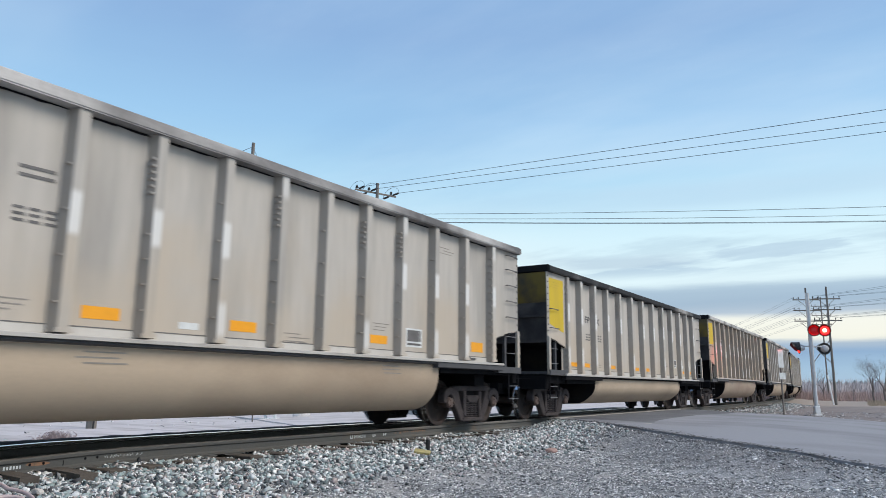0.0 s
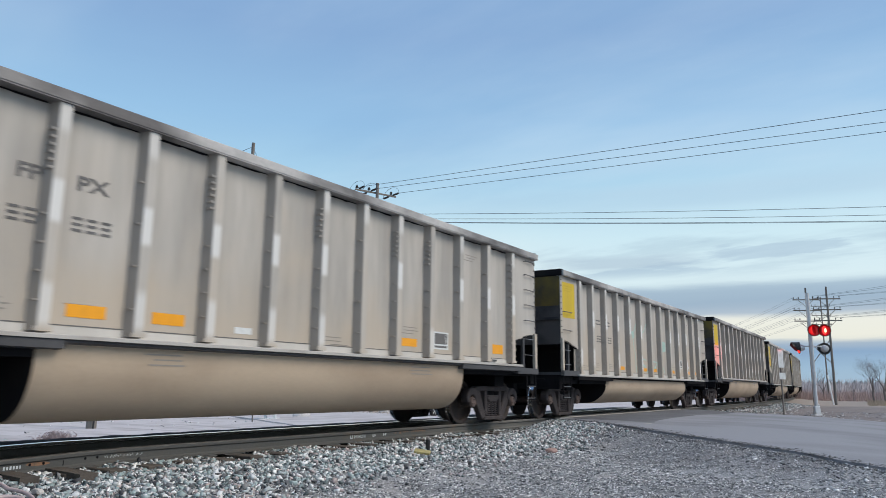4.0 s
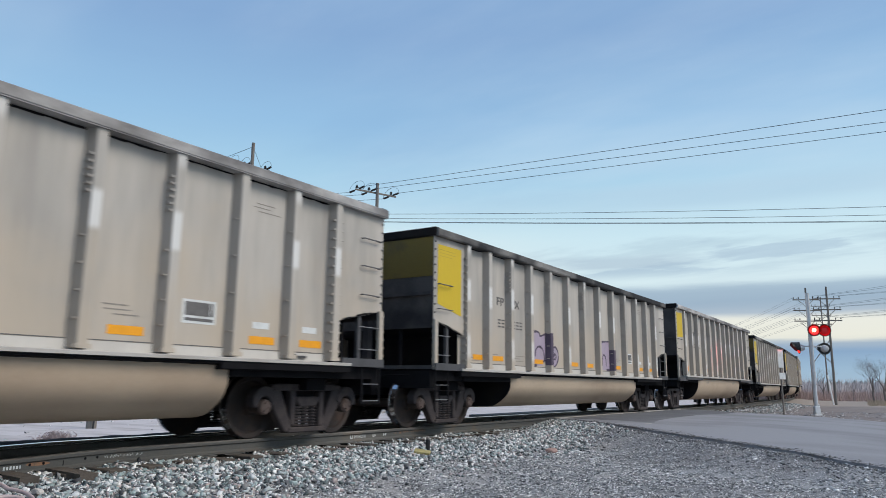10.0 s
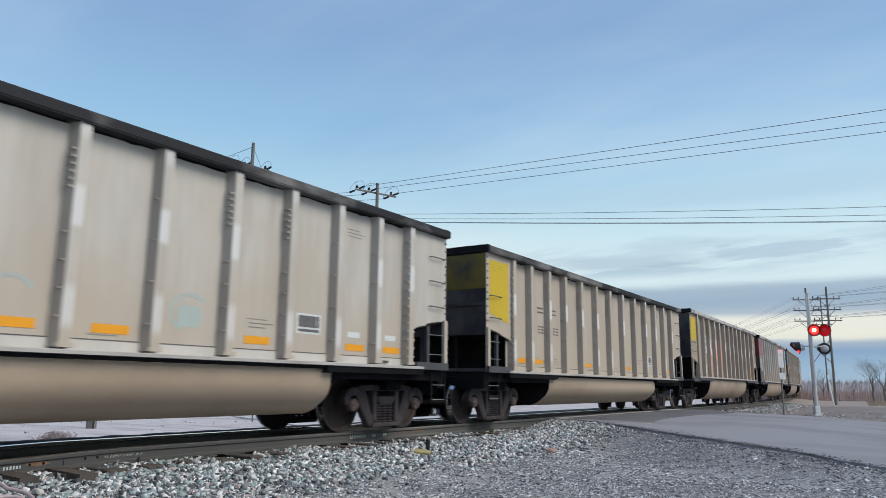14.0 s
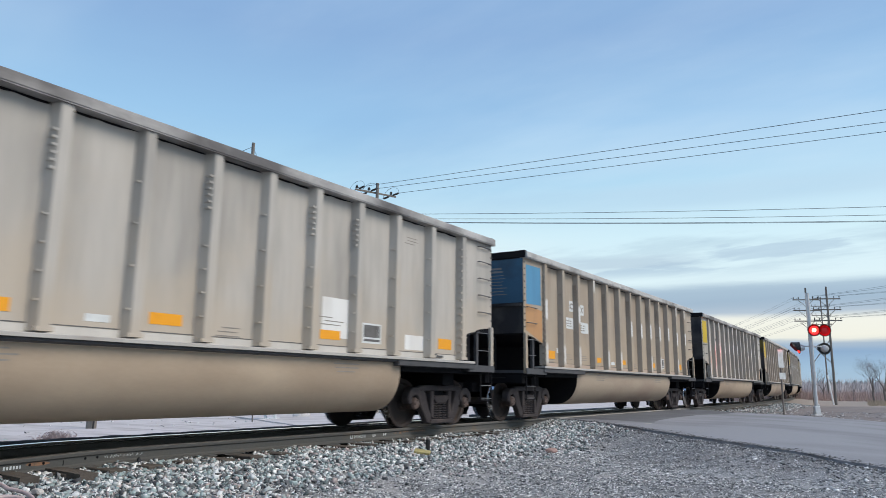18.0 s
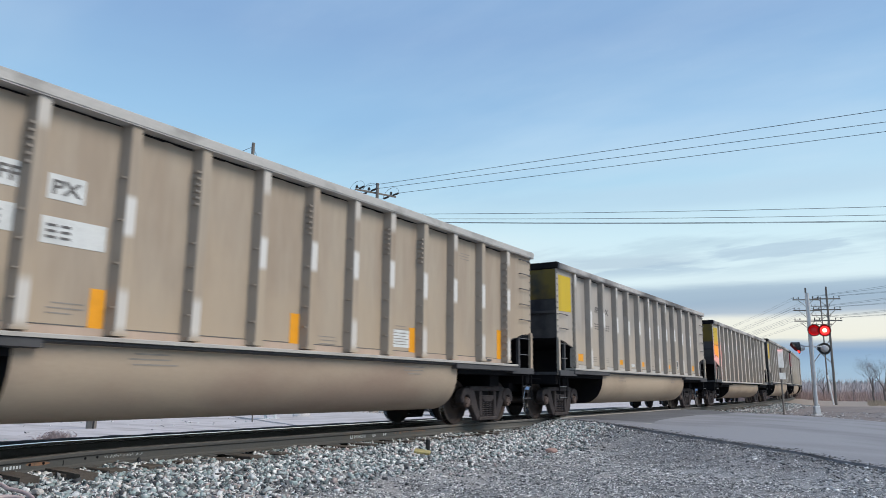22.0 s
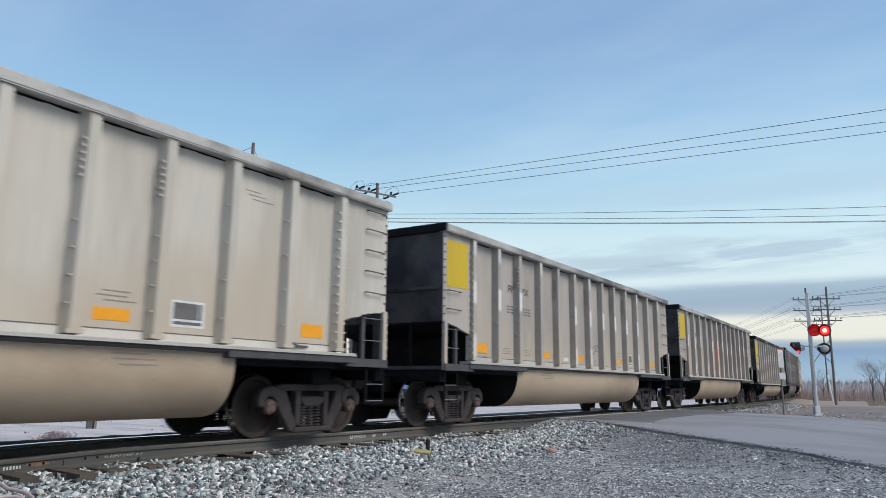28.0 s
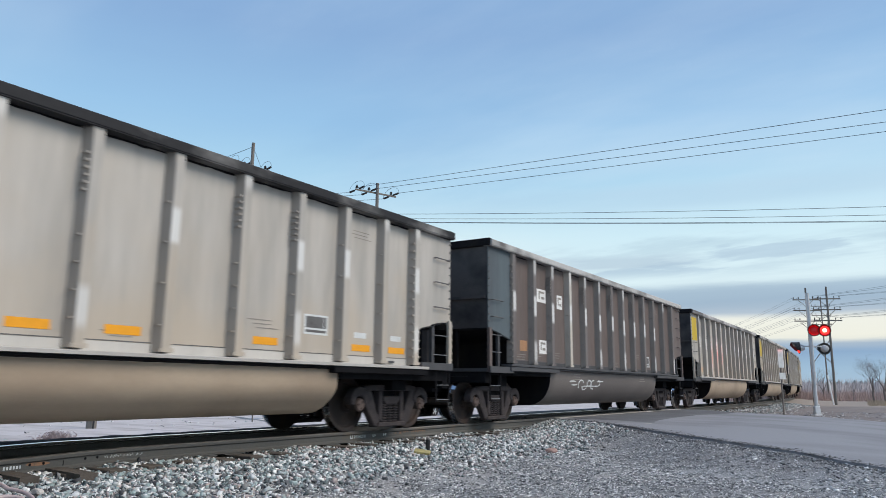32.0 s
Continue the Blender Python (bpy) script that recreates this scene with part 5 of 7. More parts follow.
        for y, z, w, h, turn in ((-2.85, 0.93, 0.22, 0.03, 20), (-2.75, 0.86, 0.2, 0.03, 200), (-2.3, 0.86, 0.2, 0.13, 20), (-2.05, 0.84, 0.2, 0.13, 190), (-1.75, 0.87, 0.16, 0.12, -40), (-1.45, 0.86, 0.2, 0.13, 80), (-1.15, 0.9, 0.2, 0.1, 230), (-1.7, 0.80, 0.55, 0.04, 10), (-0.95, 0.94, 0.25, 0.03, 10)):
            curl(bm, 1.548, y, z, w, h, turn, 0.035)
        for v in bm.verts:
            v.co.x = tub_x(v.co.z) + 0.006
        tagged(part("sprayed_mark", bm, CHALK, car, "white scribble on the tub"), kind="stuff")
    # framed data plate
    if not spec.get("amber_tall"):
        bm = bmesh.new()
        yb, wb = (10.98 - END, 0.26) if LOW[0] else (bay_y(10) - 0.02, 0.25)
        box(bm, x, x + 0.002, yb - wb, yb + wb, 1.52 + LOWER[0] if LOW[0] else 1.46, 1.82 + LOWER[0] if LOW[0] else 1.79)
        plate = part("data_plate", bm, CHALK, car, "white-framed data plate")
        bm = bmesh.new()
        low_z = 1.52 + LOWER[0] if LOW[0] else 1.46
        box(bm, x + 0.003, x + 0.005, yb - wb + 0.04, yb + wb - 0.10, low_z + 0.1, low_z + (0.27 if LOW[0] else 0.30))
        box(bm, x + 0.003, x + 0.005, yb + wb - 0.085, yb + wb - 0.04, low_z + 0.1, low_z + (0.27 if LOW[0] else 0.30))
        box(bm, x + 0.003, x + 0.005, yb - wb + 0.04, yb + wb - 0.04, low_z + 0.032, low_z + 0.07)
        part("data_field", bm, INK, plate)
    if spec.get("amber_tall"):
        bm = bmesh.new()
        box(bm, x, x + 0.002, bay_y(9) - 0.31, bay_y(9) + 0.21, 1.44, 1.74)
        label = part("white_label", bm, CHALK, car, "white label with rows of small print")
        bm = bmesh.new()
        for r in range(5):
            box(bm, x + 0.003, x + 0.004, bay_y(9) - 0.27, bay_y(9) + 0.17 - 0.07 * (r % 2), 1.485 + 0.048 * r, 1.497 + 0.048 * r)
        part("print_line", bm, FAINT, label)["kind"] = "stuff"
    elif not LOW[0] and ink != "none":
        hang("white_label", shared("white_label_small", CHALK, lambda bm: box(bm, 0, 0.002, -0.15, 0.15, 0, 0.085), body=False), car, pose(x, bay_y(5) + 0.13, 1.44))
    for n, (colour, shapes) in enumerate(spec.get("paint_marks", ())):
        bm = bmesh.new()
        for shape in shapes:
            xm = x + 0.001 + 0.0012 * n
            if shape[0] == "line":
                stroke(bm, xm, shape[1], 0.05)
                continue
            if shape[0] == "fill":
                bm.faces.new([bm.verts.new((xm, stake_y(u), z)) for u, z in shape[1]])
                continue
            if shape[0] == "stake":
                j, z0, z1 = shape[1:]
                yj = stake_y(j)
                prism(bm, [(SHEET + 0.012, yj - 0.125), (FACE - 0.010, yj - 0.0775), (FACE + 0.003, yj - 0.062), (FACE + 0.003, yj + 0.062), (FACE - 0.02, yj + 0.062), (FACE - 0.02, yj - 0.07)], 2, z0, z1)
                continue
            form, i, y, z, w, h, *turn = shape
            if form == "curl":
                curl(bm, xm, bay_y(i) + y, z, w, h, *turn)
            else:
                blot(bm, xm, bay_y(i) + y, z, w, h, 14 if form == "disc" else 8, rnd)
        part("sprayed_mark", bm, SPRAY[colour], car, colour + " sprayed marks")["kind"] = "stuff"
    return car



def stroke(bm, x, pts, t):
    """A sprayed line through points given in bays from the leading stake and in height; it skips the stakes."""
    line = []
    for k in range(len(pts) - 1):
        a, b, c, d = pts[max(0, k - 1)], pts[k], pts[k + 1], pts[min(len(pts) - 1, k + 2)]
        for i in range(6):
            f = i / 6
            line.append([0.5 * (2 * b[m] + (c[m] - a[m]) * f + (2 * a[m] - 5 * b[m] + 4 * c[m] - d[m]) * f * f + (3 * b[m] - a[m] - 3 * c[m] + d[m]) * f ** 3) for m in (0, 1)])
    line.append(list(pts[-1]))
    line = [(stake_y(u), z) for u, z in line]
    rings = []
    for k, (y, z) in enumerate(line):
        (ya, za), (yb, zb) = line[max(0, k - 1)], line[min(len(line) - 1, k + 1)]
        d = math.hypot(yb - ya, zb - za) or 1.0
        ny, nz, w = -(zb - za) / d, (yb - ya) / d, t * (0.5 + 0.1 * math.sin(k * 0.5))
        rings.append((bm.verts.new((x, y + ny * w, z + nz * w)), bm.verts.new((x, y - ny * w, z - nz * w))))
    for r0, r1 in zip(rings, rings[1:]):
        bm.faces.new((r0[0], r1[0], r1[1], r0[1]))


def curl(bm, x, y, z, w, h, turn, t=0.045):
    """A sprayed arc: a flat band bent along part of an ellipse."""
    a0, n = radians(turn), 12
    inner, outer = [], []
    for i in range(n + 1):
        a = a0 + math.pi * 1.15 * i / n
        inner.append(bm.verts.new((x, y + (w - t) * math.cos(a), z + (h - t) * math.sin(a))))
        outer.append(bm.verts.new((x, y + w * math.cos(a), z + h * math.sin(a))))
    for i in range(n):
        bm.faces.new((inner[i], outer[i], outer[i + 1], inner[i + 1]))


def blot(bm, x, y, z, w, h, n, rnd):
    """A sprayed patch with an uneven edge."""
    k = 2.0 if n > 8 else 5.0
    vs = []
    for i in range(24):
        a = 2 * math.pi * i / 24
        r = (abs(math.cos(a)) ** k + abs(math.sin(a)) ** k) ** (-1 / k) * rnd.uniform(0.92, 1.06)
        vs.append(bm.verts.new((x, y + w * r * math.cos(a), z + h * r * math.sin(a))))
    bm.faces.new(vs)


def patched(paint):
    """The car's paint with repainted pale strips on the outer faces of the stakes."""
    m = paint.copy()
    m.name = paint.name + "_with_pale_strips"
    n, l = m.node_tree.nodes, m.node_tree.links
    b = n["Principled BSDF"]
    was = b.inputs["Base Color"].links[0].from_socket
    tc, sep, info = n.new("ShaderNodeTexCoord"), n.new("ShaderNodeSeparateXYZ"), n.new("ShaderNodeObjectInfo")
    l.new(tc.outputs["Object"], sep.inputs[0])

    def calc(op, a, c, d=0.5):
        k = n.new("ShaderNodeMath")
        k.operation = op
        for i, v in enumerate((a, c, d)):
            if isinstance(v, (int, float)):
                k.inputs[i].default_value = v
            else:
                l.new(v, k.inputs[i])
        return k.outputs[0]
    ns = n.new("ShaderNodeTexNoise")
    ns.inputs["Scale"].default_value, ns.inputs["Detail"].default_value = 1.3, 5
    shift = n.new("ShaderNodeVectorMath")
    shift.operation = "MULTIPLY_ADD"
    shift.inputs[1].default_value = (29, 29, 29)
    l.new(info.outputs["Random"], shift.inputs[0])
    l.new(tc.outputs["Object"], shift.inputs[2])
    l.new(shift.outputs[0], ns.inputs["Vector"])

    def strip(mid, half, soft):
        """1 within half of the height mid, fading out over soft, with a ragged edge."""
        d = calc("ABSOLUTE", calc("SUBTRACT", sep.outputs["Z"], mid), 0)
        d = calc("ADD", d, calc("MULTIPLY", ns.outputs["Fac"], 0.12))
        r = n.new("ShaderNodeMapRange")
        r.interpolation_type = "SMOOTHSTEP"
        r.inputs["From Min"].default_value, r.inputs["From Max"].default_value = half + 0.06 + soft, half + 0.06 - soft
        l.new(d, r.inputs["Value"])
        return r.outputs[0]
    face = calc("GREATER_THAN", calc("ABSOLUTE", sep.outputs["X"], 0), 1.626)
    rand = info.outputs["Random"]
    mid = strip(calc("SUBTRACT", 2.72, calc("MULTIPLY", rand, 0.16)), 0.22, 0.05)
    mid = calc("MULTIPLY", mid, calc("GREATER_THAN", rand, 0.22))
    low = calc("MULTIPLY", strip(1.58, 0.22, 0.08), calc("GREATER_THAN", calc("FRACT", calc("MULTIPLY", rand, 7.3), 0), 0.45))
    top = calc("MULTIPLY", strip(3.62, 0.2, 0.08), calc("GREATER_THAN", calc("FRACT", calc("MULTIPLY", rand, 3.7), 0), 0.45))
    fac = calc("MULTIPLY", face, calc("MINIMUM", calc("ADD", calc("ADD", mid, calc("MULTIPLY", low, 0.75)), calc("MULTIPLY", top, 0.6)), 1.0))
    mix = n.new("ShaderNodeMix")
    mix.data_type = "RGBA"
    l.new(calc("MULTIPLY", fac, 0.85), mix.inputs[0])
    l.new(was, mix.inputs[6])
    mix.inputs[7].default_value = (0.72, 0.715, 0.70, 1)
    # grime plus the shade of each stake's leading side, put into the colour
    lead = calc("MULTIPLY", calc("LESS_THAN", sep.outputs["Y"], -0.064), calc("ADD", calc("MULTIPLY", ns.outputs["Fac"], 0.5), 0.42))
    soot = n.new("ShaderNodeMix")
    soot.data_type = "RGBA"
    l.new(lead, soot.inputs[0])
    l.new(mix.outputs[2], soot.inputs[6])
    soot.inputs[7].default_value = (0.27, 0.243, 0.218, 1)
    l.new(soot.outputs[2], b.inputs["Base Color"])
    return m


BLACKSTAKE = material("worn_black_stake_paint", (0.185, 0.165, 0.16), 0.6, 0.0, 0.3, 1.6, 14, 0.08, (0.12, 0.10, 0.095), 0.5, STREAK, 0.1)
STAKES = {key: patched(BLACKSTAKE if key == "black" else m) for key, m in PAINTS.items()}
OLDYELLOW = material("darkened_yellow_lettering", (0.52, 0.385, 0.04), 0.7, 0.0, 0.2, 6, 60, 0.0)
BLUEGREY = material("blue_grey_paint", (0.095, 0.12, 0.135), 0.55, 0.0, 0.2, 1.6, 14, 0.08, (0.07, 0.08, 0.09), 0.55, STREAK)
# End sheet of the pale car: stains and its unlit side in one brown.
BROWNEND = material("brown_stained_end_sheet", (0.17, 0.135, 0.13), 0.7, 0.0, 0.2, 1.2, 20, 0.1, (0.10, 0.08, 0.08), 0.5, STREAK, spec=0.2)
RUSTY = material("worn_reflector", (0.42, 0.23, 0.12), 0.6, 0.0, 0.2, 6, 60, 0.05)
PINKISH = material("faded_pink_lettering", (0.55, 0.42, 0.44), 0.7, 0.0, 0.2, 6, 60, 0.0)
PALEPATCH = material("pale_repaint", (0.78, 0.775, 0.76), 0.65, 0.0, 0.10, 2, 14, 0.05, (0.66, 0.64, 0.61), 0.62, STREAK)
WORNRUNG = material("worn_rung_steel", (0.22, 0.22, 0.23), 0.5, 0.3, 0.2, 6, 50, 0.05)
DARKGREY = material("sooty_grey_paint", (0.07, 0.07, 0.076), 0.65, 0.0, 0.2, 3, 40, 0.1)
PALEBLUE = material("pale_blue_repaint", (0.47, 0.52, 0.55), 0.65, 0.0, 0.12, 3, 20, 0.03)
BLUEINK = material("faded_blue_lettering", (0.22, 0.30, 0.40), 0.7, 0.0, 0.2, 6, 60, 0.0)
FAINT = material("faint_stencil", (0.29, 0.265, 0.24), 0.7, 0.0, 0.2, 6, 60, 0.0)
TUB_BLACK = material("sooty_tub_metal", (0.12, 0.105, 0.10), 0.6, 0.0, 0.15, 0.8, 25, 0.08, (0.16, 0.14, 0.13), 0.52, (1, 0.5, 1), 0.06)
TUB_BROWN = material("brown_tub_metal", (0.40, 0.32, 0.245), 0.6, 0.0, 0.12, 0.8, 25, 0.08, (0.31, 0.23, 0.18), 0.52, (1, 0.5, 1), 0.06)
KICKS = {key: (DARKGREY if key == "black" else material("pale_" + key + "_strip", [min(0.62, c * 1.17) for c in col], 0.6, 0.0, 0.12, 1.6, 30, 0.05, None, 0.55, STREAK, 0.06)) for key, col in
         (("grey", (0.46, 0.44, 0.41)), ("slate", (0.42, 0.40, 0.38)), ("pale", (0.5, 0.48, 0.44)), ("tan", (0.46, 0.40, 0.33)), ("brown", (0.40, 0.31, 0.25)), ("black", (0.1, 0.1, 0.1)))}
TUBS = {"grey": TUB, "slate": TUB, "pale": TUB, "tan": TUB, "brown": TUB_BROWN, "black": TUB_BLACK}
SPRAY = {
    "teal": material("teal_spray_paint", (0.37, 0.53, 0.48), 0.6, 0.0, 0.1, 6, 60, 0.0),
    "purple": material("purple_spray_paint", (0.085, 0.062, 0.10), 0.6, 0.0, 0.2, 6, 60, 0.0),
    "blue": material("blue_spray_paint", (0.24, 0.36, 0.51), 0.6, 0.0, 0.1, 6, 60, 0.0),
    "lilac": material("lilac_spray_paint", (0.40, 0.325, 0.425), 0.6, 0.0, 0.12, 6, 60, 0.0, (0.36, 0.31, 0.37), 0.5),
    "faint_blue": material("faded_blue_spray_paint", (0.31, 0.375, 0.44), 0.6, 0.0, 0.12, 4, 60, 0.0, (0.38, 0.39, 0.41), 0.5),
    "faint_teal": material("faded_teal_spray_paint", (0.41, 0.50, 0.465), 0.6, 0.0, 0.12, 4, 60, 0.0, (0.43, 0.46, 0.44), 0.5),
    "grey": material("grey_spray_paint", (0.24, 0.24, 0.25), 0.6, 0.0, 0.2, 6, 60, 0.0),
}



def scrawl(seed, places):
    """Thin looping handwriting that cannot be read: arcs crowded round a place in each bay."""
    rnd = random.Random(seed)
    out = []
    for i, z, w in places:
        for k in range(9):
            y = -w + 2 * w * k / 8
            out.append(("curl", i, y + rnd.uniform(-0.03, 0.03), z + rnd.uniform(-0.07, 0.12), rnd.uniform(0.04, 0.10), rnd.uniform(0.05, 0.14), rnd.uniform(0, 360), 0.013))
        out.append(("curl", i, 0.0, z - 0.1, w * 0.9, 0.05, 180, 0.013))
        out.append(("curl", i, 0.02, z + 0.22, w * 0.6, 0.06, 10, 0.013))
    return tuple(out)


G = "weathered grey steel coal car with ribbed sides and yellow leading panels"
B = "dusty brown steel coal car with ribbed sides and yellow leading panels"
LONG = 2.46
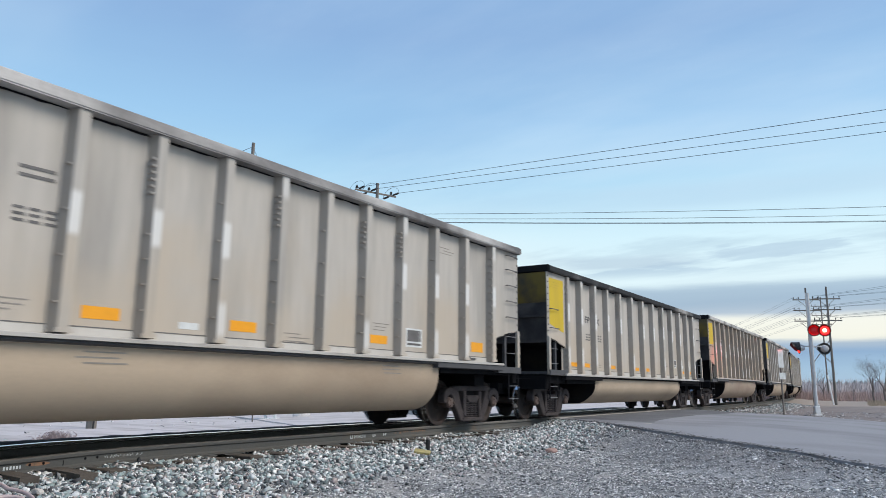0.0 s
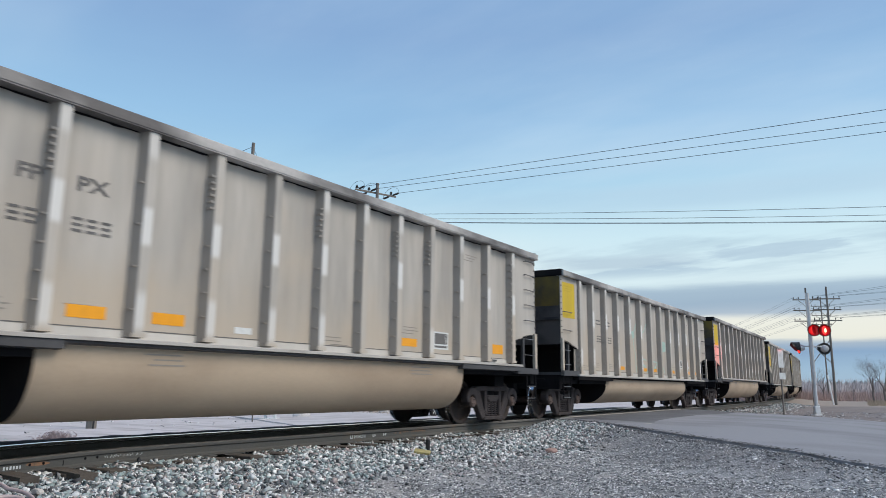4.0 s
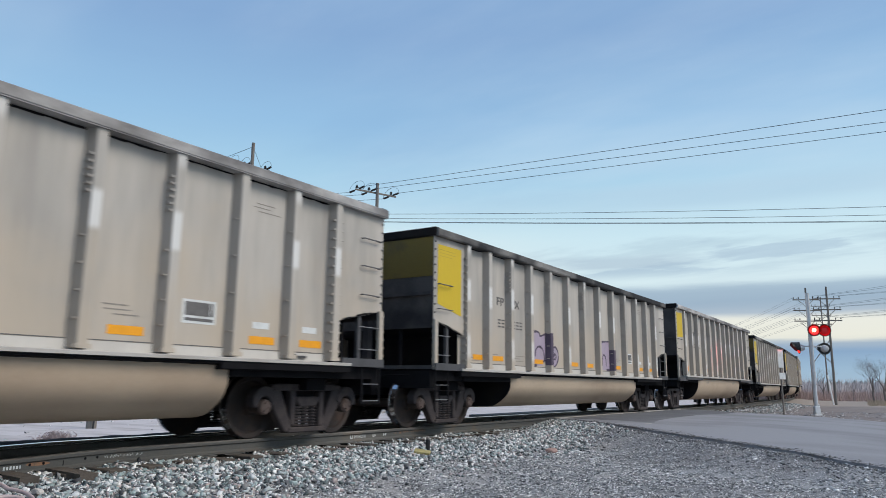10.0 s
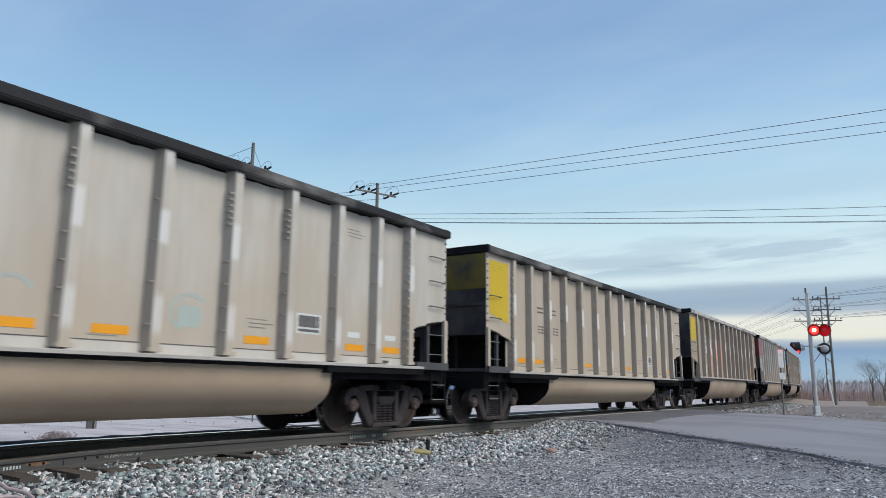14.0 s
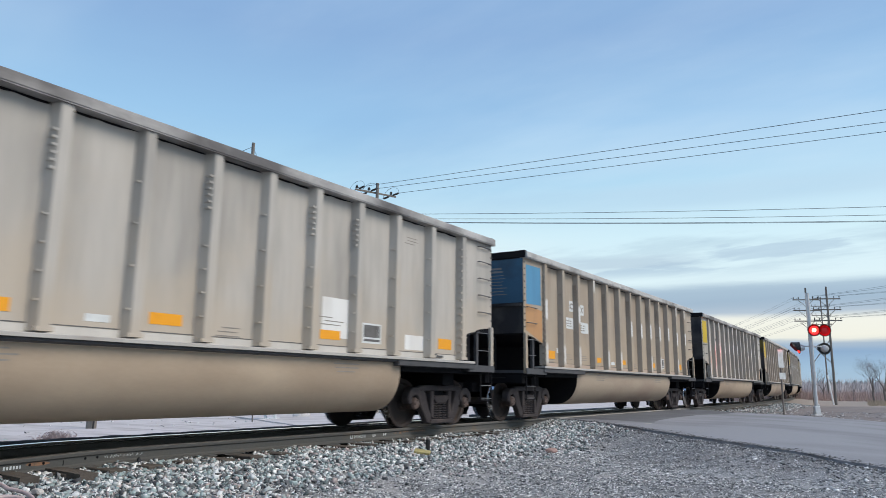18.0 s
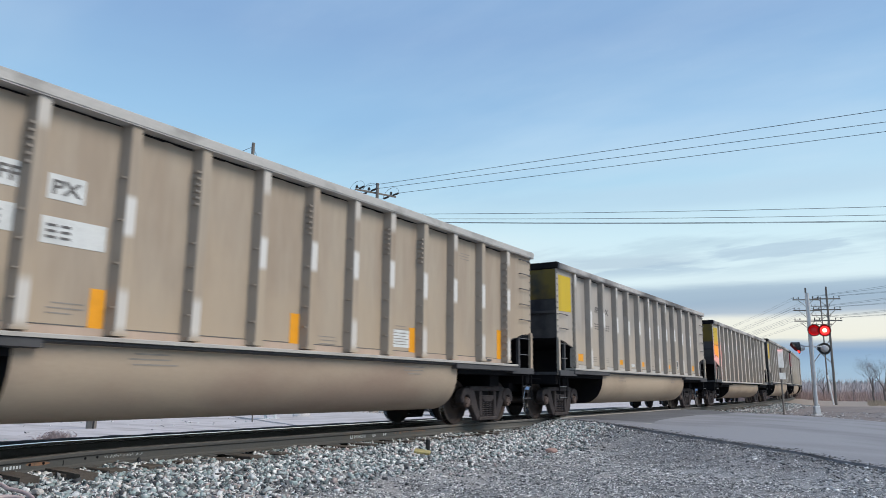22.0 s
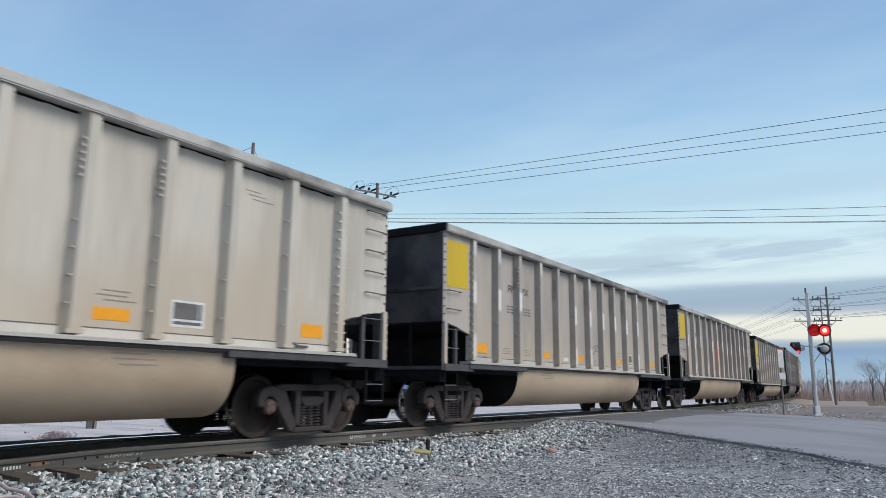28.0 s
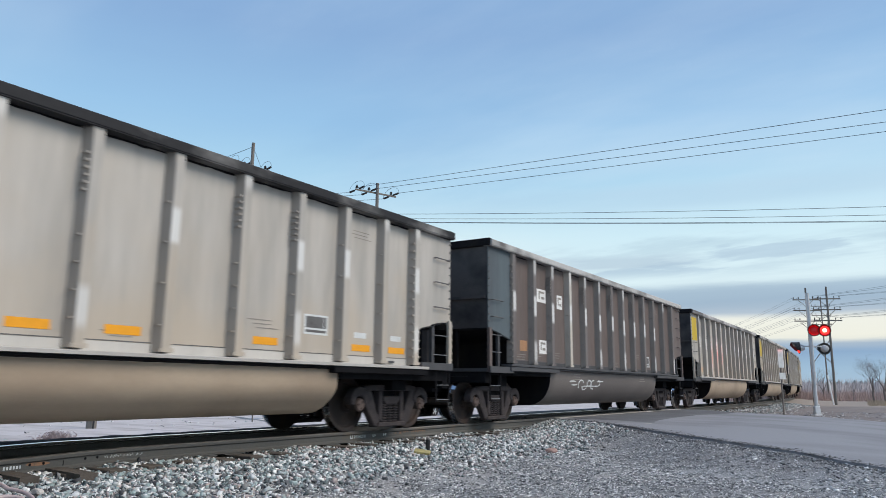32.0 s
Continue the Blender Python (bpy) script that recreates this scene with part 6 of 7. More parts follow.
CARS = [
    dict(paint="grey", label="weathered grey steel coal car with ribbed sides", panel="yellow", shift=0.1, letters=0.25, amber=(4, 6, 9, 12)),
    dict(mark=("FP", "PX"), digits=(2, 3), paint="grey", label=G, panel="yellow", panel_low=LONG, low=True, amber=(1, 2, 4, 6, 7, 11, 12), sooty=True),
    dict(mark=("FP", "PX"), digits=(3, 2), paint="brown", yellow_end=True, label=B, panel="yellow", ink="plates", amber=(), tall_side=0.22, amber_tall=(4, 7, 10, 13)),
    dict(mark=("FP", "PX"), digits=(2, 3), paint="grey", label=G, panel="yellow", amber=(1, 3, 4, 9, 12)),
    dict(paint="grey", label="weathered grey coal car with pale teal sprayed lines", panel="yellow", low=True, shift=-0.09, sooty="part", amber=(4, 6, 7, 9, 11, 12),
         paint_marks=(("teal", (("line", ((4.1, 3.1), (4.4, 2.72), (4.57, 2.54), (4.63, 2.26), (4.75, 1.94), (4.78, 1.43))),
                                ("line", ((4.6, 2.6), (5.0, 3.05), (5.29, 3.0), (5.5, 2.73), (5.86, 3.01), (6.12, 3.0), (6.32, 2.68), (6.44, 2.3))),
                                ("line", ((4.03, 2.3), (4.2, 2.1), (4.33, 1.75))), ("line", ((5.1, 1.9), (5.4, 1.88), (5.75, 1.83))), ("line", ((6.2, 1.83), (6.5, 1.82), (6.8, 1.8))),
                                ("line", ((5.39, 1.70), (5.64, 1.62), (5.78, 1.46), (6.05, 1.46), (6.28, 1.58))), ("line", ((6.48, 1.5), (6.68, 1.66), (7.0, 1.82), (7.36, 1.75), (7.62, 1.46))),
                                ("patch", 8, 0, 2.37, 0.34, 0.18), ("patch", 5, 0.1, 2.6, 0.12, 0.1))),)),
    dict(mark=("FP", "PX"), digits=(2, 3), paint="slate", label="weathered grey coal car with faded blue sprayed patches", panel="yellow", sooty="part", yellow_end=True, amber=(1, 6, 9, 12),
         paint_marks=(("faint_blue", (("patch", 6, 0.05, 1.95, 0.24, 0.42), ("disc", 6, 0.1, 2.4, 0.12, 0.2), ("patch", 9, 0.02, 2.1, 0.17, 0.07))),
                      ("blue", (("disc", 8, -0.28, 2.18, 0.15, 0.13), ("disc", 8, 0.25, 2.2, 0.12, 0.10), ("patch", 8, -0.02, 1.64, 0.32, 0.10), ("disc", 9, 0.02, 2.4, 0.26, 0.13), ("patch", 9, -0.1, 1.74, 0.2, 0.04))))),
    dict(mark=("FP", "PX"), digits=(2, 3), paint="grey", label="weathered grey coal car with thin dark scribbles", panel="yellow", panel_low=LONG, low=True, shift=-0.03, tub_stain=-2.9, sooty=None, amber=(1, 2, 4, 6, 7, 9, 11, 12),
         paint_marks=(("grey", scrawl(6, ((4, 1.72, 0.30), (5, 1.64, 0.34), (6, 1.86, 0.34), (7, 1.74, 0.28), (8, 1.62, 0.22)))),)),
    dict(mark=("FP", "PX"), digits=(2, 3), paint="grey", label=G, panel="yellow", panel_low=LONG, low=True, sooty="part", amber=(1, 2, 4, 6, 7, 9, 11, 12)),
    dict(mark=("FP", "PX"), digits=(2, 3), paint="grey", label="weathered grey coal car with purple sprayed letters", panel="yellow", panel_low=LONG, low=True, sooty=True, amber=(1, 2, 4, 6, 7, 9, 11, 12),
         paint_marks=(("lilac", (("fill", ((3.06, 1.90), (3.1, 2.05), (3.21, 2.17), (3.42, 2.24), (3.57, 2.21), (3.65, 2.14), (3.95, 2.21), (3.95, 1.57), (3.84, 1.55), (3.71, 1.43), (3.28, 1.43), (3.14, 1.54), (3.07, 1.69))),
                                 ("fill", ((4.14, 1.78), (4.23, 1.86), (4.41, 1.91), (4.57, 1.81), (4.61, 1.65), (4.53, 1.53), (4.36, 1.42), (4.14, 1.43))),
                                 ("fill", ((7.2, 2.18), (7.5, 2.22), (7.93, 2.24), (7.93, 1.44), (7.76, 1.42), (7.22, 1.43))), ("fill", ((8.12, 1.99), (8.3, 1.91), (8.34, 1.73), (8.21, 1.55), (8.11, 1.55))))),
                      ("purple", (("line", ((3.1, 2.01), (3.15, 2.11), (3.28, 2.20), (3.42, 2.23), (3.57, 2.21), (3.64, 2.14), (3.8, 2.17), (3.96, 2.21))),
                                  ("line", ((3.36, 1.64), (3.4, 1.79), (3.55, 1.88), (3.72, 1.84), (3.83, 1.70), (3.83, 1.57), (3.76, 1.52))), ("line", ((3.07, 1.71), (3.14, 1.58), (3.26, 1.44), (3.45, 1.44))),
                                  ("line", ((3.85, 1.55), (3.95, 1.57))), ("stake", 4, 1.45, 2.22),
                                  ("line", ((4.16, 1.77), (4.23, 1.84), (4.41, 1.91), (4.53, 1.85), (4.6, 1.72), (4.55, 1.57), (4.41, 1.44), (4.14, 1.44))), ("line", ((4.34, 1.68), (4.41, 1.74), (4.46, 1.68), (4.42, 1.61), (4.35, 1.62))),
                                  ("line", ((7.22, 2.18), (7.49, 2.23), (7.9, 2.25))), ("line", ((7.39, 1.55), (7.41, 1.75), (7.5, 1.86), (7.63, 1.77), (7.67, 1.53))),
                                  ("stake", 8, 1.42, 2.01), ("line", ((8.13, 1.98), (8.24, 1.94), (8.34, 1.75), (8.18, 1.55))), ("line", ((7.68, 1.44), (7.95, 1.44))))))),
    dict(mark=("FP", "PX"), digits=(2, 3), paint="grey", label="weathered grey coal car with a faint blue scribble", panel="yellow", sooty="part", amber=(1, 4, 6, 9, 12),
         paint_marks=(("faint_blue", (("line", ((10.2, 2.28), (10.5, 2.38), (10.82, 2.3))), ("line", ((10.22, 2.05), (10.45, 2.12), (10.8, 2.08))), ("line", ((10.28, 2.34), (10.4, 2.0), (10.5, 1.82), (10.62, 2.02), (10.74, 2.3))),
                                      ("line", ((10.2, 1.84), (10.42, 1.93), (10.6, 1.86), (10.85, 1.78))), ("line", ((10.55, 2.2), (10.7, 1.95), (10.84, 1.9))), ("patch", 11, 0.08, 2.15, 0.14, 0.05))),)),
    dict(mark=("FP", "PX"), digits=(2, 3), paint="pale", label="pale beige coal car with small teal sprayed marks", panel="yellow", panel_low=LONG, low=True, sooty=True, amber=(1, 2, 4, 6, 7, 9, 11, 12), paint_marks=(("faint_teal", (("curl", 3, 0.1, 1.9, 0.3, 0.3, 0), ("patch", 3, 0.1, 2.0, 0.2, 0.12), ("curl", 4, 0, 1.9, 0.3, 0.25, 200), ("curl", 6, 0, 1.8, 0.25, 0.22, 20), ("curl", 8, 0, 1.8, 0.3, 0.25, 40), ("patch", 8, 0, 1.75, 0.18, 0.14))),)),
    dict(paint="tan", label=B, panel="yellow", panel_low=LONG, low=True, sooty=True, amber=(1, 2, 5, 8, 12)),
    dict(paint="brown", label=B, panel="yellow", ink="plates", amber=(), tall_side=0.22, amber_tall=(4, 7, 10, 13)),
    dict(mark=("CI", "TX"), digits=(3, 3), paint="grey", plain_stakes=True, label="dusty grey coal car with red leading panels", panel="red", sooty="part", amber=(1, 4, 6, 9, 12), repaint=((9, 0.13, 1.50, 0.7, 0.62), (11, 0.2, 1.41, 0.7, 0.26))),
    dict(mark=("CI", "TX"), digits=(3, 3), paint="brown", label="dusty brown coal car with blue and orange leading panel", panel="blue", lower_panel="orange", ink="plates", shift=-0.05, amber=(1, 4, 6, 9, 12), repaint=((1, 0.42, 1.62, 0.2, 0.12),)),
    dict(mark=("FP", "PX"), digits=(2, 3), paint="grey", label=G, panel="yellow", sooty="part", amber=(1, 4, 6, 9, 12), paint_marks=(("grey", (("patch", 5, 0.1, 1.75, 0.14, 0.2), ("curl", 6, 0, 1.8, 0.2, 0.2, 0))),)),
    dict(mark=("FP", "PX"), digits=(2, 2), paint="brown", yellow_end=True, label=B, panel="yellow", ink="plates", amber=(), amber_tall=(4, 7, 10, 13)),
    dict(mark=("FP", "PX"), digits=(2, 3), paint="slate", label=G, panel="yellow", yellow_end=True, shift=-0.1, amber=(1, 4, 6, 9, 12)),
    dict(mark=("LC", "RX"), digits=(2, 3), paint="pale", label="pale beige steel coal car with yellow leading panels", panel="yellow", panel_low=LONG, low=True, sooty="part", amber=(1, 2, 4, 6, 7, 9, 12)),
    dict(paint="grey", label=G, panel="yellow", shift=-0.15, amber=(1, 4, 6, 9, 12)),
    dict(mark=("CI", "TX"), digits=(3, 3), paint="pale", shift=-0.22, plain_stakes=True, label="dusty pale grey coal car with two red leading panels", panel="red", twin=True, clean_end=True, ink="blue", amber=(1, 6, 9, 12)),
    dict(mark=("FP", "PX"), digits=(2, 3), paint="slate", label="weathered grey coal car with a grey sprayed mark", panel="yellow", amber=(1, 4, 6, 9, 12),
         paint_marks=(("grey", (("line", ((6.2, 1.74), (6.4, 1.84), (6.62, 1.92), (6.86, 1.94))), ("line", ((6.34, 1.67), (6.55, 1.73), (6.74, 1.85), (6.88, 1.88))), ("line", ((6.58, 1.92), (6.7, 1.79), (6.88, 1.79))))),)),
    dict(mark=("FP", "PX"), digits=(2, 3), paint="slate", label=G, panel="yellow", shift=-0.06, amber=(1, 4, 6, 9, 12)),
    dict(mark=("FP", "PX"), digits=(2, 3), paint="grey", label=G, panel="yellow", panel_low=LONG, low=True, sooty=True, amber=(1, 2, 4, 6, 7, 9, 11, 12)),
    dict(paint="black", label="sooty black coal car with ribbed sides and pale patches", scribble=True, ink="none", dark_plate=True, amber=(), sooty=None, pale_stake=3, repaint=((2, 0.12, 2.80, 0.50, 0.32), (2, 0.17, 1.57, 0.42, 0.32), (3, 0.14, 2.73, 0.32, 0.35))),
    dict(paint="grey", label=G, panel="yellow", amber=(1, 4, 6, 9, 12)),
    dict(paint="tan", label=B, panel="yellow", amber=(1, 4, 6, 9, 12)),
    dict(paint="grey", label=G, panel="yellow", amber=(1, 4, 6, 9, 12)),
    dict(paint="tan", label=B, panel="yellow", amber=(1, 4, 6, 9, 12)),
    dict(paint="grey", label=G, panel="yellow", amber=(1, 4, 6, 9, 12)),
    dict(paint="grey", label=G, panel="yellow", amber=(1, 4, 6, 9, 12)),
]
TRAIN = [make_car(k, spec) for k, spec in enumerate(CARS)]
LOWER[0] = 0.0

# ======== poles and wires ========


def utility_pole(x, y, z, h, arms, label, arm_turn=0.0):
    p = thing("utility_pole", label, "pole", pose(x, y, z), group="utility poles")
    bm = bmesh.new()
    tube(bm, (0, 0, -0.6), (0, 0, h), 0.11, 0.075, 12)
    part("shaft", bm, POLE, p, "", 0, True)
    for za, half in arms:
        bm = bmesh.new()
        box(bm, -half, half, 0.10, 0.18, za - 0.045, za + 0.045)
        arm = part("crossarm", bm, POLE, p, "timber crossarm", 0.006, m=pose(0, 0, 0, 0, 0, arm_turn))
        for s in (-1, 1):
            bm = bmesh.new()
            tube(bm, (s * half * 0.55, 0.16, za - 0.06), (0, 0.13, za - 0.65), 0.022, n=6)
            hang("brace", finish(bm, "brace", POLE), arm)
            for f in (0.55, 0.93):
                bm = bmesh.new()
                lathe(bm, [(0, 0.018), (0.05, 0.02), (0.06, 0.045), (0.10, 0.05), (0.115, 0.03), (0.15, 0.042), (0.19, 0.02)], 2, (s * half * f, 0.165, za + 0.06), 8)
                hang("insulator", finish(bm, "insulator", SIGNALBLACK), arm)
    return p


def wire(p, q, sag, r=0.0115, label="dark overhead power cable", seg=16):
    bm = bmesh.new()
    p, q = Vector(p), Vector(q)
    pts = [p.lerp(q, i / seg) - Vector((0, 0, 4 * sag * (i / seg) * (1 - i / seg))) for i in range(seg + 1)]
    rings = []
    t = (q - p).to_track_quat("Z", "Y").to_matrix()
    for c in pts:
        rings.append([bm.verts.new(c + t @ Vector((r * math.cos(k * 1.2566), r * math.sin(k * 1.2566), 0))) for k in range(5)])
    for r0, r1 in zip(rings, rings[1:]):
        for k in range(5):
            bm.faces.new((r0[k], r0[(k + 1) % 5], r1[(k + 1) % 5], r1[k]))
    return tagged(new("overhead_wire", finish(bm, "overhead_wire", WIRE)), label, "cable", group="overhead wires")


utility_pole(3.0, 67.5, -0.4, 9.65, ((8.65, 1.1), (7.75, 1.1), (6.85, 1.1)), "weathered timber pole with three crossarms", 25)
utility_pole(1.0, 71.5, -0.4, 10.15, ((9.1, 1.1), (8.15, 1.1), (7.2, 1.1)), "weathered timber pole with three crossarms", 25)
utility_pole(-2.1, 115.0, -0.4, 14.2, ((12.9, 1.3), (11.6, 1.3), (10.3, 1.3)), "slender timber pole with crossarms far down the line", 25)

RED_LIT = glow("lit_red_signal_glass", (1.0, 0.45, 0.22), 6.0)
RED_RING = glow("glowing_red_signal_glass", (1.0, 0.03, 0.03), 2.2)
RED_DIM = glow("red_signal_glass", (0.60, 0.008, 0.012), 0.22)


RED_SIDE = glow("bright_red_signal_glass", (1.0, 0.02, 0.012), 2.0)


def lamp_head(parent, x, y, z, face, lit, glass=None):
    """A round flashing lamp: backing disc, housing, hood and glass; face is the heading to which it shines."""
    h = new("lamp_head")
    h.parent, h.matrix_basis, h.empty_display_size = parent, pose(x, y, z, 0, 0, face), 0.1
    tagged(h, "black round signal lamp")
    bm = bmesh.new()
    lathe(bm, [(0.0, 0.28), (0.012, 0.28), (0.012, 0.17)], 1, (0, 0, 0), 28)
    part("backing_disc", bm, SIGNALBLACK, h, "", 0, True)
    bm = bmesh.new()
    lathe(bm, [(-0.24, 0.05), (-0.22, 0.11), (-0.10, 0.16), (-0.002, 0.175)], 1, (0, 0, 0), 20)
    part("housing", bm, GALV if not lit else SIGNALBLACK, h, "", 0, True)
    bm = bmesh.new()
    rings = []
    for d, w in ((0.013, 1.0), (0.16, 0.85), (0.34, 0.5)):
        rings.append([(0.262 * math.sin(a), d, 0.262 * math.cos(a)) for a in [radians(130) * w * (2 * i / 16 - 1) for i in range(17)]])
    for off in (0, 1):
        vs = [[bm.verts.new((p[0] * (1 + 0.03 * off), p[1], p[2] * (1 + 0.03 * off))) for p in r] for r in rings]
        for r0, r1 in zip(vs, vs[1:]):
            for i in range(16):
                bm.faces.new((r0[i], r0[i + 1], r1[i + 1], r1[i]))
    part("hood", bm, SIGNALBLACK, h)
    bm = bmesh.new()
    lathe(bm, [(0.013, 0.25), (0.03, 0.24), (0.034, 0.22), (0.02, 0.03)], 1, (0, 0, 0), 20)
    part("lens", bm, glass or RED_DIM, h, "red glass", 0, True)
    bulb = None
    if lit:
        bm = bmesh.new()
        prof = [(0.045 * math.sin(radians(a)), 0.20 * math.cos(radians(a))) for a in (-86, -70, -50, -25, 0, 25, 50, 62, 70, 86)]
        lathe(bm, prof, 1, (0, 0, 0), 16)
        me = finish(bm, "flasher", [RED_LIT, RED_DIM, RED_RING], 0, True)
        for p in me.polygons:
            p.material_index = 1 if p.center.y < 0 else (0 if math.hypot(p.center.x, p.center.z) < 0.085 else 2)
        bulb = hang("flasher", me, h, pose(0, 0.075, 0), "turning flasher with one bright face")
    return bulb


def crossing_signal(x, y, z):
    s = thing("crossing_signal", "grey level crossing signal mast with red flashing lamps", "crossing signal", pose(x, y, z, 0, 0, 33.1))
    bm = bmesh.new()
    tube(bm, (0, 0, 0), (0, 0, 5.72), 0.085, n=16)
    part("mast", bm, GALV, s, "galvanised tube mast", 0, True)
    bm = bmesh.new()
    box(bm, -0.2, 0.2, -0.2, 0.2, -0.3, 0.04)
    prism(bm, [(-0.19, 0.04), (0.19, 0.04), (0.10, 0.42), (-0.10, 0.42)], 0, -0.13, 0.13)
    part("base", bm, GALV, s, "cast base", 0.03)
    bm = bmesh.new()
    box(bm, 0.08, 0.16, -0.07, 0.07, 0.1, 0.5)
    part("junction_box", bm, CHALK, s, "pale junction box", 0.04)
    for za, x0, x1 in ((3.18, -0.5, 0.75), (3.98, -0.1, 0.62)):
        bm = bmesh.new()
        tube(bm, (x0, 0.0, za), (x1, 0.0, za), 0.032, n=8)
        part("lamp_arm", bm, GALV, s, "", 0, True)
    for za in (3.18, 3.98, 1.9):
        bm = bmesh.new()
        tube(bm, (0, 0, za - 0.07), (0, 0, za + 0.07), 0.115, n=14)
        part("clamp", bm, GALV, s)
    face = 180 + 6.2 - 33.1
    a = lamp_head(s, 0.10, -0.20, 3.92, face, True)
    b = lamp_head(s, 0.48, -0.42, 3.90, face, True)
    lamp_head(s, -0.60, -0.05, 3.10, 78, False, RED_SIDE)
    lamp_head(s, 0.67, 0.1, 3.08, -12, False)
    return a, b


FLASHERS = crossing_signal(4.79, 38.43, -0.37)
# the beam of the signal lamp that faces across the track
beam = new("signal_beam", bpy.data.lights.new("signal_beam", "SPOT"))
beam.data.energy, beam.data.color, beam.data.spot_size, beam.data.spot_blend, beam.data.shadow_soft_size = 700.0, (1.0, 0.03, 0.03), radians(20), 0.9, 0.1
beam.matrix_basis = look((4.02, 37.6, 2.70), (1.6, 33.97, 2.18))


def sign_post(x, y, z):
    s = thing("sign_post", "narrow roadside sign post with pale plates", "sign", pose(x, y, z, 0, 0, 58))
    bm = bmesh.new()
    box(bm, -0.03, 0.03, -0.03, 0.03, -0.3, 2.95)
    part("post", bm, POLE, s, "", 0.005)
    bm = bmesh.new()
    box(bm, -0.16, 0.24, -0.045, -0.035, 1.62, 1.92)
    part("plate", bm, CHALK, s, "small white plate", 0.004)
    bm = bmesh.new()
    box(bm, -0.17, 0.17, -0.045, -0.035, 2.15, 2.98)
    part("plate", bm, CHALK, s, "tall pale plate", 0.004)


sign_post(3.6, 37.0, -0.37)


# the two poles behind the train, and the cables from them over the road
FAR_A, FAR_B = Vector((-25.27, 42.95, -1.4)), Vector((-31.83, 36.0, -1.4))


def line_pole(at, h, label, arms):
    """A timber pole whose crossarm carries the line through: dead-end insulators both ways and jumper loops over the arm."""
    p = thing("utility_pole", label, "pole", Matrix.Translation(at), group="utility poles")
    bm = bmesh.new()
    tube(bm, (0, 0, -0.6), (0, 0, h), 0.17, 0.125, 14)
    part("shaft", bm, POLE, p, "", 0, True)
    for z, half, turn in arms:
        base = pose(0, 0, z, 0, 0, turn)
        bm = bmesh.new()
        box(bm, -half, half, 0.13, 0.24, -0.06, 0.06)
        arm = part("crossarm", bm, POLE, p, "timber crossarm", 0.008, m=base)
        for x in (-half * 0.93, -half * 0.35, half * 0.75):
            bm = bmesh.new()
            lathe(bm, [(0.06, 0.03), (0.12, 0.03), (0.14, 0.13), (0.18, 0.12), (0.20, 0.05), (0.25, 0.11), (0.29, 0.10), (0.32, 0.03), (0.36, 0.05)], 2, (x, 0.18, 0), 10)
            hang("insulator", finish(bm, "insulator", SIGNALBLACK, 0, True), arm)
            for s in (-1, 1):
                bm = bmesh.new()
                tube(bm, (x, 0.18, 0.0), (x, 0.18 + s * 0.35, 0.0), 0.018, n=5)
                lathe(bm, [(s * (0.35 + 0.075 * k), r) for k, r in enumerate((0.03, 0.085, 0.04, 0.085, 0.04, 0.085, 0.04, 0.085, 0.04, 0.085, 0.03))], 1, (x, 0.18, 0.0), 8)
                hang("strain_insulator", finish(bm, "strain_insulator", SIGNALBLACK, 0, True), arm)
            bm = bmesh.new()
            ends = [(x, 0.18 + 1.15 * math.cos(a) + 0.0, 0.02 + 0.62 * math.sin(a)) for a in [math.pi * i / 12 for i in range(13)]]
            for a, b in zip(ends, ends[1:]):
                tube(bm, a, b, 0.014, n=5, caps=False)
            hang("jumper", finish(bm, "jumper", WIRE), arm)
    return p


def arm_place(at, z, turn, x, y):
    return at + Vector((0, 0, z)) + Matrix.Rotation(radians(turn), 3, "Z") @ Vector((x, 0.18 + y, 0.0))


# two poles behind the train, and the cables from them over the road
line_pole(FAR_A, 17.75, "weathered timber pole with crossarm and jumper loops behind the train", ((17.0, 1.85, 70),))
line_pole(FAR_B, 20.2, "tall timber pole behind the train with one crossarm", ((18.3, 1.5, 70),))
for x, dy in ((-1.72, 45.4), (-0.65, 48.3), (1.39, 50.05)):
    a = arm_place(FAR_A, 17.0, 70, x, -1.15)
    wire(a, (31.3, dy, a.z + 0.05), 0.05, 0.018)
    b = arm_place(FAR_A, 17.0, 70, x, 1.15)
    wire(b, (b.x - 24, b.y - 12, b.z + 0.2), 0.4, 0.018)
for da, db in ((0.2, 0.56), (1.0, 3.1), (1.6, 5.05), (1.7, 5.3)):
    wire((-34.25, 34.56 + 1.6 * da, 13.36), (42.55, 73.6 + 1.6 * db, 14.24), 0.72, 0.018)
wire(FAR_B + Vector((0, 0, 19.9)), (-60, 20, 7.5), 0.5, 0.018)
wire(FAR_B + Vector((0, 0, 19.9)), (-24.0, 39.5, -1.3), 0.0, 0.014, "thin stay wire of a timber pole")

ARM = Vector((math.cos(radians(25)), math.sin(radians(25)), 0))
for z0, z1 in ((8.35, 8.8), (7.45, 7.85), (6.55, 6.9)):
    for f in (-1.02, -0.6, 0.6, 1.02):
        a, b = Vector((3.0, 67.7, z0 + 0.15)) + ARM * f, Vector((1.0, 71.7, z1 + 0.15)) + ARM * f
        wire(b, (-30 + f, 150 + f, z1 + 1.0), 0.5, 0.009)
        wire(a, (30 + 4 * f, 52 + 5 * f, z0 + 1.2), 0.4, 0.009)
bm = bmesh.new()
tube(bm, (3.0, 67.5, 4.9), (1.0, 71.5, 2.9), 0.032, n=6)
tagged(new("pole_brace", finish(bm, "pole_brace", POLE)), "thin timber brace between two poles", "brace")
bm = bmesh.new()
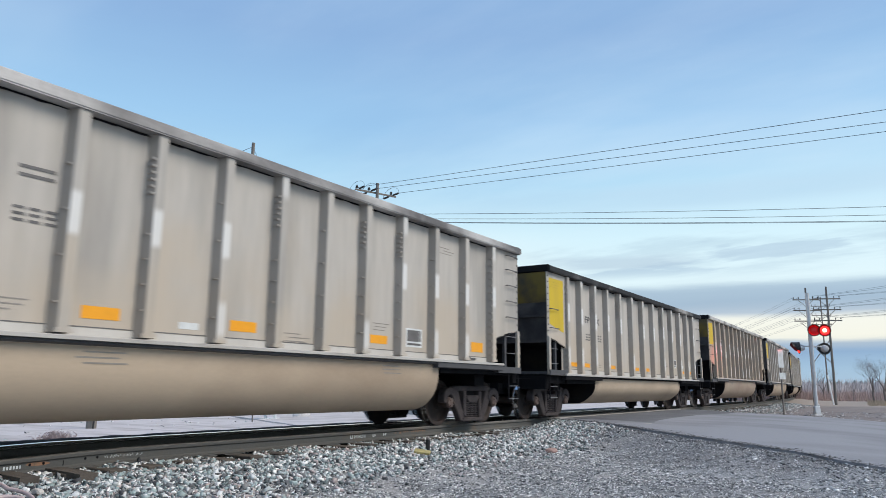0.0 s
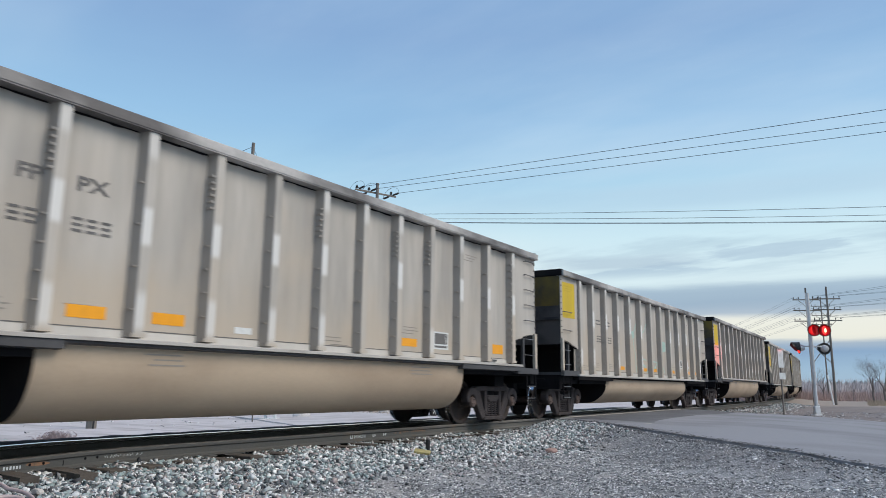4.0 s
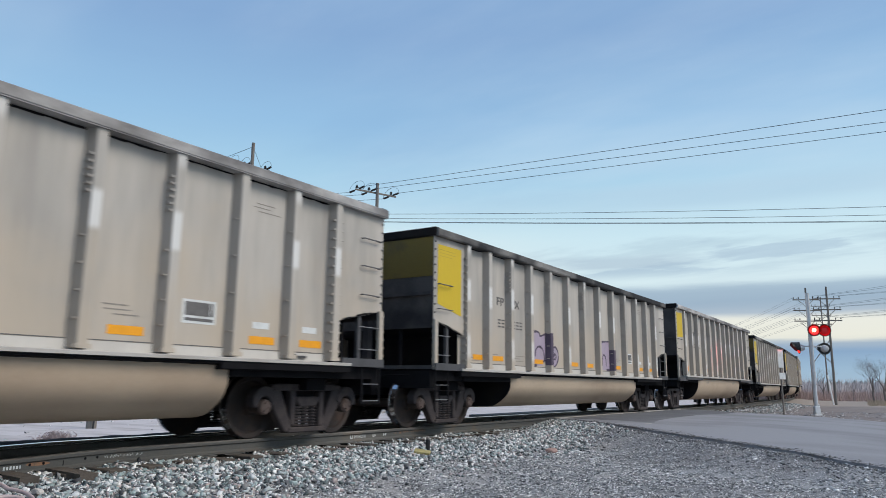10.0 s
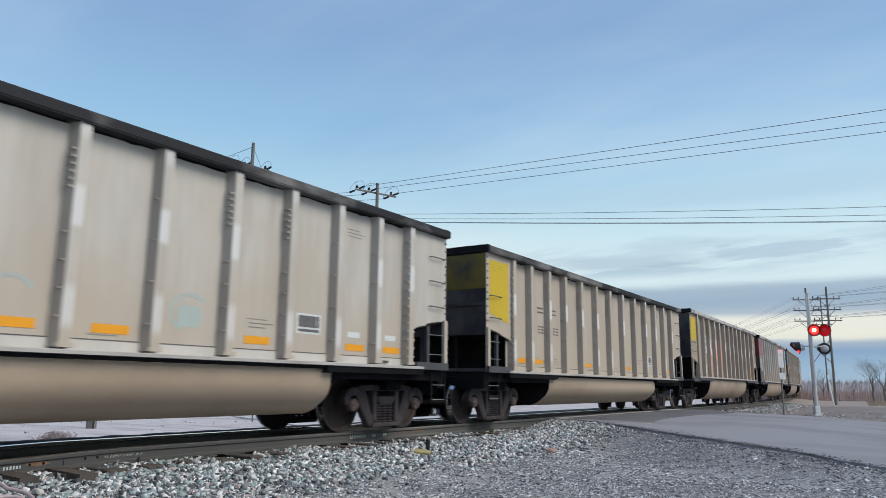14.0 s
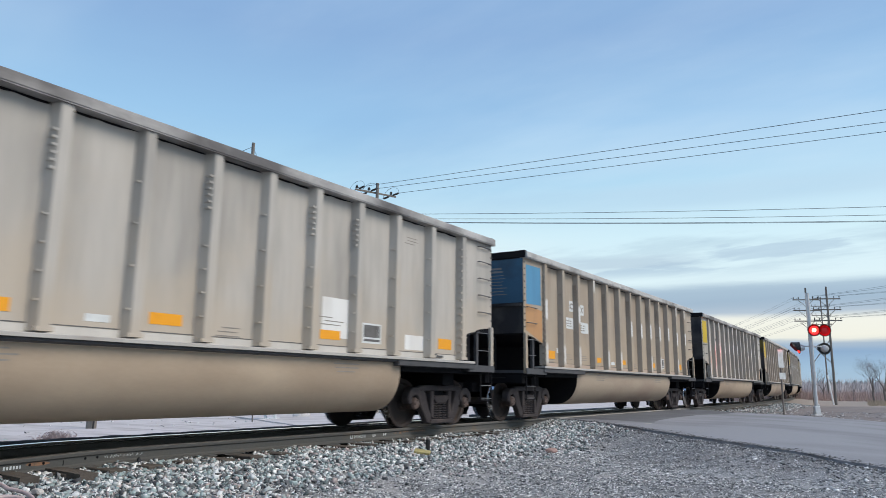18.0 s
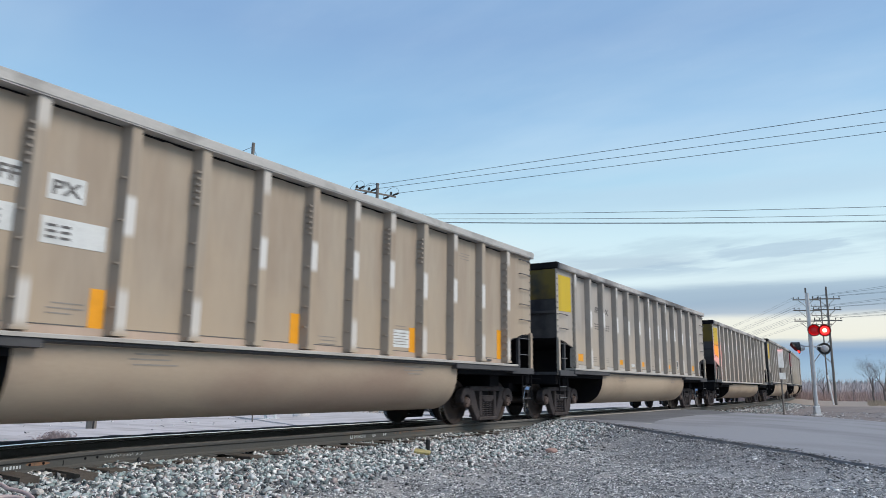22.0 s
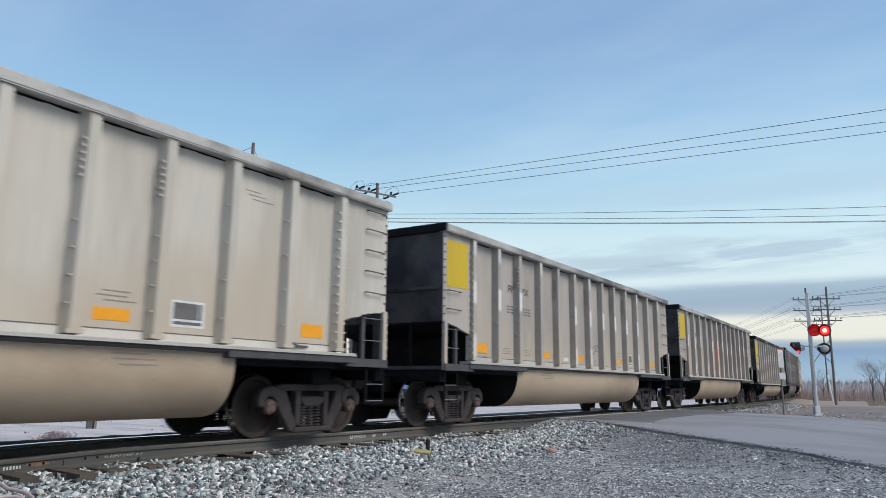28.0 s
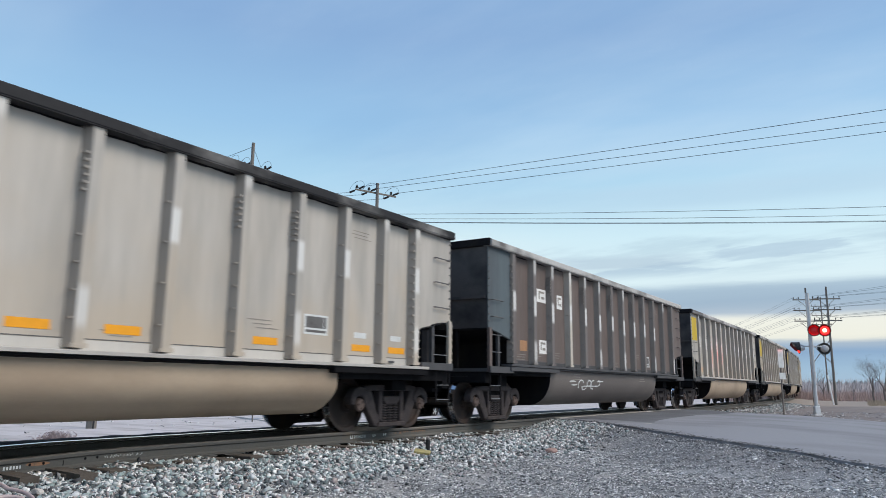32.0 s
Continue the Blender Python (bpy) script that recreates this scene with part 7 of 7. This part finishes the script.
tube(bm, (1.0, 71.5, 4.9), (3.0, 67.5, 2.9), 0.032, n=6)
tagged(new("pole_brace", finish(bm, "pole_brace", POLE)), "thin timber brace between two poles", "brace")
bm = bmesh.new()
tube(bm, (2.75, 68.4, -0.42), (2.35, 69.6, 2.0), 0.06, n=6)
tagged(new("guy_guard", finish(bm, "guy_guard", CHALK)), "pale guard on a guy wire beside a pole", "guard")

# ======== trees and brush ========


def limb(bm, p, way, length, r, depth, rnd, spread):
    """A tapering limb that bends a little and forks."""
    steps = 3
    for i in range(steps):
        way = (way + Vector((rnd.uniform(-1, 1), rnd.uniform(-1, 1), rnd.uniform(-0.3, 0.6))) * 0.16).normalized()
        q = p + way * length / steps
        tube(bm, p, q, r, r * 0.82, 5 if r > 0.03 else 3, False)
        p, r = q, r * 0.82
        if depth > 0 and i > 0:
            for _ in range(2 if depth > 1 else 3):
                side = Vector((rnd.uniform(-1, 1), rnd.uniform(-1, 1), rnd.uniform(-0.1, 0.7))).normalized()
                limb(bm, p, (way * (1 - spread) + side * spread).normalized(), length * rnd.uniform(0.55, 0.8), r * 0.6, depth - 1, rnd, spread)


def bare_tree(x, y, h, seed, label, spread=0.55, depth=4):
    rnd = random.Random(seed)
    t = thing("bare_tree", label, "tree", pose(x, y, ground_z(x, y) - 0.1), group="bare trees")
    bm = bmesh.new()
    tube(bm, (0, 0, 0), (0.05 * h * rnd.uniform(-1, 1), 0, h * 0.3), h * 0.028, h * 0.020, 8)
    part("trunk", bm, BARK, t)
    bm = bmesh.new()
    for _ in range(3):
        limb(bm, Vector((0, 0, h * 0.26)), Vector((rnd.uniform(-0.6, 0.6), rnd.uniform(-0.6, 0.6), 1)).normalized(), h * 0.36, h * 0.015, depth, rnd, spread)
    part("crown", bm, BARK, t, "leafless twiggy crown")
    return t


bare_tree(4.75, 86.5, 4.3, 3, "tall leafless tree with a wide twiggy crown")
bare_tree(5.75, 87.0, 4.7, 8, "tall leafless tree with a wide twiggy crown")
bare_tree(2.2, 96.0, 2.4, 5, "small leafless tree in dry brush", 0.65, 3)
bare_tree(-1.6, 104.0, 3.9, 12, "slender leafless tree in dry brush", 0.6, 3)
bare_tree(12.5, 118.0, 4.6, 14, "leafless tree by a field", 0.6, 3)


def twigs(name, n, spot, h0, h1, lean, mat, label, seed, width=0.02, kind="stuff", category="brush"):
    """A thicket: n thin upright blades, each a narrow three-sided spike."""
    rnd = random.Random(seed)
    v, f = [], []
    for _ in range(n):
        x, y, s = spot(rnd)
        z, h, w = ground_z(x, y) - 0.05, rnd.uniform(h0, h1) * s, width * rnd.uniform(0.6, 1.4) * s
        tip = (x + rnd.uniform(-lean, lean) * h, y + rnd.uniform(-lean, lean) * h, z + h)
        a, i = rnd.uniform(0, 6.28), len(v)
        v += [(x + w * math.cos(a + k * 2.094), y + w * math.sin(a + k * 2.094), z) for k in range(3)] + [tip]
        f += [(i, i + 1, i + 3), (i + 1, i + 2, i + 3), (i + 2, i, i + 3)]
    me = bpy.data.meshes.new(name)
    me.from_pydata(v, [], f)
    me.materials.append(mat)
    return tagged(new(name, me), label, category, kind=kind)


def by_bearing(b0, b1, d0, d1):
    def spot(rnd):
        b, d = radians(rnd.uniform(b0, b1)), rnd.uniform(d0, d1)
        return 9.0 - d * math.sin(b), d * math.cos(b), 1.0
    return spot


# Distance haze is mixed into the woods and evergreen colours as a paler tone.
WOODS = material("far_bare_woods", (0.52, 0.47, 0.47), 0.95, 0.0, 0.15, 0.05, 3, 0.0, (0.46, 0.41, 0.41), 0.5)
PINE = material("far_evergreens", (0.19, 0.23, 0.24), 0.95, 0.0, 0.2, 0.1, 3, 0.0)
GRASS = material("dry_straw_grass", (0.42, 0.345, 0.26), 0.95, 0.0, 0.2, 0.4, 20, 0.0)
twigs("brush", 9000, by_bearing(-6, 12, 92, 135), 0.5, 1.5, 0.45, BRUSH, "reddish leafless brush thicket", 31, 0.035)
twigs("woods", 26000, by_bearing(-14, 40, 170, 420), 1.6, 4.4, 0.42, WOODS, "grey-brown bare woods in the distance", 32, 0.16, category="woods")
twigs("dry_grass", 14000, by_bearing(-10, 3.2, 66, 92), 0.12, 0.4, 0.5, GRASS, "dry straw-coloured grass", 34, 0.02, category="grass")

twigs("yard_grass", 5000, lambda r: (lambda y, f: (-4 - 0.55 * y + f, y, 1.0))(r.uniform(40, 62), r.uniform(-7, 5)), 0.1, 0.35, 0.5, GRASS, "pale dry grass along the yard edge", 35, 0.02, category="grass")


def evergreens():
    rnd = random.Random(40)
    bm = bmesh.new()
    for _ in range(420):
        b, d = radians(rnd.uniform(-12, 40)), rnd.uniform(440, 560)
        x, y = 9 - d * math.sin(b), d * math.cos(b)
        z, h, r = ground_z(x, y), rnd.uniform(4.5, 6.8), rnd.uniform(2.2, 4.2)
        for k in range(4):
            lathe(bm, [(z + h * (0.1 + 0.22 * k), r * (1 - 0.2 * k) * rnd.uniform(0.8, 1.2)), (z + h * (0.4 + 0.2 * k), 0.1)], 2, (x + rnd.uniform(-0.4, 0.4), y, 0), 7)
    tagged(new("evergreens", finish(bm, "evergreens", PINE)), "dark evergreen tree line on the horizon", "woods", kind="stuff")


evergreens()

# ======== the yard behind the train ========
CARDARK = material("dark_car_paint", (0.02, 0.022, 0.028), 0.25, 0.0, 0.1, 4, 60, 0.0, spec=0.6)
TYRE = material("tyre_rubber", (0.02, 0.02, 0.021), 0.85, 0.0, 0.2, 8, 60, 0.2)
GLASS = material("dark_car_glass", (0.02, 0.025, 0.03), 0.08, 0.0, 0.05, 4, 40, 0.0, spec=0.8)


def parked_car(x, y, turn, paint, label, tall):
    c = thing("parked_car", label, "car", pose(x, y, ground_z(x, y) - 0.01, 0, 0, turn), group="parked cars")
    bm = bmesh.new()
    low, h = 0.32, 1.0 if tall else 0.88
    prism(bm, [(-2.35, low + 0.1), (-2.3, 0.72), (-2.1, h - 0.02), (-1.1, h + 0.02), (2.2, h + 0.04), (2.36, 0.8), (2.36, low + 0.1), (1.95, low), (-1.95, low)], 0, -0.92, 0.92)
    part("body", bm, paint, c, "", 0.06, True)
    roof = h + (0.72 if tall else 0.52)
    bm = bmesh.new()
    prism(bm, [(-1.05, h + 0.02), (-0.45, roof - 0.04), (0.0, roof), (1.6, roof - 0.03), (2.15, h + 0.03)], 0, -0.78, 0.78)
    part("cabin", bm, paint, c, "", 0.05, True)
    for s in (-1, 1):
        for y0, y1 in ((-0.5, 0.35), (0.45, 1.25)):
            bm = bmesh.new()
            prism(bm, [(y0 - 0.18 * (y0 < 0), h + 0.07), (y0 + 0.1, roof - 0.1), (y1, roof - 0.1), (y1, h + 0.07)], 0, s * 0.782, s * 0.79)
            part("side_window", bm, GLASS, c, "dark side window")
        for y0 in (-1.45, 1.42):
            bm = bmesh.new()
            lathe(bm, [(s * 0.72, 0.2), (s * 0.72, 0.34), (s * 0.90, 0.35), (s * 0.94, 0.33), (s * 0.94, 0.22)], 0, (0, y0, 0.35), 22)
            w = part("wheel", bm, TYRE, c, "", 0, True)
            bm = bmesh.new()
            lathe(bm, [(s * 0.925, 0.05), (s * 0.935, 0.06), (s * 0.945, 0.05)], 0, (0, y0, 0.35), 12)
            for k in range(5):
                a = k * 1.2566
                tube(bm, (s * 0.935, y0, 0.35), (s * 0.935, y0 + 0.22 * math.cos(a), 0.35 + 0.22 * math.sin(a)), 0.035, n=5)
            hang("rim", finish(bm, "rim", GALV), w, None, "bright spoked rim")


parked_car(-20.4, 44.6, -8, CARDARK, "dark four-wheel-drive car parked in the pale yard", True)


def boulder(x, y, w, h, seed):
    """A rounded pale rock, wider than it is high."""
    bm = bmesh.new()
    bmesh.ops.create_icosphere(bm, subdivisions=3, radius=1.0)
    for v in bm.verts:
        k = 1 + 0.28 * noise.noise(v.co * 1.3 + Vector((seed, 0, 0))) + 0.08 * noise.noise(v.co * 4 + Vector((0, seed, 0)))
        v.co = Vector((v.co.x * w, v.co.y * w * 0.8, max(-0.15, v.co.z * h))) * k
    ob = new("boulder", finish(bm, "boulder", PALEROCK, 0, True))
    ob.matrix_basis = pose(x, y, ground_z(x, y) + 0.1, 0, 0, seed * 40)
    return tagged(ob, "large whitish boulder at the edge of the pale yard", "boulder", group="boulders by the yard")


PALEROCK = material("whitish_rock", (0.56, 0.55, 0.55), 0.85, 0.0, 0.2, 3, 30, 0.4, (0.40, 0.385, 0.38), 0.55)
for x, y, w, h, seed in ((-23.8, 42.6, 0.42, 0.62, 1), (-23.1, 43.2, 0.36, 0.45, 2), (-22.5, 43.5, 0.36, 0.5, 3), (-21.75, 43.5, 0.5, 0.62, 4)):
    boulder(x, y, w, h, seed)


def yard_fence():
    """A dark paling fence across the back of the yard, with two pale leaning stays."""
    a, b = Vector((-33.0, 43.6, 0)), Vector((-27.6, 45.8, 0))
    f = thing("paling_fence", "dark paling fence at the back of the pale yard", "fence")
    for z in (0.35, 1.2):
        bm = bmesh.new()
        tube(bm, a + Vector((0, 0, ground_z(a.x, a.y) + z)), b + Vector((0, 0, ground_z(b.x, b.y) + z)), 0.03, n=6)
        part("rail", bm, SIGNALBLACK, f)
    for k in range(36):
        p = a.lerp(b, k / 35)
        z = ground_z(p.x, p.y)
        hang("paling", shared("paling", SIGNALBLACK, lambda bm: box(bm, -0.02, 0.02, -0.02, 0.02, -0.1, 1.4 + 0.0), body=False), f, pose(p.x, p.y, z))
    for x, y in ((-29.9, 43.6), (-28.6, 44.2)):
        z = ground_z(x, y)
        bm = bmesh.new()
        tube(bm, (x + 0.12, y, z - 0.05), (x - 0.35, y, z + 1.3), 0.06, n=8)
        part("stay", bm, CHALK, f, "pale leaning stay")


yard_fence()


def yard_bits():
    x, y = -23.3, 19.9
    p = thing("timber_post", "thick weathered timber post in the yard", "post", pose(x, y, ground_z(x, y)))
    bm = bmesh.new()
    tube(bm, (0, 0, -0.3), (0, 0, 2.6), 0.23, 0.21, 14)
    part("shaft", bm, POLE, p, "", 0, True)
    bm = bmesh.new()
    tube(bm, (0.33, -0.1, -0.3), (0.33, -0.1, 2.4), 0.04, n=8)
    part("conduit", bm, SIGNALBLACK, p, "thin dark conduit")
    x, y = -21.6, 28.1
    bm = bmesh.new()
    tube(bm, (x, y, ground_z(x, y) - 0.2), (x, y, ground_z(x, y) + 1.2), 0.04, n=8)
    tagged(new("marker_post", finish(bm, "marker_post", POLE)), "thin dark marker post in the yard", "post")
    x, y = -22.4, 30.2
    z = ground_z(x, y)
    b = thing("utility_box", "small white metal utility box on legs over a slab", "box", pose(x, y, z, 0, 0, 30))
    bm = bmesh.new()
    box(bm, -0.42, 0.42, -0.4, 0.4, -0.1, 0.10)
    part("slab", bm, CHALK, b, "pale concrete slab", 0.02)
    for lx in (-0.3, 0.24):
        bm = bmesh.new()
        box(bm, lx - 0.07, lx + 0.07, -0.1, 0.1, 0.10, 0.5)
        part("leg", bm, CHALK, b, "", 0.01)
    bm = bmesh.new()
    box(bm, -0.42, 0.36, -0.25, 0.25, 0.5, 1.5)
    part("cabinet", bm, CHALK, b, "white metal cabinet", 0.03)
    boulder(-22.9, 33.2, 0.55, 0.4, 6)["label"] = "low pinkish rock lying in the pale yard"
    for (x, y, n, seed) in ((-16.4, 14.4, 420, 61),):
        rnd = random.Random(seed)
        bm = bmesh.new()
        z = ground_z(x, y)
        for _ in range(n):
            a, d = rnd.uniform(0, 6.28), 0.6 * rnd.uniform(0, 1) ** 0.7
            p = Vector((x + d * math.cos(a) * 0.9, y + d * math.sin(a) * 0.9, z - 0.03))
            q = p + Vector((rnd.uniform(-0.25, 0.25), rnd.uniform(-0.25, 0.25), rnd.uniform(0.08, 0.42) * (1.15 - d)))
            tube(bm, p, q, 0.010, 0.006, 3, False)
            tube(bm, q, q + Vector((rnd.uniform(-0.22, 0.22), rnd.uniform(-0.22, 0.22), rnd.uniform(-0.14, 0.1))), 0.006, 0.003, 3, False)
        s = thing("dry_bush", "low dry brown bush in the pale yard", "bush")
        part("twig_crown", bm, DRYBUSH, s)
    # low litter of the yard
    rnd = random.Random(71)
    pts, sz = [], []
    for _ in range(350):
        x, y = rnd.uniform(-30, -5), rnd.uniform(8, 48)
        s = rnd.uniform(0.02, 0.09)
        pts.append((x, y, ground_z(x, y) + s * 0.2))
        sz.append(s)
    stones("yard_litter", pts, sz, BALLAST, "scattered stones over the pale yard", 77, True)


yard_bits()

# ======== small things beside the track ========
PINK = material("faded_pink_hose", (0.50, 0.40, 0.41), 0.6, 0.0, 0.15, 6, 60, 0.1)
YELLOWED = material("yellowed_plate", (0.42, 0.36, 0.16), 0.7, 0.0, 0.2, 8, 60, 0.2)
PINKROCK = material("pinkish_rock", (0.46, 0.30, 0.26), 0.9, 0.0, 0.2, 9, 60, 0.6)
PALEBLOCK = material("whitish_block", (0.50, 0.47, 0.45), 0.85, 0.0, 0.2, 9, 60, 0.4)


def hose():
    pts = [(1.0, 3.88), (1.25, 3.85), (1.51, 3.77), (1.76, 3.71), (1.87, 3.74), (1.99, 3.76), (2.13, 3.75), (2.26, 3.71), (2.34, 3.66), (2.30, 3.62), (2.18, 3.65), (2.08, 3.61), (2.05, 3.52), (2.09, 3.40), (2.2, 3.2)]
    line = []
    for k in range(1, len(pts) - 2):
        a, b, c, d = (Vector(p) for p in pts[k - 1:k + 3])
        for f in (0, 0.2, 0.4, 0.6, 0.8):
            p = 0.5 * (2 * b + (c - a) * f + (2 * a - 5 * b + 4 * c - d) * f * f + (3 * b - a - 3 * c + d) * f ** 3)
            line.append(Vector((p.x, p.y, ground_z(p.x, p.y) + 0.055)))
    bm = bmesh.new()
    rings = []
    for k, p in enumerate(line):
        way = (line[min(len(line) - 1, k + 1)] - line[max(0, k - 1)]).normalized()
        side = way.cross(Vector((0, 0, 1))).normalized()
        rise = side.cross(way)
        rings.append([bm.verts.new(p + 0.018 * (side * math.cos(radians(a)) + rise * math.sin(radians(a)))) for a in range(0, 360, 36)])
    for r0, r1 in zip(rings, rings[1:]):
        for m in range(10):
            bm.faces.new((r0[m], r0[(m + 1) % 10], r1[(m + 1) % 10], r1[m]))
    bm.faces.new(rings[0])
    bm.faces.new(rings[-1][::-1])
    tagged(new("hose", finish(bm, "hose", PINK, 0, True)), "faded pink hose lying on the ballast", "hose")


hose()
bm = bmesh.new()
bmesh.ops.create_icosphere(bm, subdivisions=2, radius=1.0)
for v in bm.verts:
    v.co = Vector((v.co.x * 0.12, v.co.y * 0.10, v.co.z * 0.065)) * (1 + 0.25 * noise.noise(v.co * 2))
tagged(new("rock", finish(bm, "rock", PINKROCK)), "pinkish rock lying on the grey grit", "rock").location = (3.16, 12.79, ground_z(3.16, 12.79) + 0.045)
bm = bmesh.new()
bmesh.ops.create_icosphere(bm, subdivisions=2, radius=1.0)
for v in bm.verts:
    v.co = Vector((max(-0.055, min(0.055, v.co.x * 0.075)), max(-0.035, min(0.035, v.co.y * 0.05)), max(-0.026, min(0.026, v.co.z * 0.04)))) * (1 + 0.2 * noise.noise(v.co * 3))
tagged(new("block", finish(bm, "block", PALEBLOCK)), "whitish broken block on the ballast", "block").location = (1.97, 3.90, ground_z(1.97, 3.90) + 0.045)
m_post_x, m_post_y = 2.05, 10.33
bm = bmesh.new()
box(bm, -0.03, 0.03, -0.025, 0.025, -0.15, 0.20)
tagged(new("short_post", finish(bm, "short_post", SIGNALBLACK, 0.006)), "short dark post in the ballast", "post").location = (m_post_x, m_post_y, ground_z(m_post_x, m_post_y))
bm = bmesh.new()
box(bm, -0.13, 0.13, -0.09, 0.09, -0.01, 0.025)
plate = tagged(new("marker_plate", finish(bm, "marker_plate", YELLOWED, 0.006)), "yellowed plate lying on the ballast", "plate")
plate.matrix_basis = pose(2.2, 9.95, ground_z(2.2, 9.95) + 0.04, 10, 8, 30)

# ======== motion ========


def car_pose(k, t):
    mid = k * PITCH + run(t) + END + CARS[k].get("shift", 0.09 if CARS[k].get("low") else 0.0)
    a, b = beside(mid - TRUCK, 0, 0), beside(mid + TRUCK, 0, 0)
    return pose((a[0] + b[0]) / 2, (a[1] + b[1]) / 2, 0, 0, 0, math.degrees(math.atan2(a[0] - b[0], b[1] - a[1])))


def motions():
    times = [0.5 * i for i in range(65)]
    for k, car in enumerate(TRAIN):
        walk(car, [(t, car_pose(k, t)) for t in times])
    # the wheels roll while their car is near enough to be seen
    for k, w in WHEELSETS:
        y = w.matrix_basis.translation.y
        seen = [i for i in range(961) if -12 < k * PITCH + run(i / FPS) + END < 95]
        if not seen:
            continue
        first = run(seen[0] / FPS)
        rows = [(i / FPS, pose(0, y, WHEEL_R, math.degrees((first - run(i / FPS)) / WHEEL_R), 0, 0)) for i in seen]
        if seen[0] > 0:
            rows.insert(0, (0.0, rows[0][1]))
        if seen[-1] < 960:
            rows.append((32.0, rows[-1][1]))
        walk(w, rows)
    # the two lamps flash in turn
    period, phase = 0.9695, 0.12
    for n, bulb in enumerate(FLASHERS):
        edges = []
        for c in range(-2, 35):
            on, off = phase + c * period, phase + (c + 0.5) * period
            edges += [(on, True), (off, False)] if n == 0 else [(on, False), (off, True)]
        edges.sort()
        before = [e for e in edges if e[0] <= 0.06]
        state = before[-1][1]
        angle = 0 if state else 180
        rows = [(0.0, pose(0, 0.075, 0, 0, 0, angle))]
        for at, on in edges:
            if at <= 0.06 or at > 31.8:
                continue
            for j, da in enumerate((0, 60, 120, 180)):
                rows.append((round(at * FPS) / FPS + (j - 1) / FPS, pose(0, 0.075, 0, 0, 0, angle + da)))
            angle += 180
        rows.append((32.0, pose(0, 0.075, 0, 0, 0, angle)))
        walk(bulb, rows)


motions()
